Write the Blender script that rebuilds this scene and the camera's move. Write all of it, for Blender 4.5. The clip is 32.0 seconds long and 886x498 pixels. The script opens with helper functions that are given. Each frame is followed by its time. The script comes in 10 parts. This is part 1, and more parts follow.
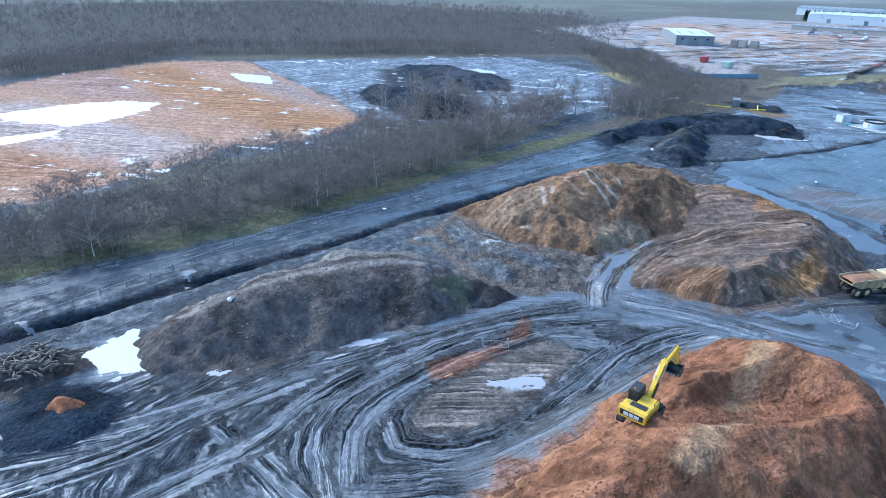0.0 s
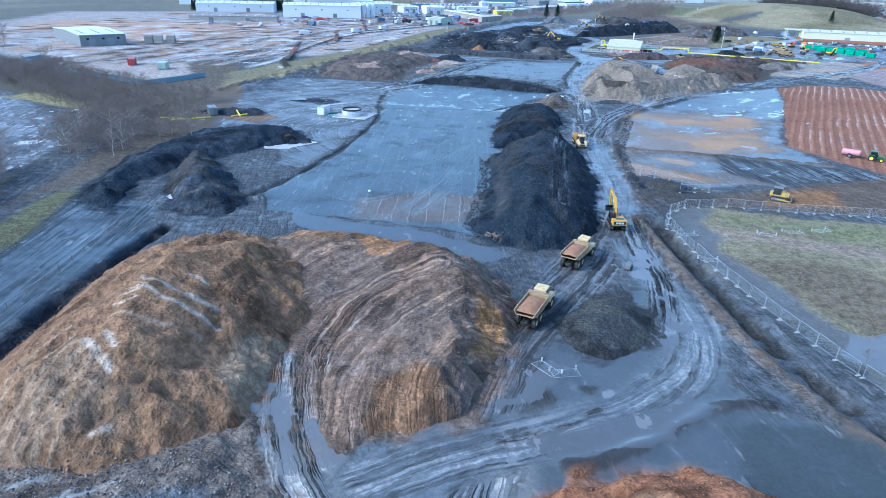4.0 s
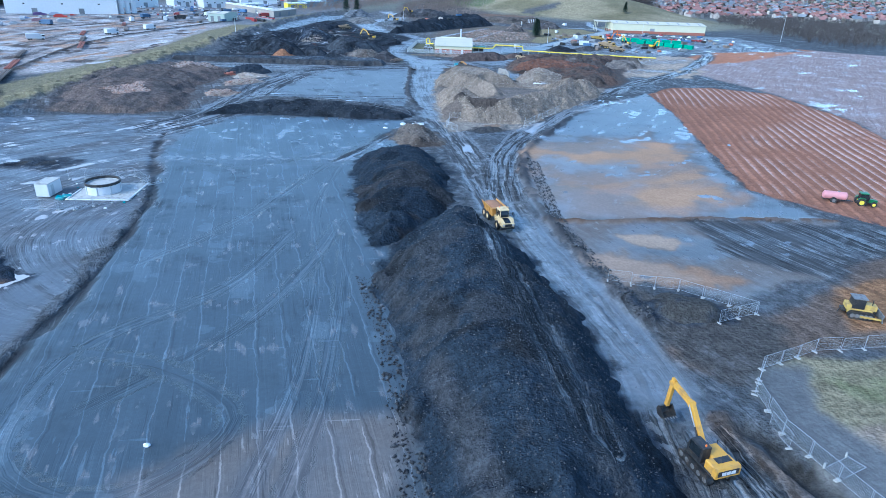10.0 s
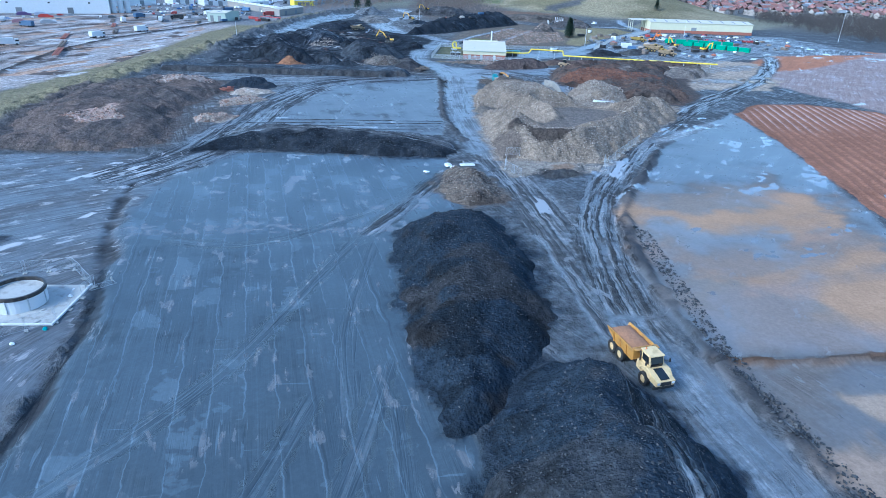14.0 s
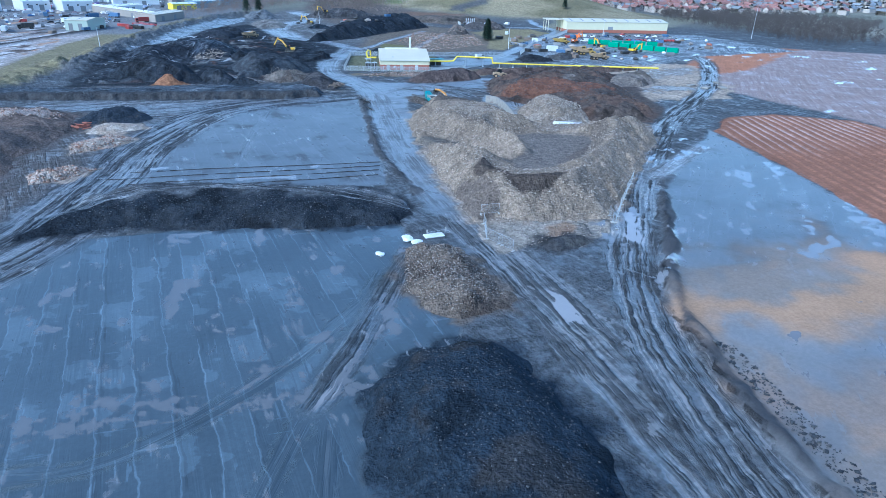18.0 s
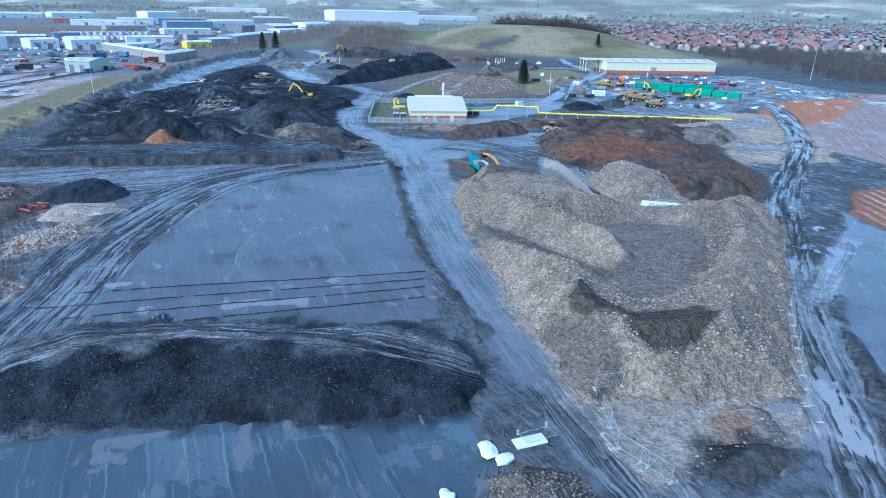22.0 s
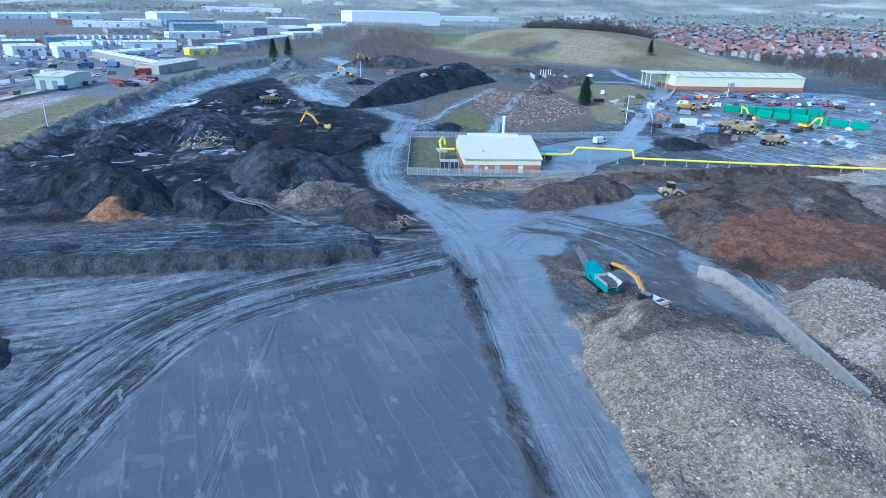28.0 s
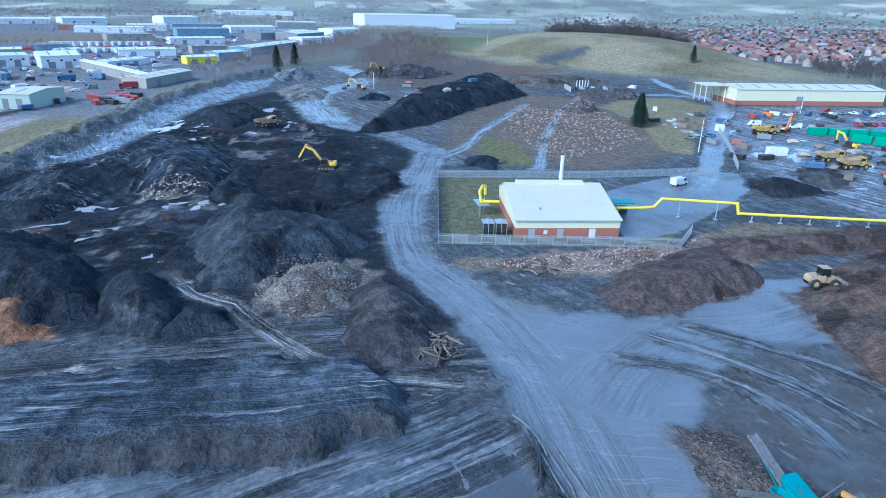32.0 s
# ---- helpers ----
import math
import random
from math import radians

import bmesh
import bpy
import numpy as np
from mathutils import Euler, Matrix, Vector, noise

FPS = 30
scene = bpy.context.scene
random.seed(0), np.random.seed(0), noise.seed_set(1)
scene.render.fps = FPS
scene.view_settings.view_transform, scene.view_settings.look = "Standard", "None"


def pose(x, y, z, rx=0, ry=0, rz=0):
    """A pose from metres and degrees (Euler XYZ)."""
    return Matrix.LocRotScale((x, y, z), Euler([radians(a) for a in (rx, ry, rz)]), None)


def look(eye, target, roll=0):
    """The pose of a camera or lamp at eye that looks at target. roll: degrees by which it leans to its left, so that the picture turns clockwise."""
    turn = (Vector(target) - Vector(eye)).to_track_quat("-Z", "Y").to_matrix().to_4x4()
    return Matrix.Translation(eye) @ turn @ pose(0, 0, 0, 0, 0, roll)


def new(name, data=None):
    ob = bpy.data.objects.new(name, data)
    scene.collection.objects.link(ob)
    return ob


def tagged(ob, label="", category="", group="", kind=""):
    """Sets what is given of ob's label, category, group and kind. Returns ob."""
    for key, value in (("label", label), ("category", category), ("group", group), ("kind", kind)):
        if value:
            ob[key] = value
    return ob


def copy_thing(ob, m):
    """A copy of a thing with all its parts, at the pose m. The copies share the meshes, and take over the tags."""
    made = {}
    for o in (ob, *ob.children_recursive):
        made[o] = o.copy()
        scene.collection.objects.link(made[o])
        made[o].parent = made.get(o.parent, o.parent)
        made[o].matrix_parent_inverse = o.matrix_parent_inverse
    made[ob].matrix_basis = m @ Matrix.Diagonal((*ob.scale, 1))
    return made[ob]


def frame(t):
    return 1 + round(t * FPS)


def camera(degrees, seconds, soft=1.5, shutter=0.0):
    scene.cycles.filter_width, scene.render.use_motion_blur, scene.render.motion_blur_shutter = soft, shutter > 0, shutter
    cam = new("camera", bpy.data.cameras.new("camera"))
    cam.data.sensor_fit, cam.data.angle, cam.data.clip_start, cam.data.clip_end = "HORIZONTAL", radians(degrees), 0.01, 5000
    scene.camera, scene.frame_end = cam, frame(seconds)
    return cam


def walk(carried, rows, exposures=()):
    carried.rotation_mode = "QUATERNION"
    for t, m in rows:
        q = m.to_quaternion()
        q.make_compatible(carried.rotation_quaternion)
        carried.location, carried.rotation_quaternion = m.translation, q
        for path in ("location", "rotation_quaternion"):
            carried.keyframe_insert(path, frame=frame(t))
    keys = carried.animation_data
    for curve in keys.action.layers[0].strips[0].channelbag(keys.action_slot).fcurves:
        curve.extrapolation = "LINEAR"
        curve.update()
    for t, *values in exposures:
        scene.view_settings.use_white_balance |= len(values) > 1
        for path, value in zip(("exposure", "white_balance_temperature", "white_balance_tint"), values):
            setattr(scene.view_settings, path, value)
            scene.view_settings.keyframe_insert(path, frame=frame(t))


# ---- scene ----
cam = camera(71.1, 32.0, soft=0.65)
PATH = [
    (0, (54.496, -54.122, 45.562), (52.875, -53.289, 44.739), 1.3),
    (0.5, (48.176, -54.092, 45.627), (46.688, -53.037, 44.805), 1.2),
    (1, (41.595, -53.676, 45.745), (40.282, -52.409, 44.925), 1.0),
    (1.5, (35.21, -52.123, 45.529), (34.07, -50.698, 44.71), 1.0),
    (2, (29.079, -49.301, 45.488), (28.136, -47.738, 44.669), 1.0),
    (2.5, (23.92, -46.268, 45.489), (23.102, -44.637, 44.671), 1.1),
    (3, (18.701, -41.951, 45.359), (18.046, -40.247, 44.543), 1.0),
    (3.5, (14.237, -37.841, 44.992), (13.741, -36.082, 44.18), 1.3),
    (4, (9.66, -32.859, 44.701), (9.292, -31.067, 43.891), 1.5),
    (4.5, (6.262, -27.78, 44.368), (5.966, -25.974, 43.561), 1.4),
    (6.5, (-4.649, -3.443, 43.325), (-4.587, -1.611, 42.524), 1.6),
    (7, (-6.46, 2.983, 43.157), (-6.386, 4.813, 42.355), 1.7),
    (7.5, (-7.692, 9.71, 43.056), (-7.537, 11.535, 42.252), 1.8),
    (8, (-8.703, 16.404, 42.961), (-8.495, 18.222, 42.154), 1.8),
    (8.5, (-9.51, 23.174, 42.847), (-9.29, 24.99, 42.037), 1.9),
    (9, (-10.217, 29.895, 42.834), (-9.994, 31.708, 42.021), 2.0),
    (9.5, (-10.933, 36.633, 42.733), (-10.708, 38.445, 41.917), 2.1),
    (10, (-11.553, 43.43, 42.493), (-11.324, 45.241, 41.676), 2.1),
    (10.5, (-12.171, 49.947, 42.295), (-11.946, 51.757, 41.477), 2.0),
    (11, (-12.952, 56.293, 42.004), (-12.728, 58.104, 41.185), 2.0),
    (11.5, (-13.75, 62.376, 41.816), (-13.526, 64.186, 40.995), 2.0),
    (12, (-14.636, 68.364, 41.633), (-14.413, 70.174, 40.812), 2.0),
    (12.5, (-15.375, 74.127, 41.627), (-15.151, 75.936, 40.804), 2.0),
    (13, (-16.192, 80.125, 41.72), (-15.97, 81.934, 40.895), 1.9),
    (13.5, (-17.114, 86.144, 41.793), (-16.898, 87.952, 40.966), 1.9),
    (14, (-18.061, 92.157, 41.874), (-17.85, 93.964, 41.043), 1.9),
    (14.5, (-19.001, 98.25, 41.776), (-18.751, 100.052, 40.946), 1.9),
    (15, (-19.925, 103.953, 41.774), (-19.547, 105.733, 40.945), 1.9),
    (15.5, (-20.683, 109.669, 41.925), (-20.226, 111.431, 41.097), 1.7),
    (17.5, (-21.605, 132.705, 40.444), (-21.104, 134.457, 39.62), 1.5),
    (18, (-21.368, 138.255, 40.426), (-20.869, 140.007, 39.602), 1.6),
    (18.5, (-21.074, 143.847, 40.462), (-20.578, 145.599, 39.635), 1.5),
    (19, (-20.689, 149.377, 40.562), (-20.2, 151.132, 39.736), 1.4),
    (19.5, (-20.363, 154.921, 40.603), (-19.878, 156.685, 39.795), 1.4),
    (20, (-19.998, 160.377, 40.636), (-19.516, 162.151, 39.847), 1.4),
    (20.5, (-19.718, 165.784, 40.729), (-19.241, 167.56, 39.943), 1.4),
    (21, (-19.486, 171.211, 40.837), (-19.014, 172.993, 40.063), 1.5),
    (21.5, (-19.091, 176.757, 40.889), (-18.623, 178.552, 40.142), 1.5),
    (22, (-18.641, 182.433, 40.811), (-18.179, 184.235, 40.077), 1.5),
    (22.5, (-18.355, 188.13, 40.773), (-17.901, 189.935, 40.04), 1.5),
    (23, (-18.387, 193.79, 40.789), (-17.935, 195.595, 40.056), 1.5),
    (23.5, (-18.319, 199.366, 40.778), (-17.871, 201.172, 40.045), 1.6),
    (24, (-18.286, 204.895, 40.874), (-17.841, 206.702, 40.141), 1.6),
    (24.5, (-18.301, 210.39, 41.146), (-17.859, 212.197, 40.411), 1.6),
    (25, (-18.266, 215.947, 41.36), (-17.829, 217.756, 40.625), 1.6),
    (25.5, (-18.154, 221.697, 41.477), (-17.72, 223.506, 40.743), 1.6),
    (27.5, (-16.91, 244.585, 42.498), (-16.487, 246.396, 41.762), 1.6),
    (28, (-16.45, 250.996, 42.709), (-16.028, 252.807, 41.972), 1.6),
    (28.5, (-15.959, 256.667, 42.665), (-15.54, 258.478, 41.928), 1.6),
    (29, (-15.438, 262.995, 42.818), (-15.023, 264.807, 42.082), 1.6),
    (29.5, (-14.895, 268.693, 42.928), (-14.485, 270.508, 42.193), 1.5),
    (30, (-14.388, 274.836, 42.861), (-13.984, 276.652, 42.128), 1.5),
    (30.5, (-13.819, 280.527, 42.884), (-13.421, 282.344, 42.15), 1.5),
    (31, (-13.144, 286.842, 43.1), (-12.751, 288.66, 42.366), 1.4),
    (31.5, (-12.699, 292.737, 43.066), (-12.309, 294.556, 42.333), 1.4),
    (32, (-12.191, 299.304, 43.175), (-11.806, 301.125, 42.442), 1.3),
]
EXPOSURES = [(0, 1.38, 5080, 2), (5, 1.37, 4980, 2), (9, 1.23, 4920, 1.5), (32, 1.14, 4820, 1.5)]
walk(cam, [(t, look(eye, target, roll)) for t, eye, target, roll in PATH], EXPOSURES)

# ---- sky and sun: a dull overcast afternoon ----
world = bpy.data.worlds.new("sky")
scene.world = world
world.use_nodes = True
wn, wl = world.node_tree.nodes, world.node_tree.links
sky = wn.new("ShaderNodeTexSky")
sky.sky_type = "NISHITA"
sky.sun_disc = False
sky.sun_elevation, sky.sun_rotation = radians(36), radians(242)
sky.air_density, sky.dust_density, sky.ozone_density = 1.0, 1.2, 2.0
wn["Background"].inputs["Strength"].default_value = 0.15
wl.new(sky.outputs["Color"], wn["Background"].inputs["Color"])
sun_data = bpy.data.lights.new("sun", "SUN")
sun_data.energy, sun_data.angle, sun_data.color = 1.5, radians(14), (1.0, 0.97, 0.93)
sun = new("sun", sun_data)
sun.rotation_euler = (radians(54), 0, radians(-62))

# ---- materials ----
def nodes_of(name):
    m = bpy.data.materials.new(name)
    m.use_nodes = True
    t = m.node_tree
    return m, t.nodes, t.links, t.nodes["Principled BSDF"]


def math_node(n, l, op, a, b=None, c=None, clamp=False):
    nd = n.new("ShaderNodeMath")
    nd.operation, nd.use_clamp = op, clamp
    for i, v in enumerate((a, b, c)):
        if v is None:
            continue
        if isinstance(v, (int, float)):
            nd.inputs[i].default_value = v
        else:
            l.new(v, nd.inputs[i])
    return nd.outputs[0]


def noise_node(n, l, vec, scale, detail=4.0, rough=0.6):
    nd = n.new("ShaderNodeTexNoise")
    nd.inputs["Scale"].default_value, nd.inputs["Detail"].default_value = scale, detail
    nd.inputs["Roughness"].default_value = rough
    if vec is not None:
        l.new(vec, nd.inputs["Vector"])
    return nd.outputs["Fac"]


def mix_col(n, l, fac, a, b, mode="MIX"):
    nd = n.new("ShaderNodeMix")
    nd.data_type, nd.blend_type = "RGBA", mode
    for sock, v in ((nd.inputs[0], fac), (nd.inputs[6], a), (nd.inputs[7], b)):
        if isinstance(v, (int, float)):
            sock.default_value = v
        elif isinstance(v, tuple):
            sock.default_value = (*v, 1)
        else:
            l.new(v, sock)
    return nd.outputs[2]


def ramp(n, l, v, lo, hi, a=0.0, b=1.0):
    nd = n.new("ShaderNodeMapRange")
    nd.interpolation_type = "SMOOTHSTEP"
    l.new(v, nd.inputs[0])
    for i, x in enumerate((lo, hi, a, b)):
        nd.inputs[i + 1].default_value = x
    return nd.outputs[0]


def earth_material(name, grain=1.0, stones=0.0):
    """Soil whose kind, wetness, standing water and wheel tracks come from the mesh's own layers."""
    m, n, l, bsdf = nodes_of(name)
    pos = n.new("ShaderNodeNewGeometry").outputs["Position"]

    def layer(key):
        a = n.new("ShaderNodeAttribute")
        a.attribute_name = key
        return a

    def f(op, a, b=None, c=None):
        return math_node(n, l, op, a, b, c)
    soil, wet = layer("soil").outputs["Color"], layer("wet").outputs["Fac"]
    pud, lat, rut, milk, flat, lat2, rut2 = (layer(k).outputs["Fac"] for k in ("pud", "lat", "rut", "milk", "flat", "lat2", "rut2"))
    big, mid = noise_node(n, l, pos, 0.09, 4), noise_node(n, l, pos, 0.55, 4, 0.62)
    fine, grit = noise_node(n, l, pos, 1.7, 3, 0.6), noise_node(n, l, pos, 4.6, 2, 0.6)
    sep = n.new("ShaderNodeSeparateXYZ")
    l.new(pos, sep.inputs[0])
    bold = f("SUBTRACT", 1.0, f("MULTIPLY", ramp(n, l, flat, 0.0, 0.75), 0.92))
    scored = noise_node(n, l, pos, 0.16, 4, 0.6)
    wander = f("ADD", f("MULTIPLY", f("SUBTRACT", mid, 0.5), 0.8), f("MULTIPLY", f("SUBTRACT", scored, 0.5), 1.3))
    wander = f("MULTIPLY", wander, bold)

    def streaks(across, scale, run, detail=3):
        comb = n.new("ShaderNodeCombineXYZ")
        l.new(f("MULTIPLY", f("ADD", across, wander), scale), comb.inputs[0])
        l.new(f("MULTIPLY", sep.outputs[0], run), comb.inputs[1])
        l.new(f("MULTIPLY", sep.outputs[1], run), comb.inputs[2])
        return noise_node(n, l, comb.outputs[0], 1.0, detail, 0.6)

    def ruts(across, strength):
        wide, thin = streaks(across, 0.72, 0.045), streaks(across, 1.9, 0.07)
        g = f("ADD", f("MULTIPLY", f("SUBTRACT", ramp(n, l, wide, 0.44, 0.56), 0.5), 0.85), f("MULTIPLY", f("SUBTRACT", ramp(n, l, thin, 0.46, 0.56), 0.5), 0.6))
        slot = f("MULTIPLY", ramp(n, l, thin, 0.61, 0.635), ramp(n, l, strength, 0.2, 0.6))
        return f("MULTIPLY", g, strength), slot
    ga, sa = ruts(lat, f("MULTIPLY", rut, ramp(n, l, scored, 0.36, 0.6, 0.25, 1.0)))
    gb, sb = ruts(lat2, rut2)
    rest = f("SUBTRACT", 1.0, rut2)
    g2 = f("ADD", f("MULTIPLY", ga, rest), gb)
    slot = f("MAXIMUM", f("MULTIPLY", sa, rest), sb)
    # uneven tone: strong on broken soil, faint on rolled ground
    crumb, dust = ramp(n, l, fine, 0.36, 0.64, -0.5, 0.5), ramp(n, l, grit, 0.36, 0.64, -0.5, 0.5)
    blotch = 0.5 - 0.3 * min(stones, 1.0)
    v = f("MULTIPLY_ADD", ramp(n, l, mid, 0.34, 0.66), blotch, 1 - blotch / 2)
    v = f("MULTIPLY", v, f("MULTIPLY_ADD", crumb, 0.26 * grain, 1.0))
    v = f("MULTIPLY", v, f("MULTIPLY_ADD", dust, 0.12 * grain, 1.0))
    v = f("MULTIPLY_ADD", f("SUBTRACT", v, 1.0), bold, 1.0)
    v = f("MULTIPLY", v, f("MULTIPLY_ADD", dust, 0.06, f("MULTIPLY_ADD", crumb, 0.1, 1.0)))
    v = f("MULTIPLY", v, f("MULTIPLY_ADD", big, 0.6, 0.7))
    v = f("MULTIPLY", v, f("MULTIPLY_ADD", g2, f("MULTIPLY_ADD", crumb, 0.7, 1.0), 1.0))
    if stones:
        for size, amount in ((1.9, 0.2), (4.6, 0.24)):
            cells = n.new("ShaderNodeTexVoronoi")
            cells.inputs["Scale"].default_value = size
            l.new(pos, cells.inputs["Vector"])
            tint = n.new("ShaderNodeSeparateColor")
            l.new(cells.outputs["Color"], tint.inputs[0])
            piece = f("MULTIPLY", f("SUBTRACT", tint.outputs[0], 0.5), amount * stones)
            gap = f("MULTIPLY", ramp(n, l, cells.outputs["Distance"], 0.42, 0.75), -0.2 * stones)
            v = f("MULTIPLY", v, f("ADD", f("ADD", piece, gap), 1.0 + 0.06 * stones))
    # rolled ground: passes of the roller, fine scored lines, thin wet with its sky sheen painted in
    smoothed = ramp(n, l, flat, 0.72, 1.0)
    lanes = f("DIVIDE", f("ADD", lat, f("MULTIPLY", f("SUBTRACT", scored, 0.5), 1.6)), 3.4)
    lane = f("FLOOR", lanes)
    across_lane = f("SUBTRACT", lanes, lane)

    def by_lane(shift, run, scale, detail):
        comb = n.new("ShaderNodeCombineXYZ")
        l.new(f("MULTIPLY_ADD", lane, 5.37, shift), comb.inputs[0])
        l.new(f("MULTIPLY", sep.outputs[1], run), comb.inputs[1])
        l.new(f("MULTIPLY", f("ADD", across_lane, mid), scale), comb.inputs[2])
        return noise_node(n, l, comb.outputs[0], 1.0, detail, 0.55)
    pass_tone = ramp(n, l, by_lane(0.0, 0.03, 0.0, 2), 0.3, 0.7, -0.5, 0.5)
    film = f("MULTIPLY_ADD", f("SUBTRACT", wet, 0.85), 0.7, f("MULTIPLY_ADD", big, 0.35, by_lane(3.1, 0.11, 0.35, 4)))
    film = ramp(n, l, film, 0.735, 0.755)
    seam = f("MULTIPLY", ramp(n, l, f("ABSOLUTE", f("SUBTRACT", across_lane, 0.5)), 0.462, 0.49), ramp(n, l, by_lane(7.7, 0.09, 0.0, 3), 0.44, 0.5))
    dark_seam = f("MULTIPLY", ramp(n, l, f("ABSOLUTE", f("SUBTRACT", across_lane, 0.12)), 0.05, 0.02), ramp(n, l, by_lane(11.3, 0.07, 0.0, 3), 0.5, 0.56))
    hair = ramp(n, l, streaks(lat, 3.2, 0.03, 2), 0.60, 0.65)
    bare = ramp(n, l, streaks(lat, 0.8, 0.05, 4), 0.66, 0.69)
    tone = f("ADD", f("MULTIPLY", pass_tone, 0.22), f("SUBTRACT", f("MULTIPLY", hair, 0.12), f("MULTIPLY", bare, 0.35)))
    tone = f("ADD", tone, f("SUBTRACT", f("MULTIPLY", seam, 0.95), f("MULTIPLY", dark_seam, 0.3)))
    # glints and the wet film's sky sheen, lightened in the colour itself
    painted_glint = f("MAXIMUM", ramp(n, l, streaks(lat, 1.5, 0.16, 2), 0.655, 0.675), ramp(n, l, by_lane(17.1, 1.3, 0.3, 2), 0.7, 0.715))
    painted_glint = f("MULTIPLY", painted_glint, ramp(n, l, scored, 0.42, 0.56))
    tone = f("ADD", tone, f("MULTIPLY_ADD", film, 0.5, f("MULTIPLY", painted_glint, 0.75)))
    film = f("MULTIPLY", film, smoothed)
    v = f("MULTIPLY", v, f("MULTIPLY_ADD", tone, smoothed, 1.0))
    col = mix_col(n, l, 1.0, soil, v, "MULTIPLY")
    col = mix_col(n, l, f("MULTIPLY", ramp(n, l, g2, 0.12, 0.5), 0.4), col, mix_col(n, l, 1.0, col, (2.0, 1.75, 1.5), "MULTIPLY"))
    # damp patches: smoother and darker; the grooves hold the water
    w = f("ADD", wet, f("MULTIPLY", f("MULTIPLY", f("SUBTRACT", mid, 0.5), 0.7), bold))
    w = f("ADD", w, f("MULTIPLY", f("SUBTRACT", big, 0.5), 0.9))
    w = f("ADD", w, f("MULTIPLY_ADD", film, 0.4, f("MULTIPLY", g2, 0.5)))
    w = ramp(n, l, w, 0.42, 0.76)
    col = mix_col(n, l, f("MULTIPLY", w, 0.5), col, mix_col(n, l, 1.0, col, (0.5, 0.53, 0.56), "MULTIPLY"))
    # standing water and thin ice, in hollows and in the deepest ruts
    edge = f("ADD", pud, f("MULTIPLY", f("SUBTRACT", mid, 0.5), 2.6))
    edge = f("ADD", edge, f("MULTIPLY", g2, 1.4))
    pool = ramp(n, l, edge, -0.04, 0.1)
    slot = f("MULTIPLY", slot, ramp(n, l, f("ADD", f("MULTIPLY", wet, 0.55), f("MULTIPLY", f("SUBTRACT", big, 0.5), 1.6)), 0.22, 0.36))
    # scraps of thin ice, and wet glints painted as pale colour, lying along the tracks
    fleck = f("MULTIPLY", ramp(n, l, streaks(lat, 0.7, 0.26, 4), 0.598, 0.61), ramp(n, l, scored, 0.44, 0.56))
    fleck = f("MULTIPLY", fleck, ramp(n, l, wet, 0.36, 0.62))
    slot = f("MAXIMUM", slot, f("MULTIPLY", fleck, f("MULTIPLY_ADD", flat, -0.3, 0.8)))
    water = f("MAXIMUM", pool, slot)
    ice = mix_col(n, l, f("MAXIMUM", milk, f("MULTIPLY", slot, 0.3)), (0.06, 0.063, 0.065), (0.66, 0.62, 0.60))
    col = mix_col(n, l, f("MULTIPLY", water, 0.85), col, ice)
    l.new(col, bsdf.inputs["Base Color"])
    rgh = f("MULTIPLY_ADD", w, -0.58, 0.95)
    rgh = f("MULTIPLY_ADD", f("SUBTRACT", f("MULTIPLY_ADD", milk, 0.35, 0.06), rgh), water, rgh)
    l.new(rgh, bsdf.inputs["Roughness"])
    l.new(f("MAXIMUM", f("MULTIPLY_ADD", w, 0.4, 0.08), f("MULTIPLY", water, 0.5)), bsdf.inputs["Specular IOR Level"])
    h = f("MULTIPLY_ADD", mid, 0.55, f("MULTIPLY", f("MULTIPLY", fine, f("MULTIPLY_ADD", w, -0.7, 1.0)), 0.4 * grain))
    h = f("ADD", h, f("MULTIPLY", grit, 0.06 * grain))
    h = f("MULTIPLY", h, bold)
    h = f("ADD", h, f("MULTIPLY", g2, -0.3))
    if stones:
        vor = n.new("ShaderNodeTexVoronoi")
        vor.inputs["Scale"].default_value = 3.4
        l.new(pos, vor.inputs["Vector"])
        h = f("MULTIPLY_ADD", vor.outputs["Distance"], -0.16 * stones, h)
    dry = f("SUBTRACT", 1.0, f("MAXIMUM", water, f("MULTIPLY", w, 0.5)))
    bump = n.new("ShaderNodeBump")
    bump.inputs["Distance"].default_value = 1.0
    l.new(dry, bump.inputs["Strength"])
    l.new(h, bump.inputs["Height"])
    l.new(bump.outputs[0], bsdf.inputs["Normal"])
    return m


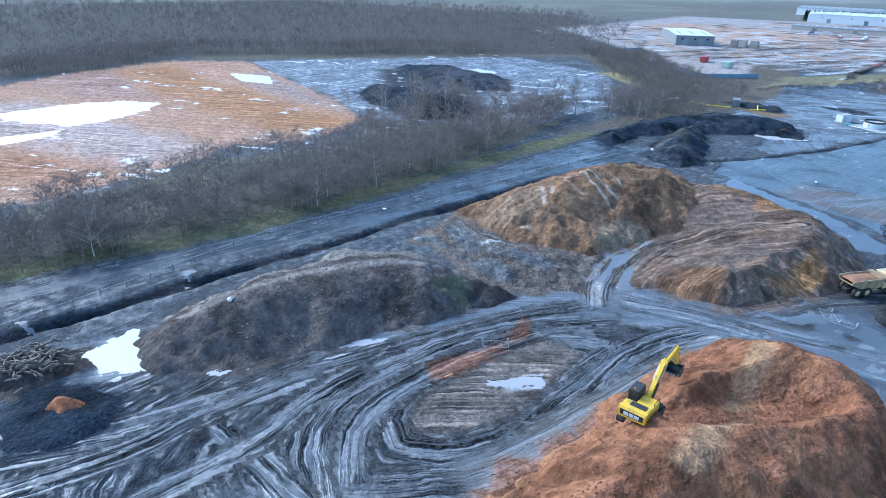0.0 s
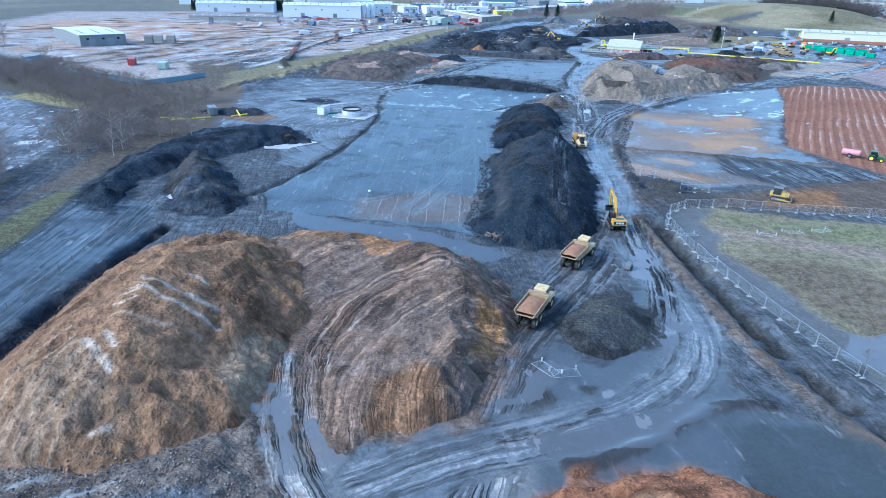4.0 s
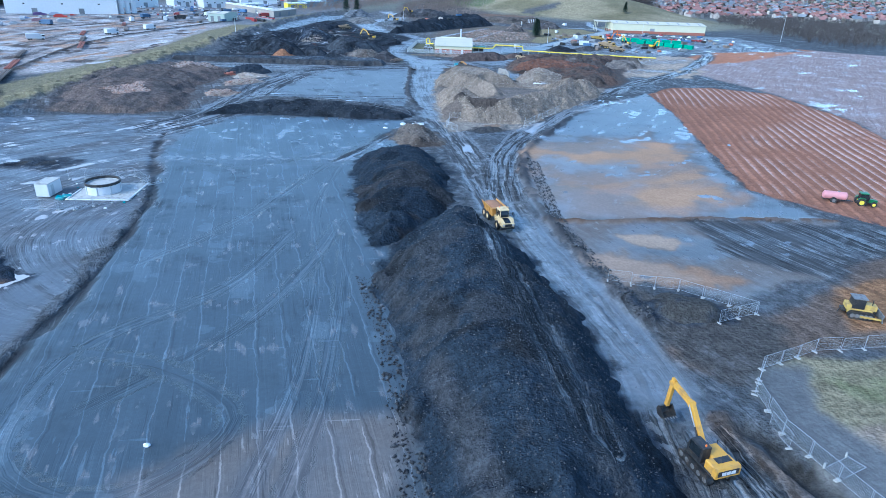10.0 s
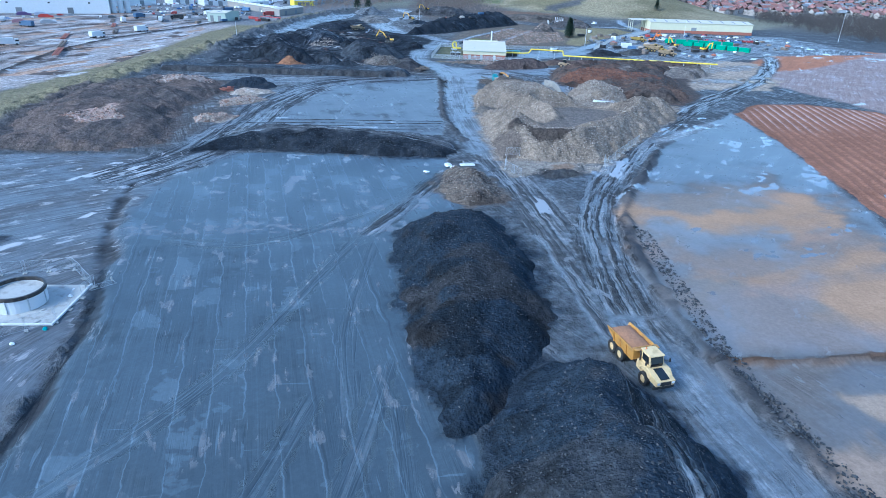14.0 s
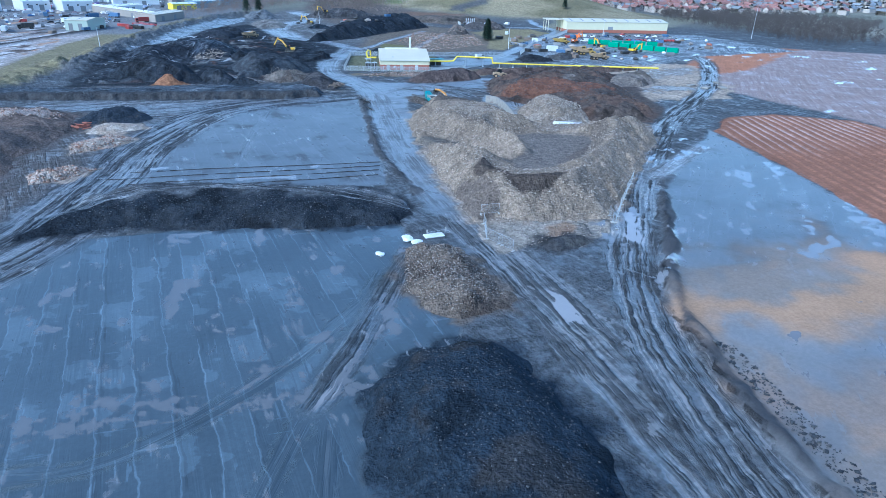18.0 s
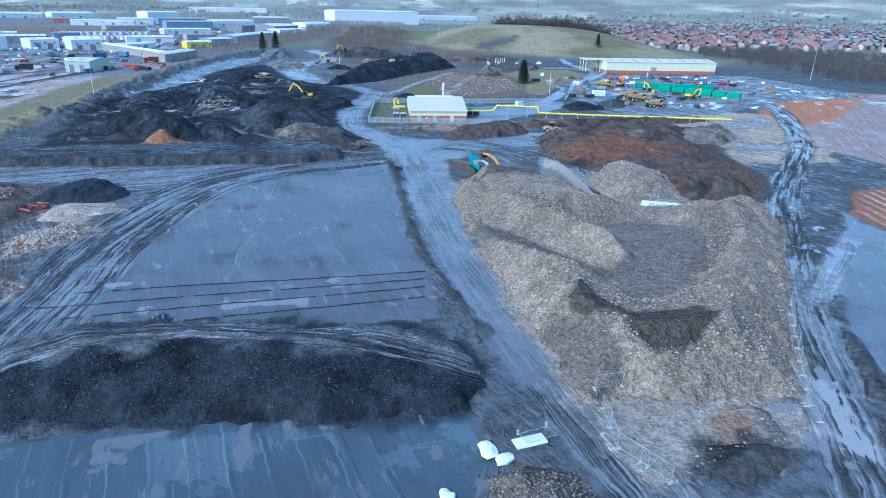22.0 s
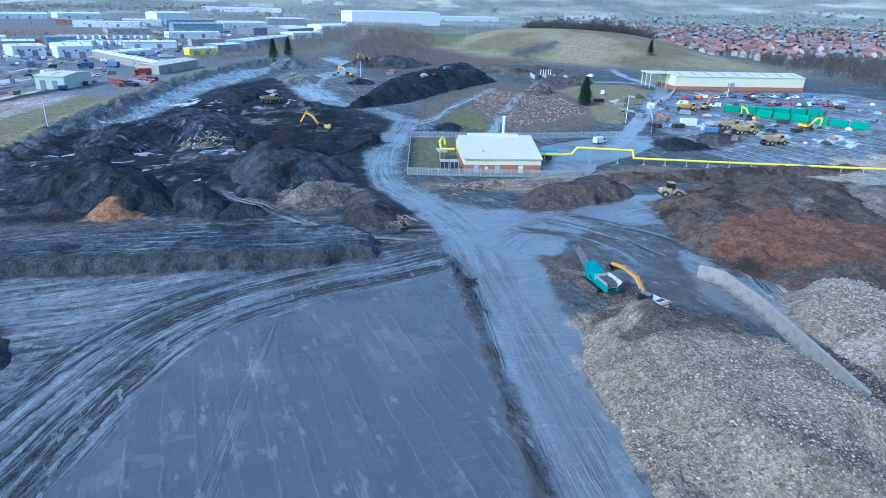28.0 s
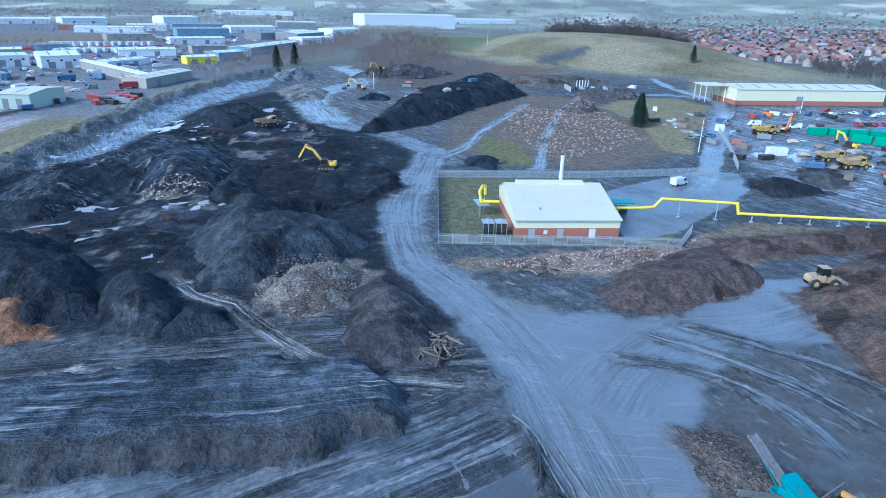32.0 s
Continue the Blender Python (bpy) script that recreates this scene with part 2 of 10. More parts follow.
def plain(name, col, rough=0.6, metal=0.0, var=0.25, scale=1.5, bump=0.1, fine=20.0, dirt=None, per_thing=0.0):
    """A surface of one colour with blotches and grain, and dirt where asked."""
    m, n, l, bsdf = nodes_of(name)
    pos = n.new("ShaderNodeTexCoord").outputs["Object"]
    a, b = noise_node(n, l, pos, scale, 4), noise_node(n, l, pos, fine, 3)
    v = math_node(n, l, "MULTIPLY_ADD", a, 2 * var, 1 - var)
    v = math_node(n, l, "MULTIPLY", v, math_node(n, l, "MULTIPLY_ADD", b, var, 1 - var / 2))
    if per_thing:
        r = n.new("ShaderNodeObjectInfo").outputs["Random"]
        v = math_node(n, l, "MULTIPLY", v, math_node(n, l, "MULTIPLY_ADD", r, per_thing, 1 - per_thing / 2))
    c = mix_col(n, l, 1.0, col, v, "MULTIPLY")
    if dirt:
        c = mix_col(n, l, math_node(n, l, "MULTIPLY", ramp(n, l, a, 0.45, 0.7), 0.75), c, dirt)
    l.new(c, bsdf.inputs["Base Color"])
    l.new(math_node(n, l, "MULTIPLY_ADD", a, 0.3, max(rough - 0.15, 0.02)), bsdf.inputs["Roughness"])
    bsdf.inputs["Metallic"].default_value = metal
    if bump:
        bp = n.new("ShaderNodeBump")
        bp.inputs["Strength"].default_value, bp.inputs["Distance"].default_value = bump, 0.05
        l.new(b, bp.inputs["Height"])
        l.new(bp.outputs[0], bsdf.inputs["Normal"])
    return m


EARTH = earth_material("earth")
RUBBLE = earth_material("rubble", 1.2, 1.0)
SHALE = earth_material("shale", 1.2, 0.55)
MUD = (0.09, 0.07, 0.05)
M = {
    "yellow": plain("machine_yellow", (0.76, 0.46, 0.025), 0.45, 0, 0.15, 0.8, 0.05, dirt=(0.3, 0.2, 0.08)),
    "cream": plain("faded_yellow", (0.68, 0.5, 0.25), 0.5, 0, 0.2, 0.8, 0.05, dirt=(0.4, 0.27, 0.12)),
    "black": plain("black_steel", (0.02, 0.021, 0.023), 0.5, 0, 0.3, 2, 0.1, dirt=MUD),
    "grey": plain("grey_steel", (0.2, 0.2, 0.2), 0.5, 0.3, 0.25, 2, 0.1, dirt=MUD),
    "tyre": plain("tyre_rubber", (0.018, 0.018, 0.018), 0.85, 0, 0.3, 3, 0.3, dirt=(0.07, 0.06, 0.05)),
    "glass": plain("dark_glass", (0.015, 0.02, 0.025), 0.12, 0, 0.1, 1, 0),
    "white": plain("white_paint", (0.6, 0.61, 0.62), 0.5, 0, 0.1, 0.6, 0.05, per_thing=0.1),
    "muddy": plain("muddy_cream_paint", (0.42, 0.3, 0.17), 0.6, 0, 0.3, 0.9, 0.1, dirt=(0.16, 0.11, 0.07)),
    "grubby": plain("grubby_yellow_paint", (0.5, 0.34, 0.08), 0.6, 0, 0.35, 0.9, 0.1, dirt=(0.17, 0.12, 0.07)),
    "ochre": plain("rusty_ochre_paint", (0.5, 0.25, 0.05), 0.55, 0, 0.3, 0.9, 0.05, dirt=(0.25, 0.14, 0.06)),
    "amber": plain("amber_machine_paint", (0.58, 0.31, 0.04), 0.5, 0, 0.25, 0.9, 0.05, dirt=(0.3, 0.18, 0.07)),
    "load": plain("brown_soil_load", (0.29, 0.145, 0.075), 0.95, 0, 0.4, 1.5, 0.8, 6),
    "teal": plain("teal_paint", (0.005, 0.23, 0.25), 0.45, 0, 0.2, 1, 0.05, dirt=(0.09, 0.1, 0.09)),
    "green": plain("tractor_green", (0.02, 0.13, 0.04), 0.4, 0, 0.2, 1, 0.05),
    "pink": plain("faded_red_tank", (0.55, 0.25, 0.25), 0.5, 0, 0.2, 1, 0.05),
    "red": plain("red_paint", (0.33, 0.05, 0.045), 0.5, 0, 0.2, 1, 0.05, per_thing=0.4),
    "orange": plain("orange_paint", (0.7, 0.18, 0.03), 0.45, 0, 0.2, 1, 0.05),
    "blue": plain("blue_paint", (0.06, 0.12, 0.22), 0.5, 0, 0.2, 1, 0.05, per_thing=0.4),
    "netgreen": plain("green_container", (0.005, 0.25, 0.14), 0.5, 0, 0.15, 1, 0.05),
    "concrete": plain("concrete", (0.42, 0.41, 0.38), 0.85, 0, 0.3, 0.7, 0.4, 9, dirt=(0.2, 0.19, 0.17)),
    "oldconcrete": plain("stained_concrete", (0.27, 0.255, 0.23), 0.9, 0, 0.35, 0.6, 0.4, 8, dirt=(0.12, 0.1, 0.085)),
    "galv": plain("galvanised_steel", (0.42, 0.45, 0.47), 0.5, 0.5, 0.2, 2, 0.05),
    "roof": plain("pale_sheet_roof", (0.52, 0.48, 0.38), 0.55, 0, 0.12, 0.25, 0.1, 3),
    "cream_clad": plain("cream_cladding", (0.6, 0.57, 0.4), 0.55, 0, 0.08, 0.4, 0.05, 4),
    "brick": plain("red_brick", (0.32, 0.12, 0.08), 0.85, 0, 0.25, 1.2, 0.3, 12),
    "pipe": plain("yellow_pipe", (0.72, 0.58, 0.05), 0.4, 0, 0.1, 1, 0.03),
    "timber": plain("weathered_timber", (0.18, 0.14, 0.11), 0.85, 0, 0.4, 1.5, 0.4, 10, per_thing=0.5),
    "plastic": plain("white_sheet", (0.68, 0.69, 0.7), 0.45, 0, 0.1, 1, 0.2),
    "stone": plain("broken_stone", (0.36, 0.31, 0.26), 0.9, 0, 0.4, 0.6, 0.5, 5, per_thing=0.6),
    "darkstone": plain("dark_stone", (0.06, 0.058, 0.056), 0.9, 0, 0.4, 0.6, 0.5, 5, per_thing=0.6),
    "cream_wall": plain("pale_render", (0.34, 0.305, 0.27), 0.8, 0, 0.15, 0.3, 0.05, per_thing=0.5),
    "tile": plain("red_roof_tile", (0.25, 0.125, 0.105), 0.85, 0, 0.2, 0.4, 0.2, 3, per_thing=0.7),
    "greyroof": plain("grey_roof", (0.19, 0.2, 0.21), 0.6, 0, 0.15, 0.3, 0.1, 3, per_thing=0.5),
    "blueroof": plain("blue_cladding", (0.15, 0.24, 0.31), 0.5, 0, 0.1, 0.4, 0.05),
    "sage": plain("sage_cladding", (0.36, 0.42, 0.36), 0.55, 0, 0.08, 0.4, 0.05),
    "bark": plain("grey_bark", (0.17, 0.14, 0.12), 0.9, 0, 0.35, 1.5, 0.4, 8, per_thing=0.5),
    "birch": plain("pale_birch_bark", (0.42, 0.38, 0.34), 0.85, 0, 0.4, 2, 0.3, 8),
    "twig": plain("bare_twigs", (0.21, 0.165, 0.14), 0.95, 0, 0.35, 0.06, 0, 1, per_thing=0.5),
    "needle": plain("dark_conifer", (0.02, 0.045, 0.025), 0.9, 0, 0.5, 0.8, 0, 6),
    "thicket": plain("dark_winter_twigs", (0.085, 0.072, 0.066), 0.95, 0, 0.35, 0.06, 0, 1),
    "leafy": plain("scrub", (0.07, 0.075, 0.035), 0.95, 0, 0.5, 0.05, 0, 1),
}

# ---- numbers on a plan ----
def lattice(x, y, size, seed):
    """Smooth random values between 0 and 1 over the plan, with grains of that size."""
    rng = np.random.RandomState(seed)
    tab = rng.rand(257, 257)
    u, v = np.asarray(x) / size + 1000.37, np.asarray(y) / size + 1000.73
    i, j = np.floor(u).astype(int), np.floor(v).astype(int)
    f, g = u - i, v - j
    f, g = f * f * (3 - 2 * f), g * g * (3 - 2 * g)
    i, j = i % 256, j % 256
    return (tab[i, j] * (1 - f) + tab[i + 1, j] * f) * (1 - g) + (tab[i, j + 1] * (1 - f) + tab[i + 1, j + 1] * f) * g


def rough(x, y, size, seed, octaves=4):
    """The same at several sizes together, around 0, within about -0.5 to 0.5."""
    out, amp, tot = 0, 1.0, 0
    for k in range(octaves):
        out, tot = out + amp * (lattice(x, y, size, seed + k) - 0.5), tot + amp
        amp, size = amp * 0.5, size * 0.47
    return out / tot


def inside(x, y, pts):
    """Metres inside (+) or outside (-) a closed outline."""
    p = np.array(pts, float)
    best, odd = np.full(x.shape, 1e9), np.zeros(x.shape, bool)
    for a, b in zip(p, np.roll(p, -1, 0)):
        d = b - a
        t = np.clip(((x - a[0]) * d[0] + (y - a[1]) * d[1]) / (d @ d + 1e-9), 0, 1)
        best = np.minimum(best, (x - a[0] - t * d[0]) ** 2 + (y - a[1] - t * d[1]) ** 2)
        if d[1]:
            odd ^= ((a[1] > y) != (b[1] > y)) & (x < d[0] * (y - a[1]) / d[1] + a[0])
    return np.where(odd, 1, -1) * np.sqrt(best)


def along(x, y, pts):
    """Distance from a line of points, with its side as the sign, and the way along it."""
    p = np.array(pts, float)
    best, side, way, run = np.full(x.shape, 1e9), np.zeros(x.shape), np.zeros(x.shape), 0.0
    for a, b in zip(p[:-1], p[1:]):
        d = b - a
        size = np.hypot(*d)
        t = np.clip(((x - a[0]) * d[0] + (y - a[1]) * d[1]) / (d @ d), 0, 1)
        r = np.hypot(x - a[0] - t * d[0], y - a[1] - t * d[1])
        near = r < best
        best = np.where(near, r, best)
        side = np.where(near, np.sign((x - a[0]) * d[1] - (y - a[1]) * d[0]), side)
        way = np.where(near, run + t * size, way)
        run += size
    return best * np.where(side == 0, 1, side), way


def smooth(v, lo, hi):
    t = np.clip((v - lo) / (hi - lo), 0.0, 1.0)
    return t * t * (3 - 2 * t)


def sheet(name, x, y, z, layers, material, keep=None, parent=None):
    """A mesh over a grid of the plan, with its soil layers."""
    rows, cols = x.shape
    idx = np.arange(rows * cols).reshape(rows, cols)
    quads = np.stack([idx[:-1, :-1], idx[1:, :-1], idx[1:, 1:], idx[:-1, 1:]], -1).reshape(-1, 4)
    if keep is not None:
        ok = keep.ravel()[quads].any(1)
        quads = quads[ok]
        used = np.unique(quads)
        back = np.zeros(rows * cols, int)
        back[used] = np.arange(len(used))
        quads = back[quads]
    else:
        used = idx.ravel()
    co = np.stack([x.ravel(), y.ravel(), z.ravel()], -1)[used]
    me = bpy.data.meshes.new(name)
    me.vertices.add(len(co))
    me.vertices.foreach_set("co", co.astype(np.float32).ravel())
    me.loops.add(quads.size)
    me.loops.foreach_set("vertex_index", quads.astype(np.int32).ravel())
    me.polygons.add(len(quads))
    me.polygons.foreach_set("loop_start", np.arange(0, quads.size, 4, dtype=np.int32))
    me.polygons.foreach_set("use_smooth", np.ones(len(quads), bool))
    me.update(calc_edges=True)
    for key, val in layers.items():
        if val.ndim == 3:
            at = me.attributes.new(key, "FLOAT_COLOR", "POINT")
            rgba = np.ones((len(used), 4), np.float32)
            rgba[:, :3] = val.reshape(-1, 3)[used]
            at.data.foreach_set("color", rgba.ravel())
        else:
            at = me.attributes.new(key, "FLOAT", "POINT")
            at.data.foreach_set("value", val.ravel()[used].astype(np.float32))
    me.materials.append(material)
    # upward faces
    if me.polygons[0].normal.z < 0:
        me.flip_normals()
    ob = new(name, me)
    if parent:
        ob.parent = parent
    return ob


def steps(lo, hi, step, grow, far):
    """Even steps from lo to hi, then growing ones out to far on both sides."""
    mid = np.arange(lo, hi + step / 2, step)
    out, s = [], step
    d = 0.0
    while d < far:
        s *= 1 + grow
        d += s
        out.append(d)
    out = np.array(out)
    return np.concatenate([lo - out[::-1], mid, mid[-1] + out])


# ---- the ground ----
GX, GY = np.meshgrid(steps(-125, 150, 0.68, 0.036, 4700), steps(-80, 480, 0.68, 0.036, 4700), indexing="ij")
GZ = 0.14 * rough(GX, GY, 8.0, 3, 2)
SOIL = np.zeros(GX.shape + (3,))
SOIL[:] = (0.085, 0.09, 0.095)
WET = np.full(GX.shape, 0.45)
PUD = np.full(GX.shape, -9.0)
LAT = GX * 0.94 + GY * 0.34 + 4 * rough(GX, GY, 40, 21)
RUT = np.full(GX.shape, 0.2)
MILK = np.full(GX.shape, 0.25)
FLAT = np.full(GX.shape, 0.1)
LAT2, RUT2 = np.zeros(GX.shape), np.zeros(GX.shape)
WOB = 5.0 * rough(GX, GY, 9.0, 31) + 2.4 * rough(GX, GY, 2.6, 35, 2)
FAR = smooth(np.hypot(GX - 0, GY - 200), 480, 620)


def region(pts, pad=12):
    p = np.array([q[:2] for q in pts], float)
    i = np.nonzero((GX[:, 0] > p[:, 0].min() - pad) & (GX[:, 0] < p[:, 0].max() + pad))[0]
    j = np.nonzero((GY[0] > p[:, 1].min() - pad) & (GY[0] < p[:, 1].max() + pad))[0]
    return np.s_[i[0]:i[-1] + 1, j[0]:j[-1] + 1]


def curve(pts, step=2.5):
    """A smooth line through the points."""
    p = np.array(pts, float)
    if len(p) < 3:
        return p
    q = np.vstack([2 * p[0] - p[1], p, 2 * p[-1] - p[-2]])
    long = np.hypot(*np.diff(p, axis=0).T).sum()
    step, out = max(step, long / 70), []
    for a, b, c, d in zip(q[:-3], q[1:-2], q[2:-1], q[3:]):
        n = max(1, int(np.hypot(*(c - b)) / step))
        t = np.arange(n)[:, None] / n
        out.append(0.5 * (2 * b + (c - a) * t + (2 * a - 5 * b + 4 * c - d) * t ** 2 + (3 * b - a - 3 * c + d) * t ** 3))
    return np.vstack(out + [p[-1:]])


def lay(pts, col=None, wet=None, rut=None, soft=1.5, wob=1.0, full=1.0, lat=None, flat=None):
    """Another soil within an outline, with an uneven edge."""
    s = region(pts)
    soft = soft * 0.55 if soft < 5 else soft
    a = smooth(inside(GX[s], GY[s], pts) + wob * WOB[s], -soft, soft) * full
    if col is not None:
        SOIL[s] = SOIL[s] * (1 - a[..., None]) + np.array(col) * a[..., None]
    for field, val in ((WET, wet), (RUT, rut), (FLAT, flat)):
        if val is not None:
            field[s] = field[s] * (1 - a) + val * a
    if lat is not None:
        LAT[s] = np.where(a > 0.5, lat(GX[s], GY[s]), LAT[s])
        RUT[s] *= smooth(np.abs(a - 0.5), 0.1, 0.4)


def water(pts, milk=0.2):
    s = region(pts)
    small = np.ptp(np.array(pts)[:, 1]) < 30
    d = inside(GX[s], GY[s], pts) + (0.35 if small else 1.6) * WOB[s] + (3.4 if small and milk < 0.3 else 0) * rough(GX[s] * 0.4, GY[s], 3.0, 59)
    PUD[s] = np.maximum(PUD[s], d)
    MILK[s] = np.where(d > -2.5, milk, MILK[s])
    calm = 1 - 0.85 * smooth(d, -0.5, 1.5)
    RUT[s] *= calm
    RUT2[s] *= calm


MADE = []


def track(pts, width, col=None, wet=0.6, rut=1.0, soft=1.2, sunk=0.1, flat=0.2):
    """A way worn by wheels, whose ruts run along it."""
    pts = curve(pts)
    s = region(pts, width + 6)
    d, way = along(GX[s], GY[s], pts)
    long = sum(math.dist(p, q) for p, q in zip(pts[:-1], pts[1:]))
    a = smooth(width / 2 - np.abs(d) + min(0.8, width * 0.06) * WOB[s], -soft, soft) * smooth(way, 0.1, 7) * smooth(long - way, 0.1, 7)
    if col is not None:
        SOIL[s] = SOIL[s] * (1 - a[..., None]) + np.array(col) * a[..., None]
    WET[s] = WET[s] * (1 - a) + wet * a
    RUT[s] *= 1 - 0.8 * a
    RUT2[s] = (RUT2[s] * (1 - a) + rut * a) * smooth(np.abs(a - 0.35), 0.05, 0.3)
    LAT2[s] = np.where(a > 0.35, d + 31.7 * len(MADE), LAT2[s])
    FLAT[s] = FLAT[s] * (1 - a) + flat * a
    MADE.append(1)
    GZ[s] -= sunk * a


def dig(pts, width, deep, col=None, wet=None):
    """A ditch (or, with a negative depth, a bank)."""
    pts = curve(pts)
    s = region(pts, width + 8)
    d, _ = along(GX[s], GY[s], pts)
    a = smooth(width / 2 - np.abs(d) + 0.4 * WOB[s], -width * 0.35, width * 0.45)
    a = a * np.clip(0.9 + 2.2 * rough(GX[s], GY[s], 3.5, 57), 0.25, 1.3)
    GZ[s] -= deep * a
    if col is not None:
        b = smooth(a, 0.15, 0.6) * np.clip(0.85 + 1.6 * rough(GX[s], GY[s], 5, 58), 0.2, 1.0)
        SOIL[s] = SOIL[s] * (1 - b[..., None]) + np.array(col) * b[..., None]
        if wet is not None:
            WET[s] = WET[s] * (1 - b) + wet * b


# far country: fields, woods and towns in broad patches, paled in colour for distance haze
cell = lattice(np.floor(GX / 170 + 0.3 * np.floor(GY / 240)) * 97, np.floor(GY / 240) * 91, 13.0, 77)
wild = smooth(rough(GX, GY * 0.5, 120, 81) + 0.5 * rough(GX, GY, 60, 85), 0.0, 0.06)[..., None] * 0.7
fields = np.stack([0.21 + 0.34 * cell ** 3, 0.225 + 0.29 * cell ** 3, 0.18 + 0.24 * cell ** 3], -1) * (1 - wild) + np.array((0.17, 0.165, 0.155)) * wild
ring = smooth(np.hypot(GX - 100, GY - 300), 1500, 900)[..., None] * 0.6
fields = fields * (1 - ring) + np.array((0.115, 0.10, 0.078)) * ring
SOIL[:] = SOIL * (1 - FAR[..., None]) + fields * FAR[..., None]
GZ += 150 * smooth(np.hypot(GX, GY - 200), 2300, 4700)
WET[:] = WET * (1 - FAR) + 0.05 * FAR
RUT[:] = RUT * (1 - FAR)

lay([(-230, -200), (-272, -66), (-322, -26), (-268, 150), (-240, 236), (-300, 260), (-360, 330), (-560, 420), (-900, 200), (-800, -300), (-400, -300)], (0.075, 0.066, 0.058), 0.05, 0.0, 10)
SILT, ROADC = (0.33, 0.21, 0.13), (0.15, 0.155, 0.16)
# ground of the whole site
lay([(-60, -110), (-60, 480), (110, 640), (260, 560), (180, 300), (60, 90), (60, -110)], (0.08, 0.085, 0.09), 0.5, 0.22, 6)
# wheel-scored mud round the near heaps
lay([(-25, -80), (-14, -20), (0, 10), (12, 18), (14, -10), (22, -40), (40, -90)], (0.082, 0.085, 0.088), 0.5, 1.0, 3,
    lat=lambda x, y: np.hypot((x - 4) * 1.0, (y + 18) * 0.45) + 1.2 * rough(x, y, 12, 41))
lay([(2, -34), (8, -30), (10, -20), (4, -6), (-4, -8), (-5, -16), (-2, -28)], (0.15, 0.125, 0.108), 0.3, 0.8, 2, lat=lambda x, y: x * 0.9 - y * 0.4)
lay([(0, 12), (6, 42), (24, 60), (30, 50), (34, 28), (44, 30), (36, 17), (20, 18), (10, 8)], (0.10, 0.105, 0.108), 0.9, 0.1, 3, flat=0.66)
lay([(6.3, 30.7), (8.1, 32.9), (10.9, 28.5), (11.5, 24.9), (9.1, 21.5), (6.7, 23.0)], (0.045, 0.045, 0.045), 0.4, 0.2, 1.0)
lay([(11.7, 31), (16.0, 31.4), (16.7, 28.0), (14.2, 29)], (0.045, 0.045, 0.045), 0.4, 0.2, 0.8)
lay([(26, 8), (30, 20), (44, 30), (70, 20), (80, -30), (40, -30)], (0.055, 0.062, 0.066), 0.5, 0.2, 2, flat=0.4)
lay([(-30, -84), (-24, -66), (-14, -58), (-6, -58), (2, -66), (4, -84)], (0.05, 0.055, 0.062), 0.4, 0.9, 3, 2)
# the smooth dark pad and its northern half
PAD = [(-55, 86), (-53.4, 109), (-52.2, 128), (-54.1, 161), (-63.4, 201), (-62, 240), (-1.9, 240), (0.4, 203), (-10, 182), (-8, 124), (-7, 80), (-6, 74), (-26, 76), (-50, 76)]
lay(PAD, (0.072, 0.09, 0.102), 0.82, 0.1, 1.0, 0.4, lat=lambda x, y: x * 0.985 + y * 0.17, flat=1.0)
lay([(-51.5, 261), (-52, 284), (-47, 316), (-35, 340), (7.8, 352), (4.8, 307), (0.4, 257)], (0.103, 0.106, 0.112), 0.78, 0.08, 1.0, 0.4, lat=lambda x, y: x * 0.985 + y * 0.17, flat=0.87)
s = region(PAD, 2)
WET[s] += np.where(inside(GX[s], GY[s], PAD) > 0, 0.05 * smooth(GY[s], 185, 215) - 0.06 * smooth(190 - GY[s], 0, 40), 0)
lay([(-30, 76), (-10, 78), (-9, 95), (-20, 97), (-34, 88)], (0.15, 0.135, 0.125), 0.55, 0.1, 4)
lay([(-120, 130), (-64, 128), (-54, 150), (-62, 200), (-60, 236), (-110, 240), (-130, 190)], (0.12, 0.125, 0.132), 0.65, 0.3, 2, flat=0.6, lat=lambda x, y: np.hypot(x + 40, y - 150) + 2 * rough(x, y, 14, 43, 2))
lay([(-66, 118), (-62, 108), (-55.5, 104), (-54.6, 128), (-55.2, 152), (-66, 152), (-72, 134)], (0.12, 0.125, 0.132), 0.65, 0.3, 1.6, flat=0.6, lat=lambda x, y: np.hypot(x + 40, y - 150) + 2 * rough(x, y, 14, 43, 2))
lay([(-90, 150), (-84, 158), (-110, 160), (-115, 150)], (0.2, 0.13, 0.08), 0.3, 0.4, 2)
for line in ([(-24, 80), (-20, 104), (-20, 130), (-22, 160), (-18, 190)], [(-21, 78), (-17, 100), (-16, 128), (-17, 150)], [(-44, 96), (-30, 112), (-22, 130), (-16, 156)], [(-48, 110), (-36, 106), (-26, 96), (-34, 86), (-46, 92), (-46, 110), (-32, 126), (-24, 150)],
             [(-50, 130), (-36, 150), (-26, 176), (-14, 204), (-6, 222)], [(-56, 190), (-40, 186), (-24, 196), (-8, 214)], [(-30, 262), (-28, 290), (-24, 320), (-20, 344)]):
    track(line, 2.6, None, 0.85, 0.32, 0.6, 0.0, 0.9)
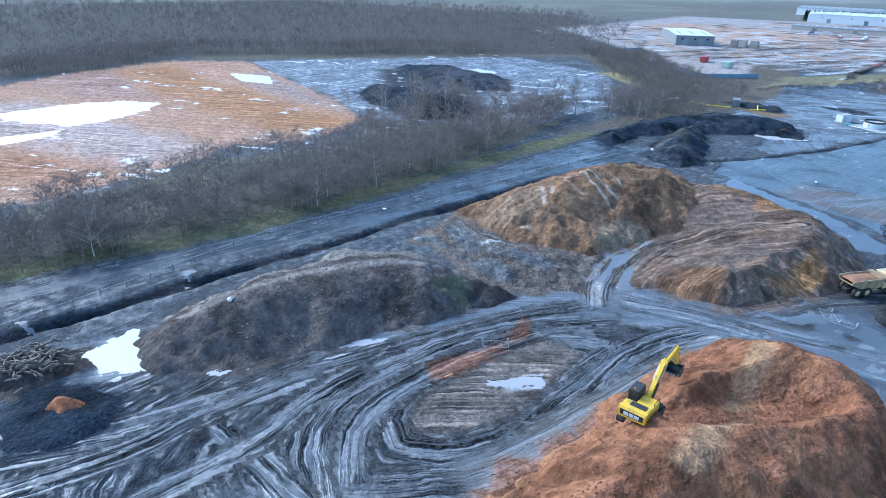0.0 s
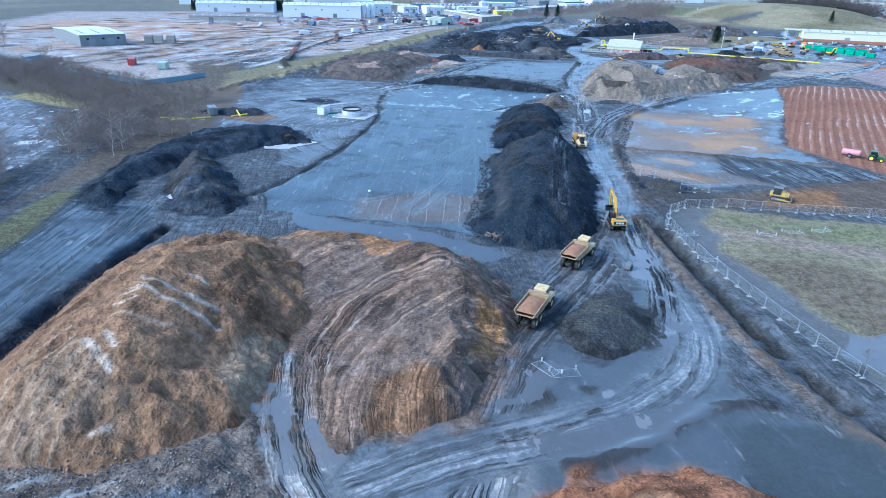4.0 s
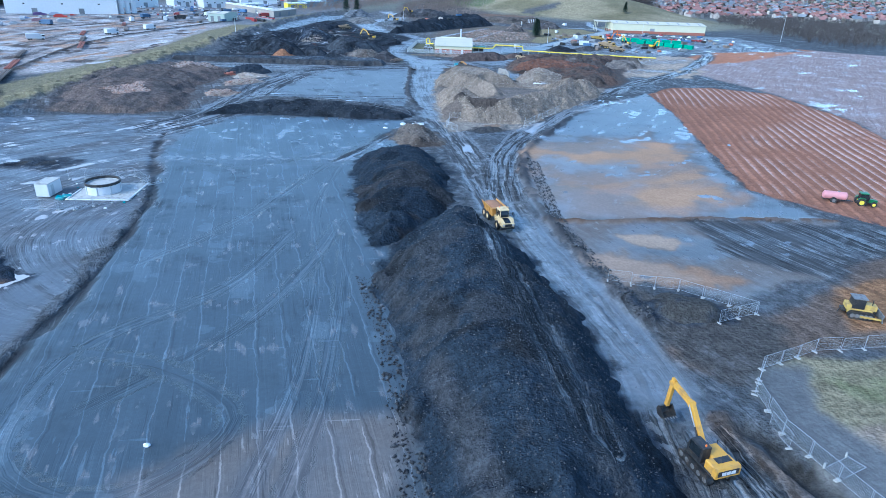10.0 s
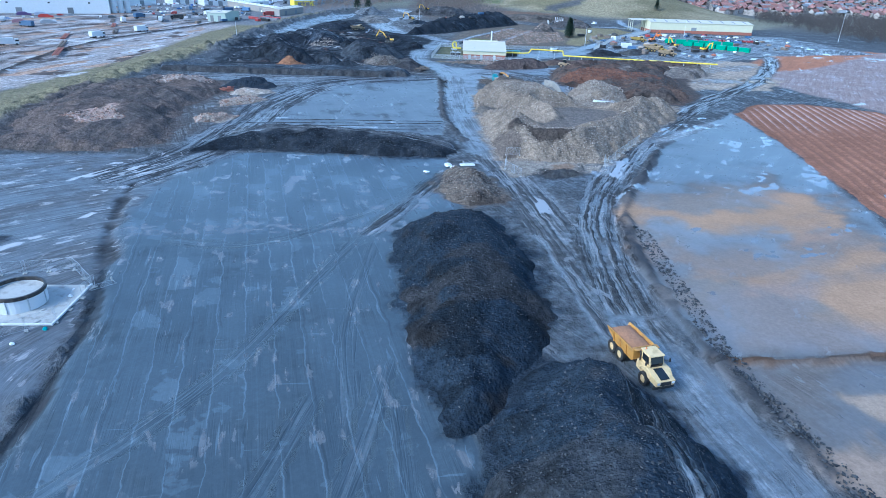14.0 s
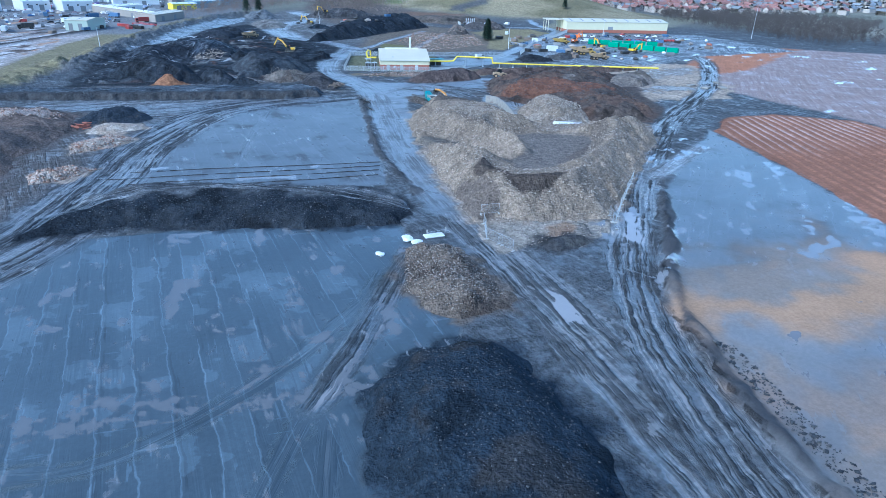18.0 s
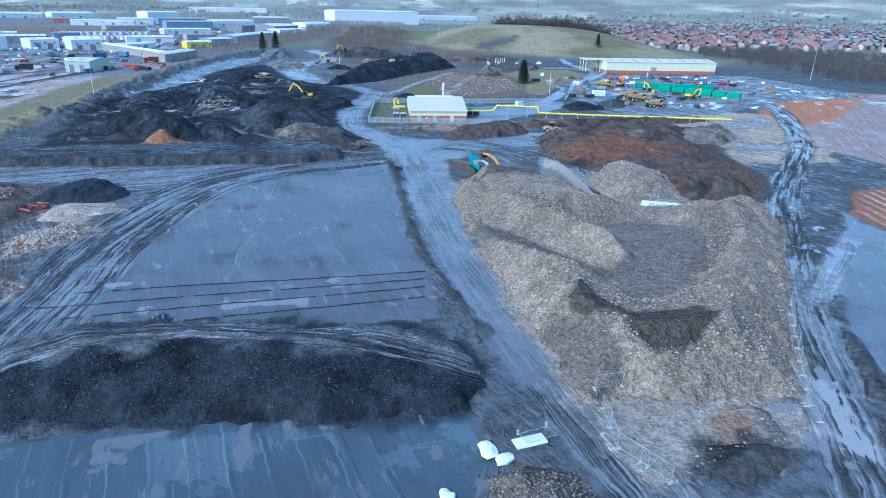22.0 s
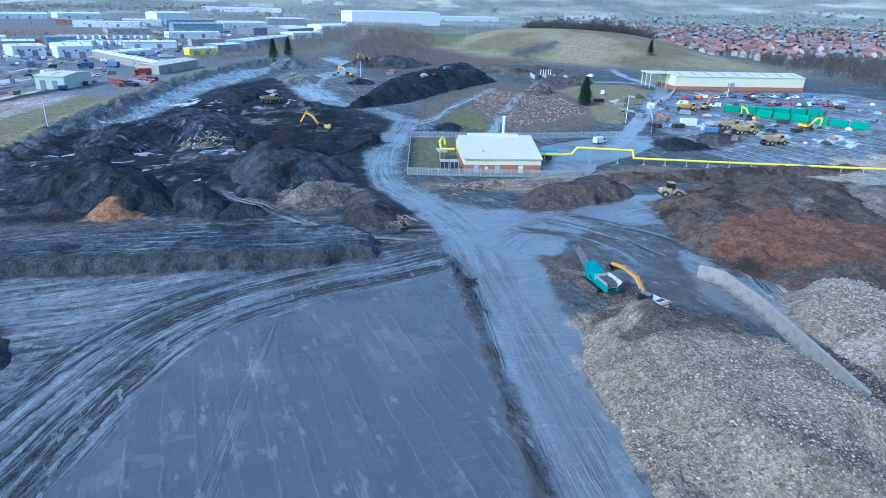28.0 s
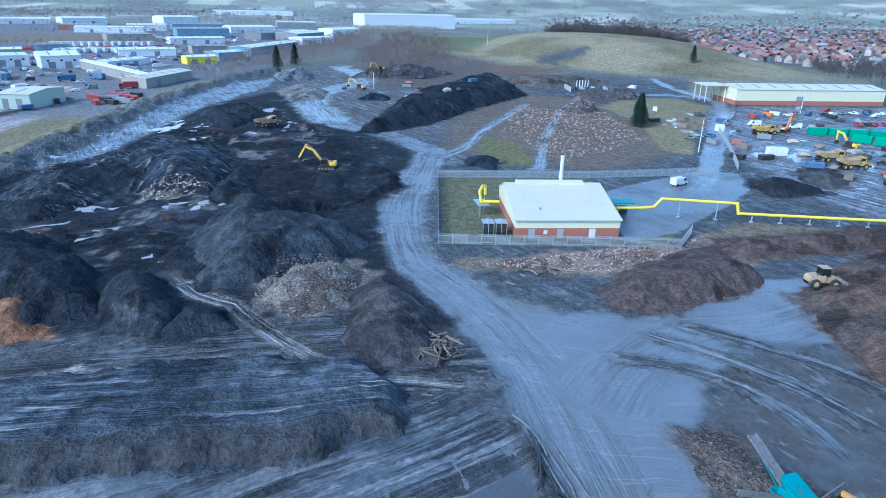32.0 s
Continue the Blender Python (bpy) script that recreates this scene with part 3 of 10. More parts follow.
# fields east of the haul road
lay([(20, 150), (19, 190), (34, 212), (62, 250), (100, 288), (94, 250), (80, 200), (72, 168), (78, 148), (45, 149)], (0.12, 0.13, 0.138), 0.8, 0.06, 2, flat=0.84, lat=lambda x, y: x * 0.8 - y * 0.6 + 5 * rough(x, y, 25, 44, 2))
lay([(20, 198), (36, 210), (58, 214), (72, 222), (76, 200), (69, 168), (66, 154), (46, 151), (25, 151), (21, 164)], (0.23, 0.185, 0.15), 0.45, 0.0, 7, 3, 0.85, flat=0.6)
lay([(20, 190), (24, 206), (42, 199), (58, 200), (75, 214), (69, 182), (66, 162), (50, 153), (34, 172), (22, 180)], SILT, 0.3, 0.0, 4.5, 2.2, flat=0.6)
lay([(26, 186), (40, 178), (56, 182), (60, 190), (44, 190), (34, 196)], (0.22, 0.2, 0.185), 0.7, 0.0, 5, 2.5, flat=0.6)
s = region([(18, 118), (100, 290)], 2)
a = smooth(inside(GX[s], GY[s], [(20, 150), (19, 190), (34, 212), (62, 250), (100, 288), (94, 250), (80, 200), (72, 168), (78, 148), (45, 149)]), 0, 3)
for tone, wetness, seed, cut in (((0.15, 0.15, 0.152), 0.75, 431, 0.14), ((0.33, 0.2, 0.125), 0.3, 433, 0.12), ((0.24, 0.2, 0.185), 0.6, 435, 0.1)):
    u, v = GX[s] * 0.9 + GY[s] * 0.44, GX[s] * 0.44 - GY[s] * 0.9
    b = a * smooth(rough(u * 0.4, v, 15, seed, 6), cut - 0.05, cut + 0.1) * 0.55
    SOIL[s] = SOIL[s] * (1 - b[..., None]) + np.array(tone) * b[..., None]
    WET[s] = WET[s] * (1 - b) + wetness * b
lay([(20, 152), (22, 130), (40, 118), (62, 124), (80, 148), (50, 149)], (0.16, 0.14, 0.125), 0.65, 0.1, 2.5, flat=0.55)
lay([(30, 136), (44, 130), (58, 134), (52, 143), (38, 145)], (0.12, 0.115, 0.11), 0.85, 0.1, 4, 2.5, flat=0.6)
lay([(24, 128), (34, 122), (46, 124), (36, 131)], (0.25, 0.16, 0.105), 0.3, 0.1, 3, 2.5, flat=0.5)
lay([(20, 134), (30, 138), (35, 131), (37, 125), (24, 124)], (0.27, 0.2, 0.15), 0.35, 0.05, 4, 3, flat=0.6)
lay([(32, 143), (41, 144.5), (44, 138), (34, 136.5)], (0.29, 0.22, 0.165), 0.35, 0.0, 2, 2, flat=0.6)
lay([(48, 150), (62, 148), (80, 146), (92, 138), (86, 118), (60, 124), (48, 132)], (0.07, 0.073, 0.077), 0.5, 0.6, 2.5)
FURROW = [(101, 287), (117, 302), (136, 304), (156, 291), (154, 243), (138, 191), (95.5, 139), (88, 145), (81, 154), (73, 168), (81, 200), (94, 250)]
lay(FURROW, (0.22, 0.105, 0.065), 0.25, 0.0, 1.5, 0.6, flat=0.55)
lay([(150, 340), (180, 414), (264, 494), (343, 440), (330, 300), (200, 190), (141, 194), (156, 243), (158, 292)], (0.27, 0.205, 0.185), 0.5, 0.25, 4, lat=lambda x, y: x * 0.8 - y * 0.6 + 6 * rough(x, y, 40, 55, 2), flat=0.5)
lay([(166, 380), (180, 414), (262, 492), (300, 470), (200, 392)], (0.33, 0.15, 0.085), 0.3, 0.2, 4)
# rough ground with the dozer, and the fenced grass
lay([(22, 106), (30, 99), (51, 104), (84, 110), (110, 120), (110, 150), (92, 140), (60, 123), (36, 108)], (0.12, 0.09, 0.07), 0.35, 0.25, 2.5)
lay([(25, 112), (30, 99), (38, 101), (44, 110), (38, 117), (28, 122)], (0.07, 0.064, 0.058), 0.4, 0.3, 3, 2)
lay([(52, 108), (70, 112), (72, 124), (58, 121)], (0.22, 0.12, 0.06), 0.2, 0.3, 2)
GRASS = [(31, 96), (36, 101), (44, 103.5), (58, 101), (130, 104), (150, 40), (70, 10), (55, 30), (47, 47), (41, 58), (36, 68), (32, 81)]
lay(GRASS, (0.2, 0.172, 0.108), 0.0, 0.0, 1.2, 0.5)
lay([(40, 99), (60, 97), (90, 98), (88, 90), (56, 92), (42, 95)], (0.175, 0.17, 0.09), 0.0, 0.0, 3, 2)
lay([(27, 25), (34, 31), (44, 28), (56, 12), (62, -14), (60, -40), (43, -36), (42, -4), (37, 12), (31, 18)], (0.08, 0.09, 0.095), 0.6, 0.1, 2.5, 1.5, flat=0.7)
lay([(32, 90), (44, 91), (60, 87), (90, 84), (90, 79), (60, 82), (44, 85), (36, 82), (34, 76)], (0.24, 0.19, 0.14), 0.15, 0.05, 1.5)
lay([(37, 76), (60, 76), (80, 70), (70, 40), (52, 50), (44, 62)], (0.16, 0.13, 0.085), 0.0, 0.0, 3, 2)
lay([(31, 96), (36, 101), (41, 101), (38, 93), (40, 86), (38, 78), (44, 66), (52, 52), (60, 40), (56, 30), (47, 47), (41, 58), (36, 68), (32, 81)], (0.12, 0.122, 0.122), 0.35, 0.1, 2.5, 1.0, flat=0.5)
# the strip beyond the western ditch, its verge and the red field
lay([(-44, -80), (-49, -20), (-54, 5), (-62, 25), (-65, 62), (-72, 72), (-92, 74), (-78, 36), (-68, 4), (-58, -24), (-48, -80)], (0.062, 0.076, 0.088), 0.65, 0.3, 1.2, 0.5, lat=lambda x, y: x + 0.24 * y, flat=0.5)
lay([(-50, -80), (-60, -24), (-70, 4), (-80, 36), (-92, 74), (-98, 74), (-88, 36), (-78, 4), (-68, -24), (-60, -80)], (0.115, 0.11, 0.062), 0.05, 0.1, 2)
lay([(-50, -110), (-60, -60), (-66, -28), (-86, 30), (-118, 84), (-150, 74), (-150, 20), (-112, 2), (-108, -36), (-84, -80), (-80, -110)], (0.13, 0.115, 0.085), 0.1, 0.0, 3)
lay([(-236, -110), (-280, -62), (-301, -28), (-285, 6), (-170, 17), (-140, 15), (-123, -5), (-119, -29), (-102, -54), (-90, -72), (-86, -120)], (0.40, 0.235, 0.15), 0.3, 0.25, 4, 2, lat=lambda x, y: x * 0.8 - y * 0.6 + 5 * rough(x, y, 40, 45, 2))
RED = lambda x, y: x * 0.8 - y * 0.6 + 5 * rough(x, y, 40, 45, 2)
for pts, c in (([(-270, -60), (-200, -40), (-150, -24), (-122, -10), (-136, 12), (-190, -6), (-240, -24), (-285, -30)], (0.36, 0.185, 0.09)), ([(-200, -110), (-150, -84), (-112, -56), (-120, -34), (-160, -56), (-210, -84)], (0.41, 0.30, 0.25)), ([(-250, -90), (-215, -70), (-200, -46), (-240, -50), (-275, -62)], (0.33, 0.2, 0.145)),
               ([(-230, -8), (-180, 2), (-150, 14), (-190, 12), (-250, 4)], (0.3, 0.22, 0.18)), ([(-140, -90), (-108, -62), (-100, -70), (-120, -110)], (0.34, 0.17, 0.095))):
    lay(pts, c, 0.35, 0.5, 7, 2.2, lat=RED)
lay([(-285, 6), (-170, 17), (-140, 15), (-110, 60), (-130, 120), (-190, 160), (-265, 150), (-290, 80)], (0.17, 0.18, 0.195), 0.55, 0.4, 4)
lay([(-240, 60), (-180, 40), (-150, 60), (-190, 100), (-240, 96)], (0.05, 0.05, 0.055), 0.2, 0.2, 5)
lay([(-300, -20), (-320, -20), (-275, 150), (-240, 240), (-120, 150), (-140, 138), (-245, 190), (-262, 150)], (0.12, 0.105, 0.075), 0.05, 0.0, 4)
lay([(-100, 60), (-124, 148), (-240, 250), (-170, 280), (-118, 190), (-92, 120)], (0.12, 0.098, 0.076), 0.1, 0.1, 4)
# railhead and yards to the north-west
lay([(-240, 235), (-170, 290), (-124, 330), (-100, 420), (-110, 520), (-90, 640), (-260, 760), (-520, 560), (-420, 300)], (0.32, 0.285, 0.265), 0.25, 0.4, 6, lat=lambda x, y: x * 0.93 - y * 0.36)
lay([(-330, 330), (-260, 340), (-180, 420), (-230, 470), (-380, 430)], (0.42, 0.3, 0.23), 0.3, 0.4, 8)
lay([(-132, 200), (-120, 230), (-112, 330), (-98, 430), (-96, 500), (-82, 590), (-60, 680), (-80, 690), (-110, 590), (-122, 500), (-124, 420), (-136, 330), (-152, 240)], (0.19, 0.165, 0.1), 0.05, 0.1, 4)
lay([(-88, 455), (-83, 500), (-75, 586), (-56, 668), (-34, 700), (-34, 660), (-58, 590), (-64, 520), (-70, 470)], (0.17, 0.19, 0.205), 0.7, 0.5, 2)
# dark reclaimed ground in the north
lay([(-88, 350), (-92, 460), (-72, 500), (-60, 580), (-30, 640), (0, 600), (6, 520), (18, 490), (8, 430), (4, 400), (12, 370), (-6, 352), (-40, 345)], (0.022, 0.025, 0.03), 0.4, 0.22, 4, lat=lambda x, y: y - 0.3 * x + 5 * rough(x, y, 18, 49, 2))
lay([(-90, 350), (-92, 380), (-10, 384), (6, 372), (0, 352), (-40, 345)], (0.085, 0.085, 0.087), 0.4, 0.5, 4)
lay([(-60, 342), (-30, 346), (6, 354), (10, 372), (-6, 384), (-40, 378), (-70, 372)], (0.075, 0.077, 0.079), 0.5, 0.75, 3, lat=lambda x, y: y + 0.04 * x + 2 * rough(x, y, 16, 50, 2))
lay([(-118, 243), (-117, 318), (-90, 345), (-55, 330), (-52, 300), (-60, 262), (-66, 245)], (0.10, 0.092, 0.087), 0.5, 0.3, 4)
lay([(-96, 330), (-72, 340), (-50, 318), (-30, 338), (-8, 350), (-52, 353), (-90, 357)], (0.15, 0.155, 0.16), 0.65, 0.7, 3, lat=lambda x, y: y - 0.25 * x + 3 * rough(x, y, 18, 52, 2))
lay([(-30, 640), (-10, 580), (0, 530), (40, 500), (30, 480), (80, 560), (110, 640), (90, 760), (0, 800)], (0.12, 0.12, 0.12), 0.45, 0.5, 5)
lay([(28, 492), (48, 470), (70, 460), (110, 480), (132, 560), (120, 600), (90, 640), (60, 600)], (0.14, 0.115, 0.09), 0.15, 0.2, 5)
lay([(34, 470), (50, 468), (56, 500), (44, 512)], (0.14, 0.13, 0.06), 0.0, 0.0, 2)
# uneven dug ground, with brown and grey tips on the black
s = region([(-92, 380), (-2, 640)], 4)
DUG = [(-88, 384), (-92, 460), (-72, 500), (-58, 570), (-34, 600), (-18, 560), (-2, 520), (6, 488), (2, 470), (-4, 436), (-8, 404), (-14, 388)]
a = smooth(inside(GX[s], GY[s], DUG), 0, 7)
GZ[s] += a * (3.4 * np.abs(rough(GX[s], GY[s], 15, 401, 3)) + 2.4 * rough(GX[s], GY[s], 7, 402, 3) + 0.3)
for tone, seed, cut in (((0.075, 0.045, 0.035), 403, 0.14), ((0.05, 0.056, 0.064), 405, 0.1), ((0.013, 0.015, 0.018), 407, 0.05), ((0.13, 0.125, 0.12), 409, 0.2)):
    b = (a * smooth(rough(GX[s], GY[s], 11, seed, 4) + 0.4 * rough(GX[s], GY[s], 2.5, seed + 40, 2), cut, cut + 0.06))[..., None]
    SOIL[s] = SOIL[s] * (1 - b) + np.array(tone) * b
# works yard east
lay([(110, 410), (118, 470), (150, 560), (190, 572), (290, 560), (290, 460), (200, 440), (150, 400)], (0.15, 0.16, 0.17), 0.6, 0.6, 4)
lay([(100, 330), (112, 400), (180, 420), (170, 372), (140, 330)], (0.34, 0.275, 0.215), 0.35, 0.4, 3, 2.5)
lay([(112, 344), (124, 350), (140, 346), (150, 352), (138, 358), (120, 356)], (0.2, 0.175, 0.15), 0.7, 0.3, 4, 3)
lay([(128, 372), (144, 376), (164, 388), (170, 400), (150, 396), (130, 384)], (0.24, 0.2, 0.165), 0.65, 0.3, 4, 3)
lay([(46, 300), (56, 345), (100, 394), (130, 388), (112, 340), (98, 306), (80, 296)], (0.075, 0.062, 0.055), 0.2, 0.2, 3)
lay([(10, 402), (62, 398), (64, 408), (80, 412), (110, 402), (110, 395), (62, 390), (30, 392), (12, 398)], (0.16, 0.13, 0.09), 0.15, 0.2, 1.5)
lay([(60, 394), (112, 395), (140, 400), (140, 408), (62, 404)], (0.075, 0.055, 0.047), 0.1, 0.2, 2)
lay([(11, 409), (54, 401), (62, 410), (60, 452), (20, 458)], (0.13, 0.125, 0.075), 0.1, 0.05, 0.6, 0.2)
lay([(48, 405), (60, 408), (80, 422), (98, 436), (106, 452), (98, 457), (76, 448), (60, 440), (52, 430)], (0.15, 0.16, 0.17), 0.75, 0.1, 1, 0.3, flat=0.8)
# haul roads and tracks
track([(-24, -70), (-18, -40), (-13, -8), (-1, 14), (3.5, 38), (8, 48), (13, 62), (17, 80), (20, 100), (19.4, 115), (16.7, 140), (14.6, 166), (13.6, 196), (11.3, 228), (9.0, 262), (9.3, 290), (12, 330), (14, 363), (10, 385), (4.5, 400), (4, 412), (7, 437), (18, 472), (23, 488), (14, 516), (-3, 540), (-11, 582)], 9.5, (0.17, 0.18, 0.19), 0.7, 0.26, flat=0.5)
for line, wid in (([(-9, -75), (-7, -61), (-8, -48), (-8.5, -33), (-9, -14.5), (-6, 7.4), (0, 16)], 6),
                  ([(14, -48), (10.7, -44.4), (4.3, -43.7), (-1.7, -39.5), (-5.1, -31.3), (-7.4, -18), (-7, -6.4), (-3, 8)], 5),
                  ([(2.1, 6), (4.3, -5.4), (9.3, -16.1), (11.3, -24.9), (10.3, -31.1), (7.5, -35), (2.8, -34.4), (-0.8, -30.1), (-2.6, -23.1), (-5.1, -13.2), (-6, -4)], 4.5),
                  ([(-8, -54), (-4.2, -51.4), (1.8, -48.9), (7.8, -46.9), (16, -44)], 3.5),
                  ([(20, -36), (18.7, -30.6), (13.5, -22.1), (8.9, -10), (4.6, 2.5), (5.4, 17.7), (6, 26)], 6),
                  ([(-2, -78), (-3.2, -61.3), (-5.5, -54.1), (-7.8, -45.1), (-9, -36)], 4),
                  ([(14, -42), (6.2, -39.5), (1.1, -35.8), (-2.7, -26.2), (-4.5, -13.5), (-4, -4)], 3.5),
                  ([(5, -64), (1.3, -50), (-4.3, -40.1), (-8, -30)], 3.5)):
    track(line, wid, (0.085, 0.088, 0.092), 0.56, 1.0, 0.9, 0.06)
lay([(-1.8, -74), (-22, -76), (-16, -61), (-9.2, -49), (-4, -45), (0.3, -52), (3.7, -59), (6, -70)], (0.045, 0.053, 0.064), 0.5, None, 4, 2, 0.75)
lay([(8, -3), (5, 15), (9.4, 17), (13, 1), (16, -13), (17.5, -23), (16.7, -31), (13.4, -27), (11, -17)], (0.2, 0.19, 0.175), 0.62, 0.15, 2, 0.6, 0.85, flat=0.5)
track([(9.5, 10), (10, 0), (12.5, -12), (14.5, -24), (15, -34)], 5, (0.19, 0.18, 0.165), 0.62, 0.35, 1.5, 0.02, 0.5)
lay([(-8.5, -8), (-5, -9.4), (-3.1, -15), (-1.9, -21.7), (-1.5, -25), (-3.6, -24), (-4.3, -18), (-6.3, -12.3)], (0.18, 0.088, 0.055), 0.3, 0.3, 1.2, 1.2, 0.85)
track([(15.5, 150), (14.6, 166), (13.6, 196), (11.3, 228), (10, 244)], 10, (0.115, 0.118, 0.122), 0.55, 0.6, 2)
track([(1, 18), (4.5, 40), (9, 50), (14, 64), (18, 80), (20.5, 98)], 11, (0.095, 0.095, 0.096), 0.6, 0.6, 2.5)
track([(20.5, 100), (19, 112), (17, 130), (15.5, 145), (14.5, 170)], 5, (0.19, 0.2, 0.21), 0.8, 0.4)
track([(16, 158), (18.5, 178), (22.5, 196), (29, 211), (38, 226), (55, 251), (75, 276), (94, 299), (120, 325), (150, 356), (190, 410), (208, 444)], 8, (0.11, 0.113, 0.117), 0.65, 0.75)
track([(-22, 186), (-14, 200), (-6, 216), (1, 230)], 4, (0.085, 0.095, 0.105), 0.6, 0.6, sunk=0.03)
track([(-75, 215), (-60, 240), (-54, 270), (-50, 300), (-34, 336), (0, 352), (10, 356)], 17, (0.095, 0.1, 0.108), 0.6, 0.7, 3)
track([(-5, 540), (-14, 600), (-4, 640), (20, 690), (8, 780)], 16, (0.24, 0.26, 0.27), 0.75, 0.4, 3)
track([(-24, 34), (-20.5, 26), (-17, 18), (-12, 10), (-4, 3)], 8, (0.17, 0.16, 0.145), 0.75, 1.0)
track([(21, 84), (25.5, 64), (29, 50), (27.5, 38), (20, 28), (10, 21), (0, 15), (-10, 6)], 7, (0.16, 0.165, 0.168), 0.85, 0.6, 2)
track([(24, 40), (26, 60), (24, 76), (22, 95)], 5, (0.1, 0.105, 0.11), 0.6, 1.0)
track([(55, 249), (72, 262), (90, 276)], 4, (0.22, 0.23, 0.24), 0.6, 0.4)
YARD = [(7, 377), (15, 384), (32, 374), (61, 384), (76, 382), (100, 372), (100, 362), (66, 360), (46, 366), (33, 355), (24, 345), (14, 300), (5, 300), (9, 342), (12, 356)]
lay(YARD, (0.18, 0.19, 0.2), 0.72, 0.05, 2, flat=0.85, lat=lambda x, y: np.hypot(x - 40, y - 400) + 2 * rough(x, y, 9, 47))
lay([(24, 345), (33, 355), (46, 366), (60, 360), (58, 346), (50, 340), (46, 318), (34, 330)], (0.085, 0.08, 0.077), 0.55, 0.02, 2, flat=0.45)
lay([(44, 326), (50, 344), (58, 350), (54, 340), (60, 330), (52, 316)], (0.18, 0.18, 0.178), 0.8, 0.3, 2)
track([(16, 352), (26, 362), (38, 368), (52, 368), (70, 372), (84, 368)], 11, None, 0.75, 0.25, 2.5, 0.0, 0.6)
track([(30, 372), (40, 362), (46, 352), (47, 342)], 3, (0.11, 0.115, 0.12), 0.6, 0.7, 0.8, 0.03)
track([(36, 374), (47, 364), (54, 354), (56, 342)], 3, (0.11, 0.115, 0.12), 0.6, 0.7, 0.8, 0.03)
track([(22, 366), (34, 360), (40, 350), (40, 338)], 3, (0.12, 0.125, 0.13), 0.6, 0.7, 0.8, 0.03)
track([(58, 362), (64, 350), (60, 336), (56, 322)], 6, (0.17, 0.17, 0.17), 0.75, 0.8, 2)
# ditches, seams and small banks
DITCH = curve([(-32, -80), (-40.5, -48), (-45.8, -24), (-48.6, -16), (-51.3, -7.7), (-53.6, 2.5), (-56, 14), (-60.5, 31), (-62.5, 49), (-63.6, 63)])
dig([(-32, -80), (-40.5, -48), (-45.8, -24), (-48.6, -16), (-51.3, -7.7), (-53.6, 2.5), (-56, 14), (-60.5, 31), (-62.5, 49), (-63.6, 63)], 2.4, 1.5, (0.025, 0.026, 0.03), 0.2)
dig([(27.5, 91), (33.5, 67), (38, 51), (43, 37), (56, 18), (70, 0)], 2.8, 1.3, (0.035, 0.033, 0.03), 0.3)
dig([(25, 92), (30.5, 67), (34.5, 51), (39, 38), (50, 20)], 3.0, -0.45, (0.14, 0.105, 0.08), 0.1)
dig([(-67, 217), (-63, 194), (-55, 166), (-52, 128), (-52.5, 115), (-54, 100), (-57, 84)], 1.6, 0.45, (0.04, 0.042, 0.045), 0.3)
dig([(22, 150), (34, 149), (55, 150), (80, 148)], 1.6, -0.5, (0.12, 0.075, 0.05), 0.2)
dig([(54, 241), (41, 219.5), (32, 205), (26.2, 190), (22.8, 170), (22.2, 150), (23.6, 130), (25.6, 112)], 2.0, -0.8, (0.055, 0.055, 0.058), 0.2)
dig([(5.9, 18.8), (12.5, 23.0), (16.0, 26.7), (18.8, 29.7)], 0.8, -0.2, (0.05, 0.05, 0.052), 0.2)
dig([(13, 16.5), (15.9, 18.1), (20.9, 21.8), (26.7, 27.9), (30.7, 31.2), (36.8, 32.7)], 2.0, -0.5, (0.045, 0.045, 0.046), 0.2)
dig([(5.5, 250), (3, 286), (7, 330), (8, 352)], 1.8, -0.35, (0.06, 0.06, 0.062), 0.2)
dig([(-95, 430), (-92, 500), (-82, 590), (-64, 670), (-36, 730)], 16, -2.6)
dig([(-124, 200), (-116, 330), (-104, 430)], 18, -1.8)
lay([(400, 840), (430, 1000), (700, 1500), (1350, 1700), (1050, 1050), (620, 850)], (0.12, 0.115, 0.085), 0.1, 0.0, 20, 4)
# estate yards, the building site by the railhead and the ground behind the hall
lay([(-330, 600), (-90, 560), (-78, 640), (-40, 760), (-10, 960), (60, 1200), (60, 1500), (-520, 1500), (-460, 760)], (0.17, 0.17, 0.172), 0.3, 0.0, 12, 4)
lay([(-420, 1010), (-130, 1020), (-120, 1120), (-300, 1180), (-460, 1160)], (0.19, 0.15, 0.11), 0.1, 0.0, 8, 3)
lay([(-420, 380), (-300, 360), (-230, 440), (-240, 520), (-330, 500), (-440, 470)], (0.40, 0.27, 0.2), 0.3, 0.3, 8, 3)
lay([(-262, 244), (-236, 228), (-168, 202), (-160, 226), (-190, 262), (-240, 268)], (0.36, 0.3, 0.26), 0.35, 0.2, 3)
lay([(-262, 236), (-240, 228), (-236, 244), (-258, 250)], (0.15, 0.115, 0.08), 0.05, 0.0, 2)
lay([(-196, 158), (-146, 145), (-140, 152), (-190, 168)], (0.26, 0.22, 0.11), 0.0, 0.0, 2)
lay([(119, 574), (119, 537), (100, 484), (106, 476), (142, 528), (176, 571), (174, 600), (150, 606)], (0.21, 0.175, 0.10), 0.0, 0.0, 1.5, 1.0)
lay([(180, 600), (260, 590), (330, 640), (420, 720), (330, 760), (240, 690)], (0.2, 0.19, 0.14), 0.1, 0.0, 6, 3)
ACCESS = [(80, 434), (87, 441), (100.5, 458), (118, 482), (140, 512), (162, 542), (177, 564), (187, 582), (192, 596), (196, 640), (210, 690)]
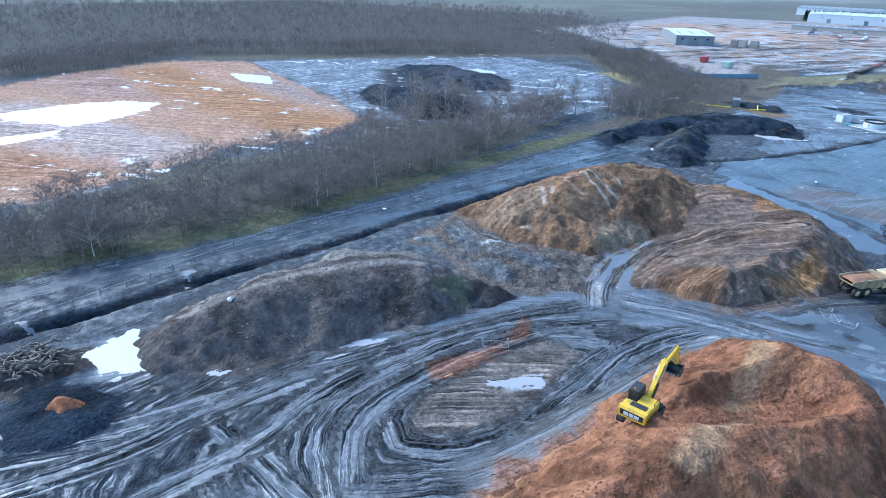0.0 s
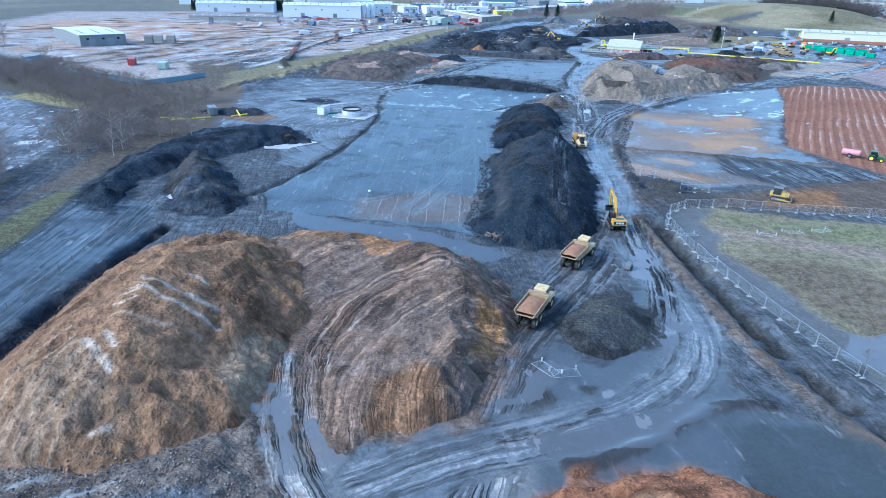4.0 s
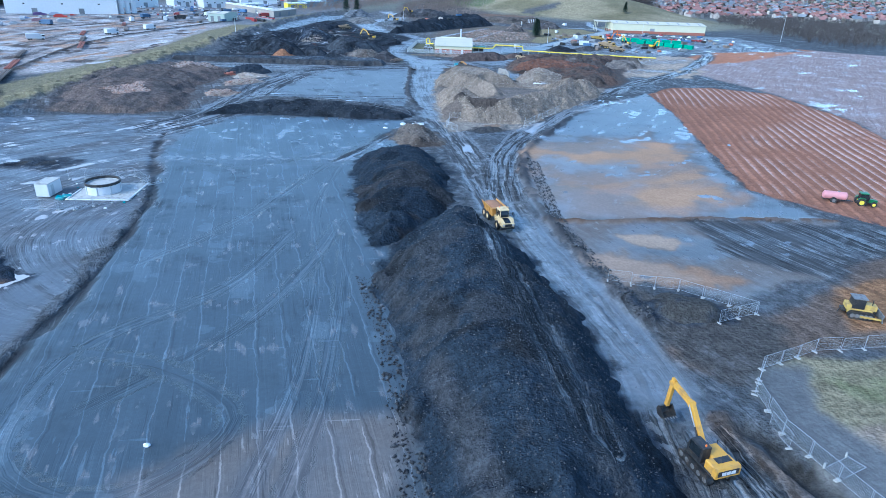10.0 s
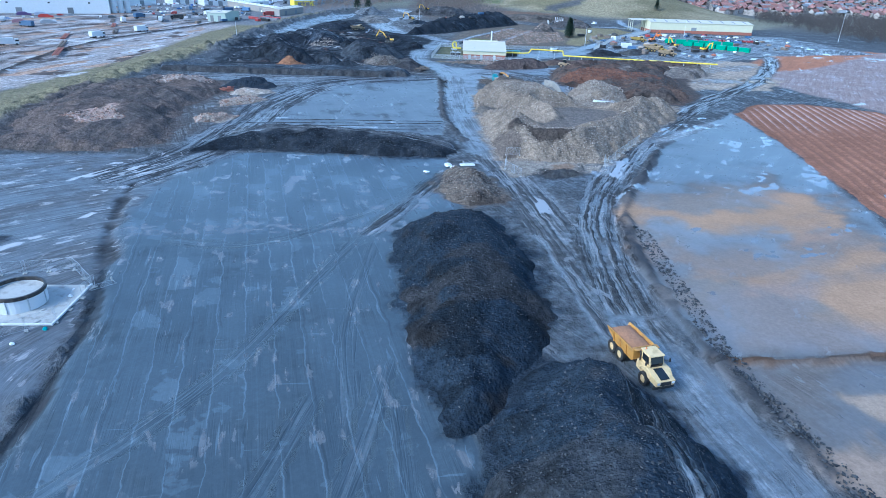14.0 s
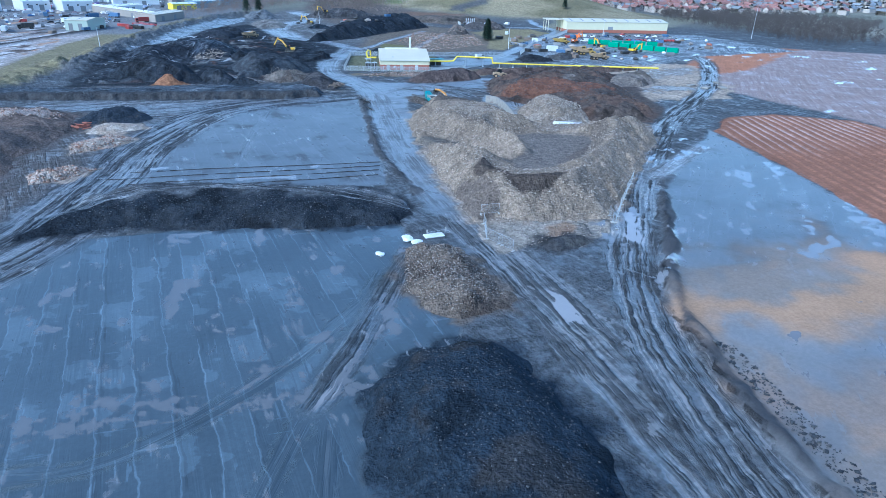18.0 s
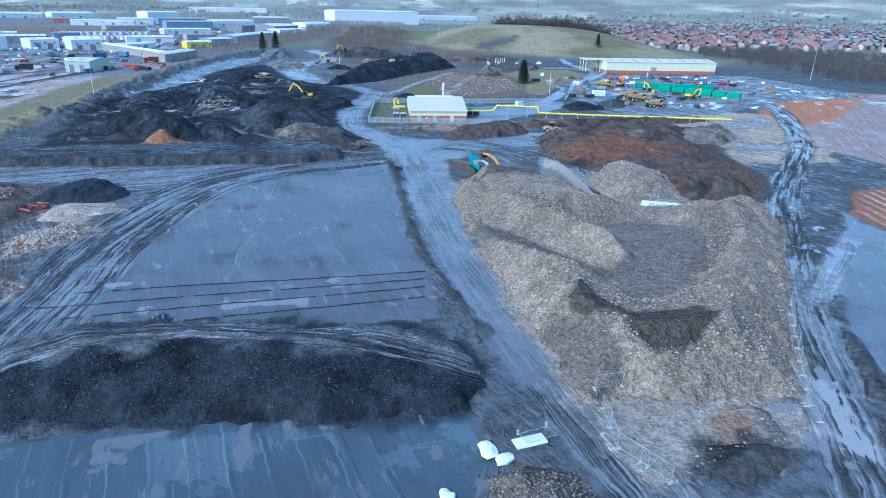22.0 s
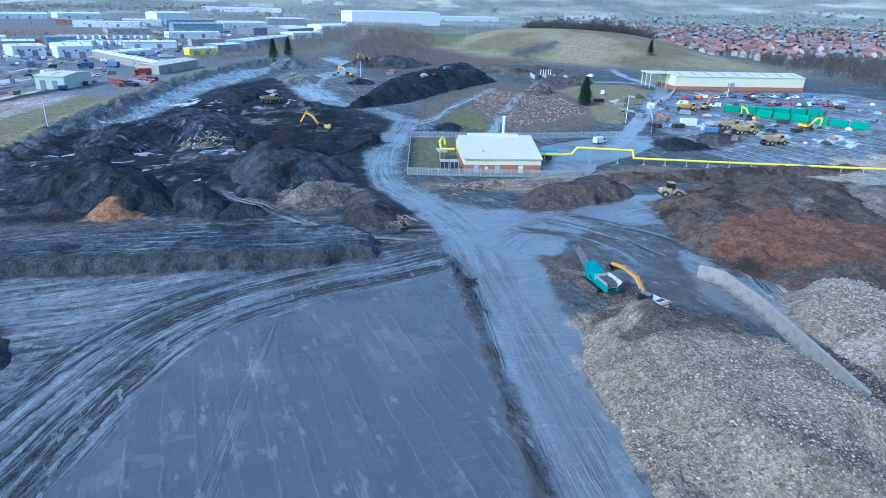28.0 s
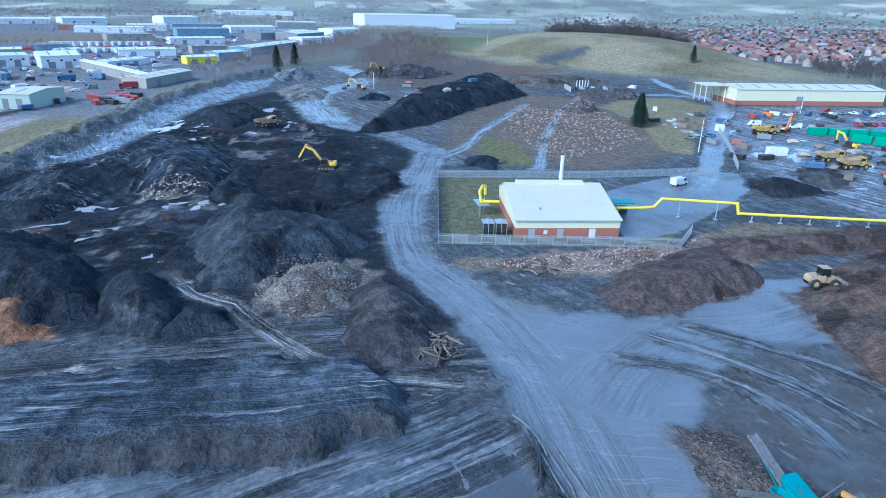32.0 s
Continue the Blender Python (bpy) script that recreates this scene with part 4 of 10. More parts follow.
track(ACCESS, 6.5, (0.2, 0.215, 0.23), 0.8, 0.15, 0.6, 0.05, 0.9)
track([(192, 596), (176, 612), (150, 612), (120, 604)], 6, (0.19, 0.2, 0.215), 0.75, 0.2, 0.8, 0.05, 0.8)
track([(20, 478), (35, 494), (48, 520), (60, 541), (72, 560), (90, 590)], 4, (0.2, 0.21, 0.22), 0.75, 0.6, 0.8)
track([(44, 460), (52, 468), (61, 492), (76, 524), (92, 556), (112, 590)], 4, (0.16, 0.165, 0.17), 0.7, 0.5, 0.8)
track([(-39, 402.5), (-31.3, 392), (-26, 388.8), (-19.2, 378), (-10.3, 367.6), (-3, 363.9), (8, 361)], 3.4, (0.17, 0.165, 0.16), 0.55, 1.0, 0.6)
# long wet strips along the railhead, between rows of rails
for k in range(12):
    dx = -9.0 * k
    track([(-152 + dx, 262 - 3 * k), (-153 + dx, 310), (-166 + dx, 400), (-166 + dx, 460), (-154 + dx, 510), (-132 + dx, 590 - 4 * k)], (5, 3, 6)[k % 3], ((0.42, 0.4, 0.39), (0.09, 0.072, 0.062), (0.3, 0.26, 0.24), (0.13, 0.11, 0.1), (0.36, 0.32, 0.3), (0.2, 0.16, 0.13))[k % 6], 0.5, 0.5, 1.0, 0.0, 0.1)
for tone, seed, cut in (((0.1, 0.08, 0.07), 421, 0.1), ((0.46, 0.44, 0.43), 423, 0.14), ((0.36, 0.24, 0.17), 425, 0.13)):
    s = region([(-420, 250), (-130, 740)], 4)
    u, v = GX[s] * 0.3 + GY[s] * 0.95, GX[s] * 0.95 - GY[s] * 0.3
    b = (smooth(inside(GX[s], GY[s], [(-240, 240), (-170, 290), (-130, 330), (-112, 420), (-118, 520), (-100, 640), (-260, 740), (-420, 600), (-420, 320)]), 0, 6) * smooth(rough(u * 0.35, v, 7, seed, 4), cut, cut + 0.05))[..., None]
    SOIL[s] = SOIL[s] * (1 - b) + np.array(tone) * b
track([(-130, 258), (-150, 300), (-164, 400), (-161, 456), (-148, 504), (-124, 588)], 4, (0.05, 0.045, 0.042), 0.2, 0.3, 1.0, -0.8)
lay([(30, 640), (100, 660), (140, 720), (130, 840), (160, 1000), (120, 1150), (40, 1000), (20, 800)], (0.115, 0.095, 0.08), 0.1, 0.0, 10, 4)
lay([(330, 770), (420, 740), (700, 880), (1300, 1300), (1500, 1700), (700, 1500), (430, 1100)], (0.13, 0.125, 0.115), 0.1, 0.0, 20, 6)
# compacted dark ground east of the orange heap
lay([(29, 24), (35, 29), (44, 27), (56, 12), (62, -14), (60, -40), (43, -36), (42, -4), (37, 12), (32, 17)], (0.06, 0.07, 0.074), 0.45, 0.05, 2, 1.2, flat=0.7)
# the trodden pale apron before the rubble heap
lay([(13, 235), (36, 230), (33, 225), (25, 222), (17, 222), (12, 221), (11, 228)], (0.25, 0.22, 0.185), 0.1, 0.0, 1)
s = region([(11, 221), (36, 235)], 1)
a = smooth(inside(GX[s], GY[s], [(13, 235), (36, 230), (33, 225), (25, 222), (17, 222), (12, 221), (11, 228)]), -0.5, 0.5)
RUT[s] *= 1 - a
RUT2[s] *= 1 - a
lay([(22.6, 226.4), (23.6, 229.6), (26.4, 230.2), (27.6, 228), (25.2, 225.9)], (0.215, 0.15, 0.105), 0.3, 0.0, 1.2, 1.0)
# the grassed hill
d1 = ((GX - 250) * 0.95 + (GY - 870) * 0.28) / 92, ((GY - 870) * 0.95 - (GX - 250) * 0.28) / 150
hill = 21 * np.exp(-np.abs(d1[0] ** 2 + d1[1] ** 2) ** 1.75)
GZ += hill
a = smooth(hill + 1.5 * rough(GX, GY, 30, 91), 0.4, 2.2)[..., None]
patchy = smooth(rough(GX, GY, 38, 93, 6), -0.1, 0.12)[..., None]
SOIL[:] = SOIL * (1 - a) + (np.array((0.16, 0.138, 0.08)) * (1 - patchy) + np.array((0.255, 0.215, 0.135)) * patchy) * a
WET *= 1 - a[..., 0]
RUT *= 1 - a[..., 0]
lay([(158, 774), (168, 792), (188, 798), (212, 800), (206, 782), (188, 774), (172, 768)], (0.085, 0.085, 0.085), 0.1, 0.1, 3, 1)
lay([(110, 740), (130, 730), (170, 740), (150, 770), (116, 790)], (0.15, 0.1, 0.07), 0.1, 0.1, 6, 2)
lay([(130, 880), (220, 1000), (260, 1200), (160, 1250), (90, 1000)], (0.13, 0.14, 0.07), 0.0, 0.0, 8, 3)
# standing water
for pts, milk in (
    ([(-24.8, -64.8), (-28.4, -58.2), (-25.6, -57.3), (-20.3, -58.2), (-16.3, -55.3), (-19.6, -62.3)], 0.95),
    ([(-190, -92), (-196, -76), (-198, -58), (-188, -45), (-171, -52), (-162, -68), (-167, -80), (-177, -92)], 0.9),
    ([(-153, -90), (-158, -72), (-151, -74), (-142, -90)], 0.9),
    ([(9, 19.5), (15, 25), (22, 28.5), (27, 33), (29, 30), (24, 23), (16, 19.5), (11, 17.5)], 0.06),
    ([(5, 25), (8, 31), (10, 36), (11.5, 33), (10, 27)], 0.08),
    ([(24, 40), (26, 47), (25, 55), (22.5, 60), (26.5, 58), (28, 47)], 0.1),
    ([(-44, 76), (-35, 74.5), (-21, 74), (-13, 73.4), (1.6, 67), (-4, 61), (-13, 67), (-22.5, 67.7), (-32, 66.7), (-41, 70)], 0.03),
    ([(-74, 123.5), (-66, 132), (-61, 130), (-66, 121), (-72, 119.7)], 0.75),
    ([(50, 53), (56, 53), (54, 40), (48, 46)], 0.15),
    ([(-23, 23), (-18, 15.5), (-14, 10), (-13.2, 10.5), (-17, 16), (-22, 23.5)], 0.14),
    ([(-25.5, 23), (-22.5, 17), (-21.5, 17.5), (-24.5, 24)], 0.14),
    ([(-15, 16.5), (-11, 11.6), (-9.5, 12.5), (-14, 17.5)], 0.14),
    ([(-46, 0.8), (-42, -0.6), (-37, -0.6), (-37, 0.1), (-42, 0.2), (-45.6, 1.6)], 0.7),
    ([(2.2, -20), (4.2, -14), (4.9, -14.6), (3, -21)], 0.6),
    ([(-15.5, -38), (-12.5, -28), (-11.5, -28), (-13.5, -38)], 0.7),
    ([(-14.5, -52), (-13, -44), (-12.2, -45), (-13.5, -53)], 0.7),
    ([(22, 64), (23, 76), (25, 76), (25, 62)], 0.2),
    ([(-250, -10), (-236, 6), (-215, 2), (-225, -8)], 0.8),
    ([(-230, 100), (-215, 112), (-205, 104), (-222, 96)], 0.7),
    ([(-72, 76), (-64, 78), (-66, 82), (-76, 82)], 0.8),
    ([(12, 200), (14, 208), (16, 206), (15, 198)], 0.4),
    ([(34, 222), (41, 234), (43, 233), (36, 220)], 0.4),
):
    water(pts, milk)
# shallow sheets of water on the pad's north end
s = region([(-62, 196), (4, 246)], 6)
sheetw = smooth(GY[s], 190, 214) * smooth(244 - GY[s], 0, 6) * (lattice(GX[s] * 1.2, GY[s] * 0.7, 3.2, 61) - 0.86) * 5
ok = inside(GX[s], GY[s], PAD) > 0.5
PUD[s] = np.where(ok, np.maximum(PUD[s], sheetw), PUD[s])
MILK[s] = np.where(ok, 0.12, MILK[s])
s = region([(-52, 258), (6, 300)], 2)
PUD[s] = np.maximum(PUD[s], np.where((GX[s] > -50) & (GX[s] < 2), (lattice(GX[s] * 0.7, GY[s] * 1.1, 3.8, 63) - 0.88) * 5 * smooth(300 - GY[s], 0, 25) - 2 * smooth(GY[s], 275, 300), -9))
# frozen puddles strewn over the fields and yards, stretched along the lie of the land
for box, size, cut, milk, seed, way in (((-300, -90, -90, 20), 5.0, 0.8, 0.85, 65, (0.75, 0.65)), ((-290, 10, -110, 160), 4.0, 0.74, 0.7, 66, (0.75, 0.65)), ((150, 200, 340, 480), 7.0, 0.8, 0.5, 67, (0.8, 0.6)), ((-60, -80, 40, 60), 4.0, 0.88, 0.25, 68, (0.3, 0.95)),
                                        ((24, 200, 100, 286), 3.0, 0.74, 0.2, 73, (0.6, 0.8)), ((24, 152, 78, 204), 3.4, 0.78, 0.12, 76, (0.9, 0.44)), ((24, 120, 70, 148), 3.0, 0.78, 0.12, 77, (0.9, 0.44)), ((120, 420, 280, 560), 5.0, 0.7, 0.5, 69, (0.7, 0.7)), ((-420, 250, -130, 700), 4.0, 0.78, 0.6, 70, (0.25, 0.97)), ((-125, 130, -56, 240), 2.6, 0.78, 0.6, 71, (0.6, 0.8)), ((-90, 470, -40, 560), 4.0, 0.72, 0.8, 72, (0.5, 0.86)), ((-92, 384, -6, 470), 2.6, 0.8, 0.6, 74, (0.8, 0.5)), ((-60, 500, -4, 600), 3.0, 0.78, 0.6, 75, (0.5, 0.86))):
    s = region([box[:2], box[2:]], 0)
    u, v = GX[s] * way[0] + GY[s] * way[1], GY[s] * way[0] - GX[s] * way[1]
    fade = np.minimum(np.minimum(GX[s] - box[0], box[2] - GX[s]), np.minimum(GY[s] - box[1], box[3] - GY[s]))
    val = (0.68 * lattice(u * 0.42, v, size, seed) + 0.32 * lattice(u * 0.6, v, size * 0.37, seed + 7) - cut) * 6 - 3 * smooth(8 - fade, 0, 8)
    MILK[s] = np.where(val > PUD[s], milk, MILK[s])
    PUD[s] = np.maximum(PUD[s], val)


# ---- heaps ----
def tilled_field():
    """Long furrows, with frost left on their shaded sides."""
    p = np.array(FURROW, float)
    x, y = np.meshgrid(np.arange(p[:, 0].min(), p[:, 0].max(), 0.5), np.arange(p[:, 1].min(), p[:, 1].max(), 0.8), indexing="ij")
    d = inside(x, y, p) + 3 * rough(x, y, 6, 33)
    phase = (x * 0.955 - y * 0.295 + 1.6 * rough(x, y, 22, 51, 2)) * 2 * math.pi / 2.9
    ridge, amt = np.sin(phase), smooth(d, 0, 3)
    z = 0.06 + 0.17 * ridge * amt + 0.1 * rough(x, y, 5, 34) - 0.5 * smooth(-d, 0, 1)
    soil = np.array((0.22, 0.105, 0.065)) * (1 + 0.45 * rough(x, y, 30, 35))[..., None] * (1 + 0.25 * ridge * amt)[..., None]
    pale = (smooth(np.sin(phase + 1.9), 0.35, 0.95) * amt * 0.8 * smooth(rough(x, y, 34, 53), -0.12, 0.12))[..., None]
    cross = smooth(1.2 - np.abs(y - 214 - 0.12 * (x - 110)), -0.8, 0.8)[..., None] * 0.6
    soil = soil * (1 - pale) + np.array((0.44, 0.33, 0.295)) * pale
    soil = soil * (1 - cross) + np.array((0.2, 0.1, 0.065)) * cross
    zero = np.zeros(x.shape)
    ob = sheet("tilled_field", x, y, z, {"soil": soil, "wet": 0.2 + 0.3 * smooth(-ridge, 0.2, 0.9), "pud": zero - 9, "milk": zero, "lat": zero, "rut": zero, "lat2": zero, "rut2": zero, "flat": zero + 0.35}, EARTH, d > 0)
    tagged(ob, "red-brown tilled field with long frosted furrows", "field", kind="structure")


tilled_field()


def heap(name, pts, high, slope, col, col2, label, cut=None, lean=None, grain=0.5, patches=(), rut=0.0, wet=0.05, step=0.5, material=None, lumps=0.5, sharp=5, tracks=None, lat=None, flat=0.0, relief=1.0, run=None, crown=None):
    """A tipped heap: it rises from its outline at the soil's own slope up to its height. cut: a hollow (outline, floor)."""
    p = np.array([q[:2] for q in pts], float)
    x, y = np.meshgrid(np.arange(p[:, 0].min() - 2, p[:, 0].max() + 2.1, step), np.arange(p[:, 1].min() - 2, p[:, 1].max() + 2.1, step), indexing="ij")
    seed = sum(ord(c) for c in label) % 500
    size = min(1.0, np.ptp(p[:, 0]) / 20)
    d = inside(x, y, p) + size * (4.5 * rough(x, y, 7.0, seed) + 2.0 * rough(x, y, 2.2, seed + 9, 2))
    if p[:, 0].min() < -38 and p[:, 1].mean() < 60 and p[:, 0].max() > -55:
        side = np.sign(along(p[:, :1].mean(0)[None], p[:, 1:].mean(0)[None], DITCH)[0])
        d = np.minimum(d, side * along(x, y, DITCH)[0] - 1.5)
    # fallen soil spread over the ground round its foot
    s = region(p, 8)
    spill = smooth(inside(GX[s], GY[s], p) + 5 * rough(GX[s], GY[s], 3.0, seed + 99, 2), -1.5 * size - 0.3, 0.2) * 0.85
    SOIL[s] = SOIL[s] * (1 - spill[..., None]) + np.array(col) * spill[..., None]
    FLAT[s] *= 1 - spill
    RUT[s] *= 1 - 0.7 * spill
    RUT2[s] *= 1 - 0.5 * spill
    WET[s] = WET[s] * (1 - 0.6 * spill) + 0.3 * 0.6 * spill
    top = high * (1 + 0.1 * relief + 0.7 * relief * rough(x, y, 14.0, seed + 20, 2) - 0.8 * relief * np.abs(rough(x, y, 13.0, seed + 25, 2)))
    if crown:
        top = top * np.clip(1 - np.abs((x - crown[0]) / crown[1]) ** 2.2, 0.18, 1)
    if lean:
        top = top * np.clip(1 + ((x - p[:, 0].mean()) * lean[0] + (y - p[:, 1].mean()) * lean[1]), 0.25, 1.6)
    rise = np.maximum(slope * d, 0.001)
    z = (rise ** -sharp + top ** -sharp) ** (-1 / sharp)
    floors = 0.0
    for hollow, floor, wall in cut or ():
        e = inside(x, y, hollow) + 1.2 * rough(x, y, 5.0, seed + 30)
        z = np.minimum(z, floor + np.maximum(-e, 0) * wall)
        floors = np.maximum(floors, smooth(e, -1, 1))
    # soil slides straight down from the crest: runnels follow the way round the foot
    _, way = along(x, y, np.vstack([p, p[:1]]))
    flank = smooth(d, 0.3, 2.5) * smooth(high * 1.15 / slope - d, 0, 4) * (1 - floors)
    run = (0.0 if lat or material else 0.5) if run is None else run
    runnel = rough(way, d * 0.12, 2.6, seed + 45, 3)
    tips = np.abs(rough(x, y, 9.0, seed + 55, 3))
    z = z + (lumps * (1.5 * rough(x, y, 5.5, seed + 40, 3) - 3.6 * tips + 0.6) + 1.5 * run * runnel * flank + 0.9 * lumps * rough(x, y, 2.4, seed + 62, 3) + 0.5 * grain * rough(x, y, 1.2, seed + 60, 3)) * smooth(d, 0, 3) * (1 - 0.8 * floors)
    z = np.where(d > 0, z, d * 0.6) - 0.12
    mix = smooth(rough(x, y, 9.0, seed + 70) + 0.6 * rough(x, y, 2.5, seed + 80), -0.05, 0.08)[..., None]
    soil = np.array(col) * (1 - mix) + np.array(col2) * mix
    damp_soil = (smooth(rough(x, y, 6.0, seed + 72, 5), 0.09, 0.15) * 0.45)[..., None]
    if not material:
        soil = soil * (1 - damp_soil)
    wets, ruts = np.full(x.shape, wet), np.full(x.shape, rut)
    if lat:
        lat = lat(x, y)
    else:
        lat = way
        seamless = np.maximum(np.abs(np.gradient(way, axis=0)), np.abs(np.gradient(way, axis=1))) < 1.6 * step
        ruts = np.maximum(ruts, (0.3 if name == "coal_mound" else 0.1) * run * flank) * seamless
    lat2, rut2 = np.zeros(x.shape), np.zeros(x.shape)
    for line, width, c, *damp in patches:
        if width > 0:
            a = smooth(width / 2 - np.abs(along(x, y, curve(line))[0]) + min(1.4, width * 0.4) * rough(x, y, 3, seed + 95), -min(0.8, width * 0.4), min(0.8, width * 0.4))
        else:
            a = smooth(inside(x, y, line) + (-width or 8) * rough(x, y, 5, seed + 96), -1.0 if not width else -0.4, 1.0 if not width else 0.4)
        soil = soil * (1 - a[..., None]) + np.array(c) * a[..., None]
        if damp:
            wets, ruts = wets * (1 - a) + damp[0] * a, ruts * (1 - a)
    for line, width in tracks or ():
        dd = along(x, y, curve(line))[0]
        a = smooth(width / 2 - np.abs(dd) + 1.5 * rough(x, y, 4, seed + 97), -0.8, 0.8)
        wets, lat2 = wets * (1 - a) + 0.4 * a, np.where(a > 0.3, dd, lat2)
        rut2 = rut2 * (1 - a) + 0.75 * a * smooth(np.abs(a - 0.3), 0.05, 0.3)
    ob = sheet(name, x, y, z, {"soil": soil, "wet": wets, "pud": np.full(x.shape, -9.0), "milk": np.full(x.shape, 0.5), "lat": lat, "rut": ruts, "lat2": lat2, "rut2": rut2, "flat": np.full(x.shape, flat)}, material or (SHALE if name == "coal_mound" else EARTH), d > -0.9)
    tagged(ob, label, "heap")
    HEAPS.append((p, x[:, 0], y[0], z))
    return ob


HEAPS = []


def on_ground(x, y):
    """The height of whatever earth lies at a place of the plan."""
    i, j = np.searchsorted(GX[:, 0], x) - 1, np.searchsorted(GY[0], y) - 1
    best = float(GZ[i:i + 2, j:j + 2].max())
    for p, xs, ys, z in HEAPS:
        if xs[0] < x < xs[-1] and ys[0] < y < ys[-1]:
            i, j = np.searchsorted(xs, x) - 1, np.searchsorted(ys, y) - 1
            best = max(best, float(z[i:i + 2, j:j + 2].mean()))
    return best


BROWN, BROWN2, DARKB = (0.225, 0.13, 0.072), (0.185, 0.106, 0.061), (0.18, 0.13, 0.096)
GREYB, COAL, COAL2 = (0.19, 0.15, 0.122), (0.021, 0.029, 0.04), (0.032, 0.039, 0.05)
PALE, PALE2 = (0.27, 0.215, 0.165), (0.23, 0.185, 0.145)
# wet streaks on the clay heap, their bright sheen painted as pale soil
SHEEN_LINES = [([(-42.1, 28.5), (-37.4, 27.5), (-31.9, 28.1)], 1.0), ([(-42.2, 26.2), (-37.0, 25.2), (-30.1, 25.9)], 0.7), ([(-43.1, 24.5), (-39.9, 25.1)], 0.6), ([(-42.2, 23.1), (-39.4, 23.8)], 0.5), ([(-37.5, 32.0), (-35.2, 31.6)], 0.6), ([(-40.8, 16.5), (-35.8, 13.7)], 0.9), ([(-39.2, 17.9), (-36.5, 16.0)], 0.8), ([(-37.3, 3.3), (-35.5, 3.6)], 1.6), ([(-33.8, 7.6), (-32.5, 8.7)], 0.7)]
WHEEL_LINES = [([(-39.9, 3.9), (-40.6, 9.5), (-40.1, 16.1)], 0.8), ([(-38.2, 4.1), (-38.6, 10.0), (-38.4, 15.3)], 0.9), ([(-41.6, 4.6), (-42.4, 10), (-41.8, 16)], 0.7), ([(-44.5, 5), (-45, 11), (-44, 18)], 0.7), ([(-47, 7), (-47.5, 13), (-46, 20)], 0.6), ([(-41, 21), (-36, 21), (-31, 23)], 0.6), ([(-36.5, 4), (-36.6, 9), (-36, 12)], 0.6)]
heap("spoil_mound", [(-50, 3), (-55, 15), (-58, 26), (-61, 41), (-57, 55), (-44, 60), (-28, 54), (-23, 42), (-23.5, 30), (-22.5, 18), (-25, 9), (-34, 4), (-41, 2)], 8.0, 0.62, BROWN, BROWN2,
     "big brown clay heap with pale wet streaks", lumps=0.9, step=0.28, wet=-0.1,
     patches=[([(-26.5, 19), (-27, 24), (-25, 31), (-22.4, 29), (-22.2, 17)], 0, (0.25, 0.175, 0.11)), ([(-47, 3), (-42, 12), (-37, 15), (-33, 9), (-40, 3)], 0, (0.205, 0.13, 0.08))]
     + [(q, w, (0.27, 0.185, 0.12)) for q, w in WHEEL_LINES] + [(q, w * 0.8, (0.4, 0.31, 0.235), 0.25) for q, w in SHEEN_LINES])
heap("spoil_mound", [(-42, 58), (-38, 65), (-23, 65), (-7, 63), (1, 56), (5, 45), (3.6, 31), (1.6, 22.5), (-4, 17.8), (-11, 13.6), (-16.5, 20), (-21.5, 31), (-32, 41), (-46, 54)], 5.0, 0.75, (0.17, 0.115, 0.082), (0.15, 0.11, 0.086),
     "flat-topped brown spoil heap scored by tracks", relief=0.5, lean=(0.02, 0.006), cut=[([(-9, 10), (-16, 16), (-20.5, 26), (-25.5, 33), (-24, 36), (-19.5, 31), (-15.5, 23), (-11, 15)], 0.2, 0.24)], patches=[([(-1.5, 45), (3.8, 42), (4, 33.8), (0.5, 31), (-1, 36)], 0, (0.27, 0.145, 0.065)), ([(-8.2, 23.4), (-4.5, 25.1), (-1, 21), (-3.3, 16.5), (-7, 18)], 0, (0.2, 0.112, 0.062)), ([(-20, 52), (-10, 58), (-14, 62), (-26, 60)], 0, (0.26, 0.14, 0.068)), ([(-30, 40), (-24, 44), (-22, 52), (-32, 52)], 0, (0.16, 0.112, 0.085)), ([(-40, 60), (-28, 64), (-20, 62), (-30, 56)], 0, BROWN)], rut=0.5, wet=0.15, lumps=0.6, step=0.33,
     lat=lambda x, y: np.hypot(x - 10, y - 24) + 2 * rough(x, y, 12, 77, 2),
     tracks=[([(-17.6, 22), (-19.2, 29.6), (-18.6, 38.2), (-14.1, 44.9), (-8, 49)], 5)])
heap("spoil_mound", [(-47, 1.5), (-34, 5.7), (-26, 9.7), (-23, 18), (-17, 9), (-11.4, 5), (-15, -1.5), (-18, -6), (-23, -8), (-35, -8), (-41, -11.6), (-45, -6)], 1.7, 0.3, (0.155, 0.12, 0.093), (0.15, 0.118, 0.095),
     "low spread of pale brown spoil", rut=0.3, wet=0.0, lumps=0.7, step=0.4, lat=lambda x, y: x * 0.35 + y * 0.93 + 3 * rough(x, y, 14, 79, 2), patches=[(q, w, (0.3, 0.275, 0.25), (0.75,)) for q, w in (([(-46.8, 0.7), (-42.9, 0.2), (-35.2, -1.8)], 0.8), ([(-46, -1.4), (-41.6, -2.6), (-34.7, -4.0)], 1.0), ([(-45, -8.8), (-41.4, -10.4), (-38.5, -10.6)], 0.9), ([(-37.8, 1.4), (-35.5, 3.1)], 0.9), ([(-32.1, -3.7), (-30.7, 1.3)], 0.7), ([(-38, -5), (-32, -2), (-28, 3)], 0.7))] + [([(-44, -2), (-36, -4), (-28, -2), (-20, 3)], 3, (0.12, 0.12, 0.12)), ([(-40, -9), (-30, -7), (-20, -4)], 3, (0.13, 0.13, 0.13))])
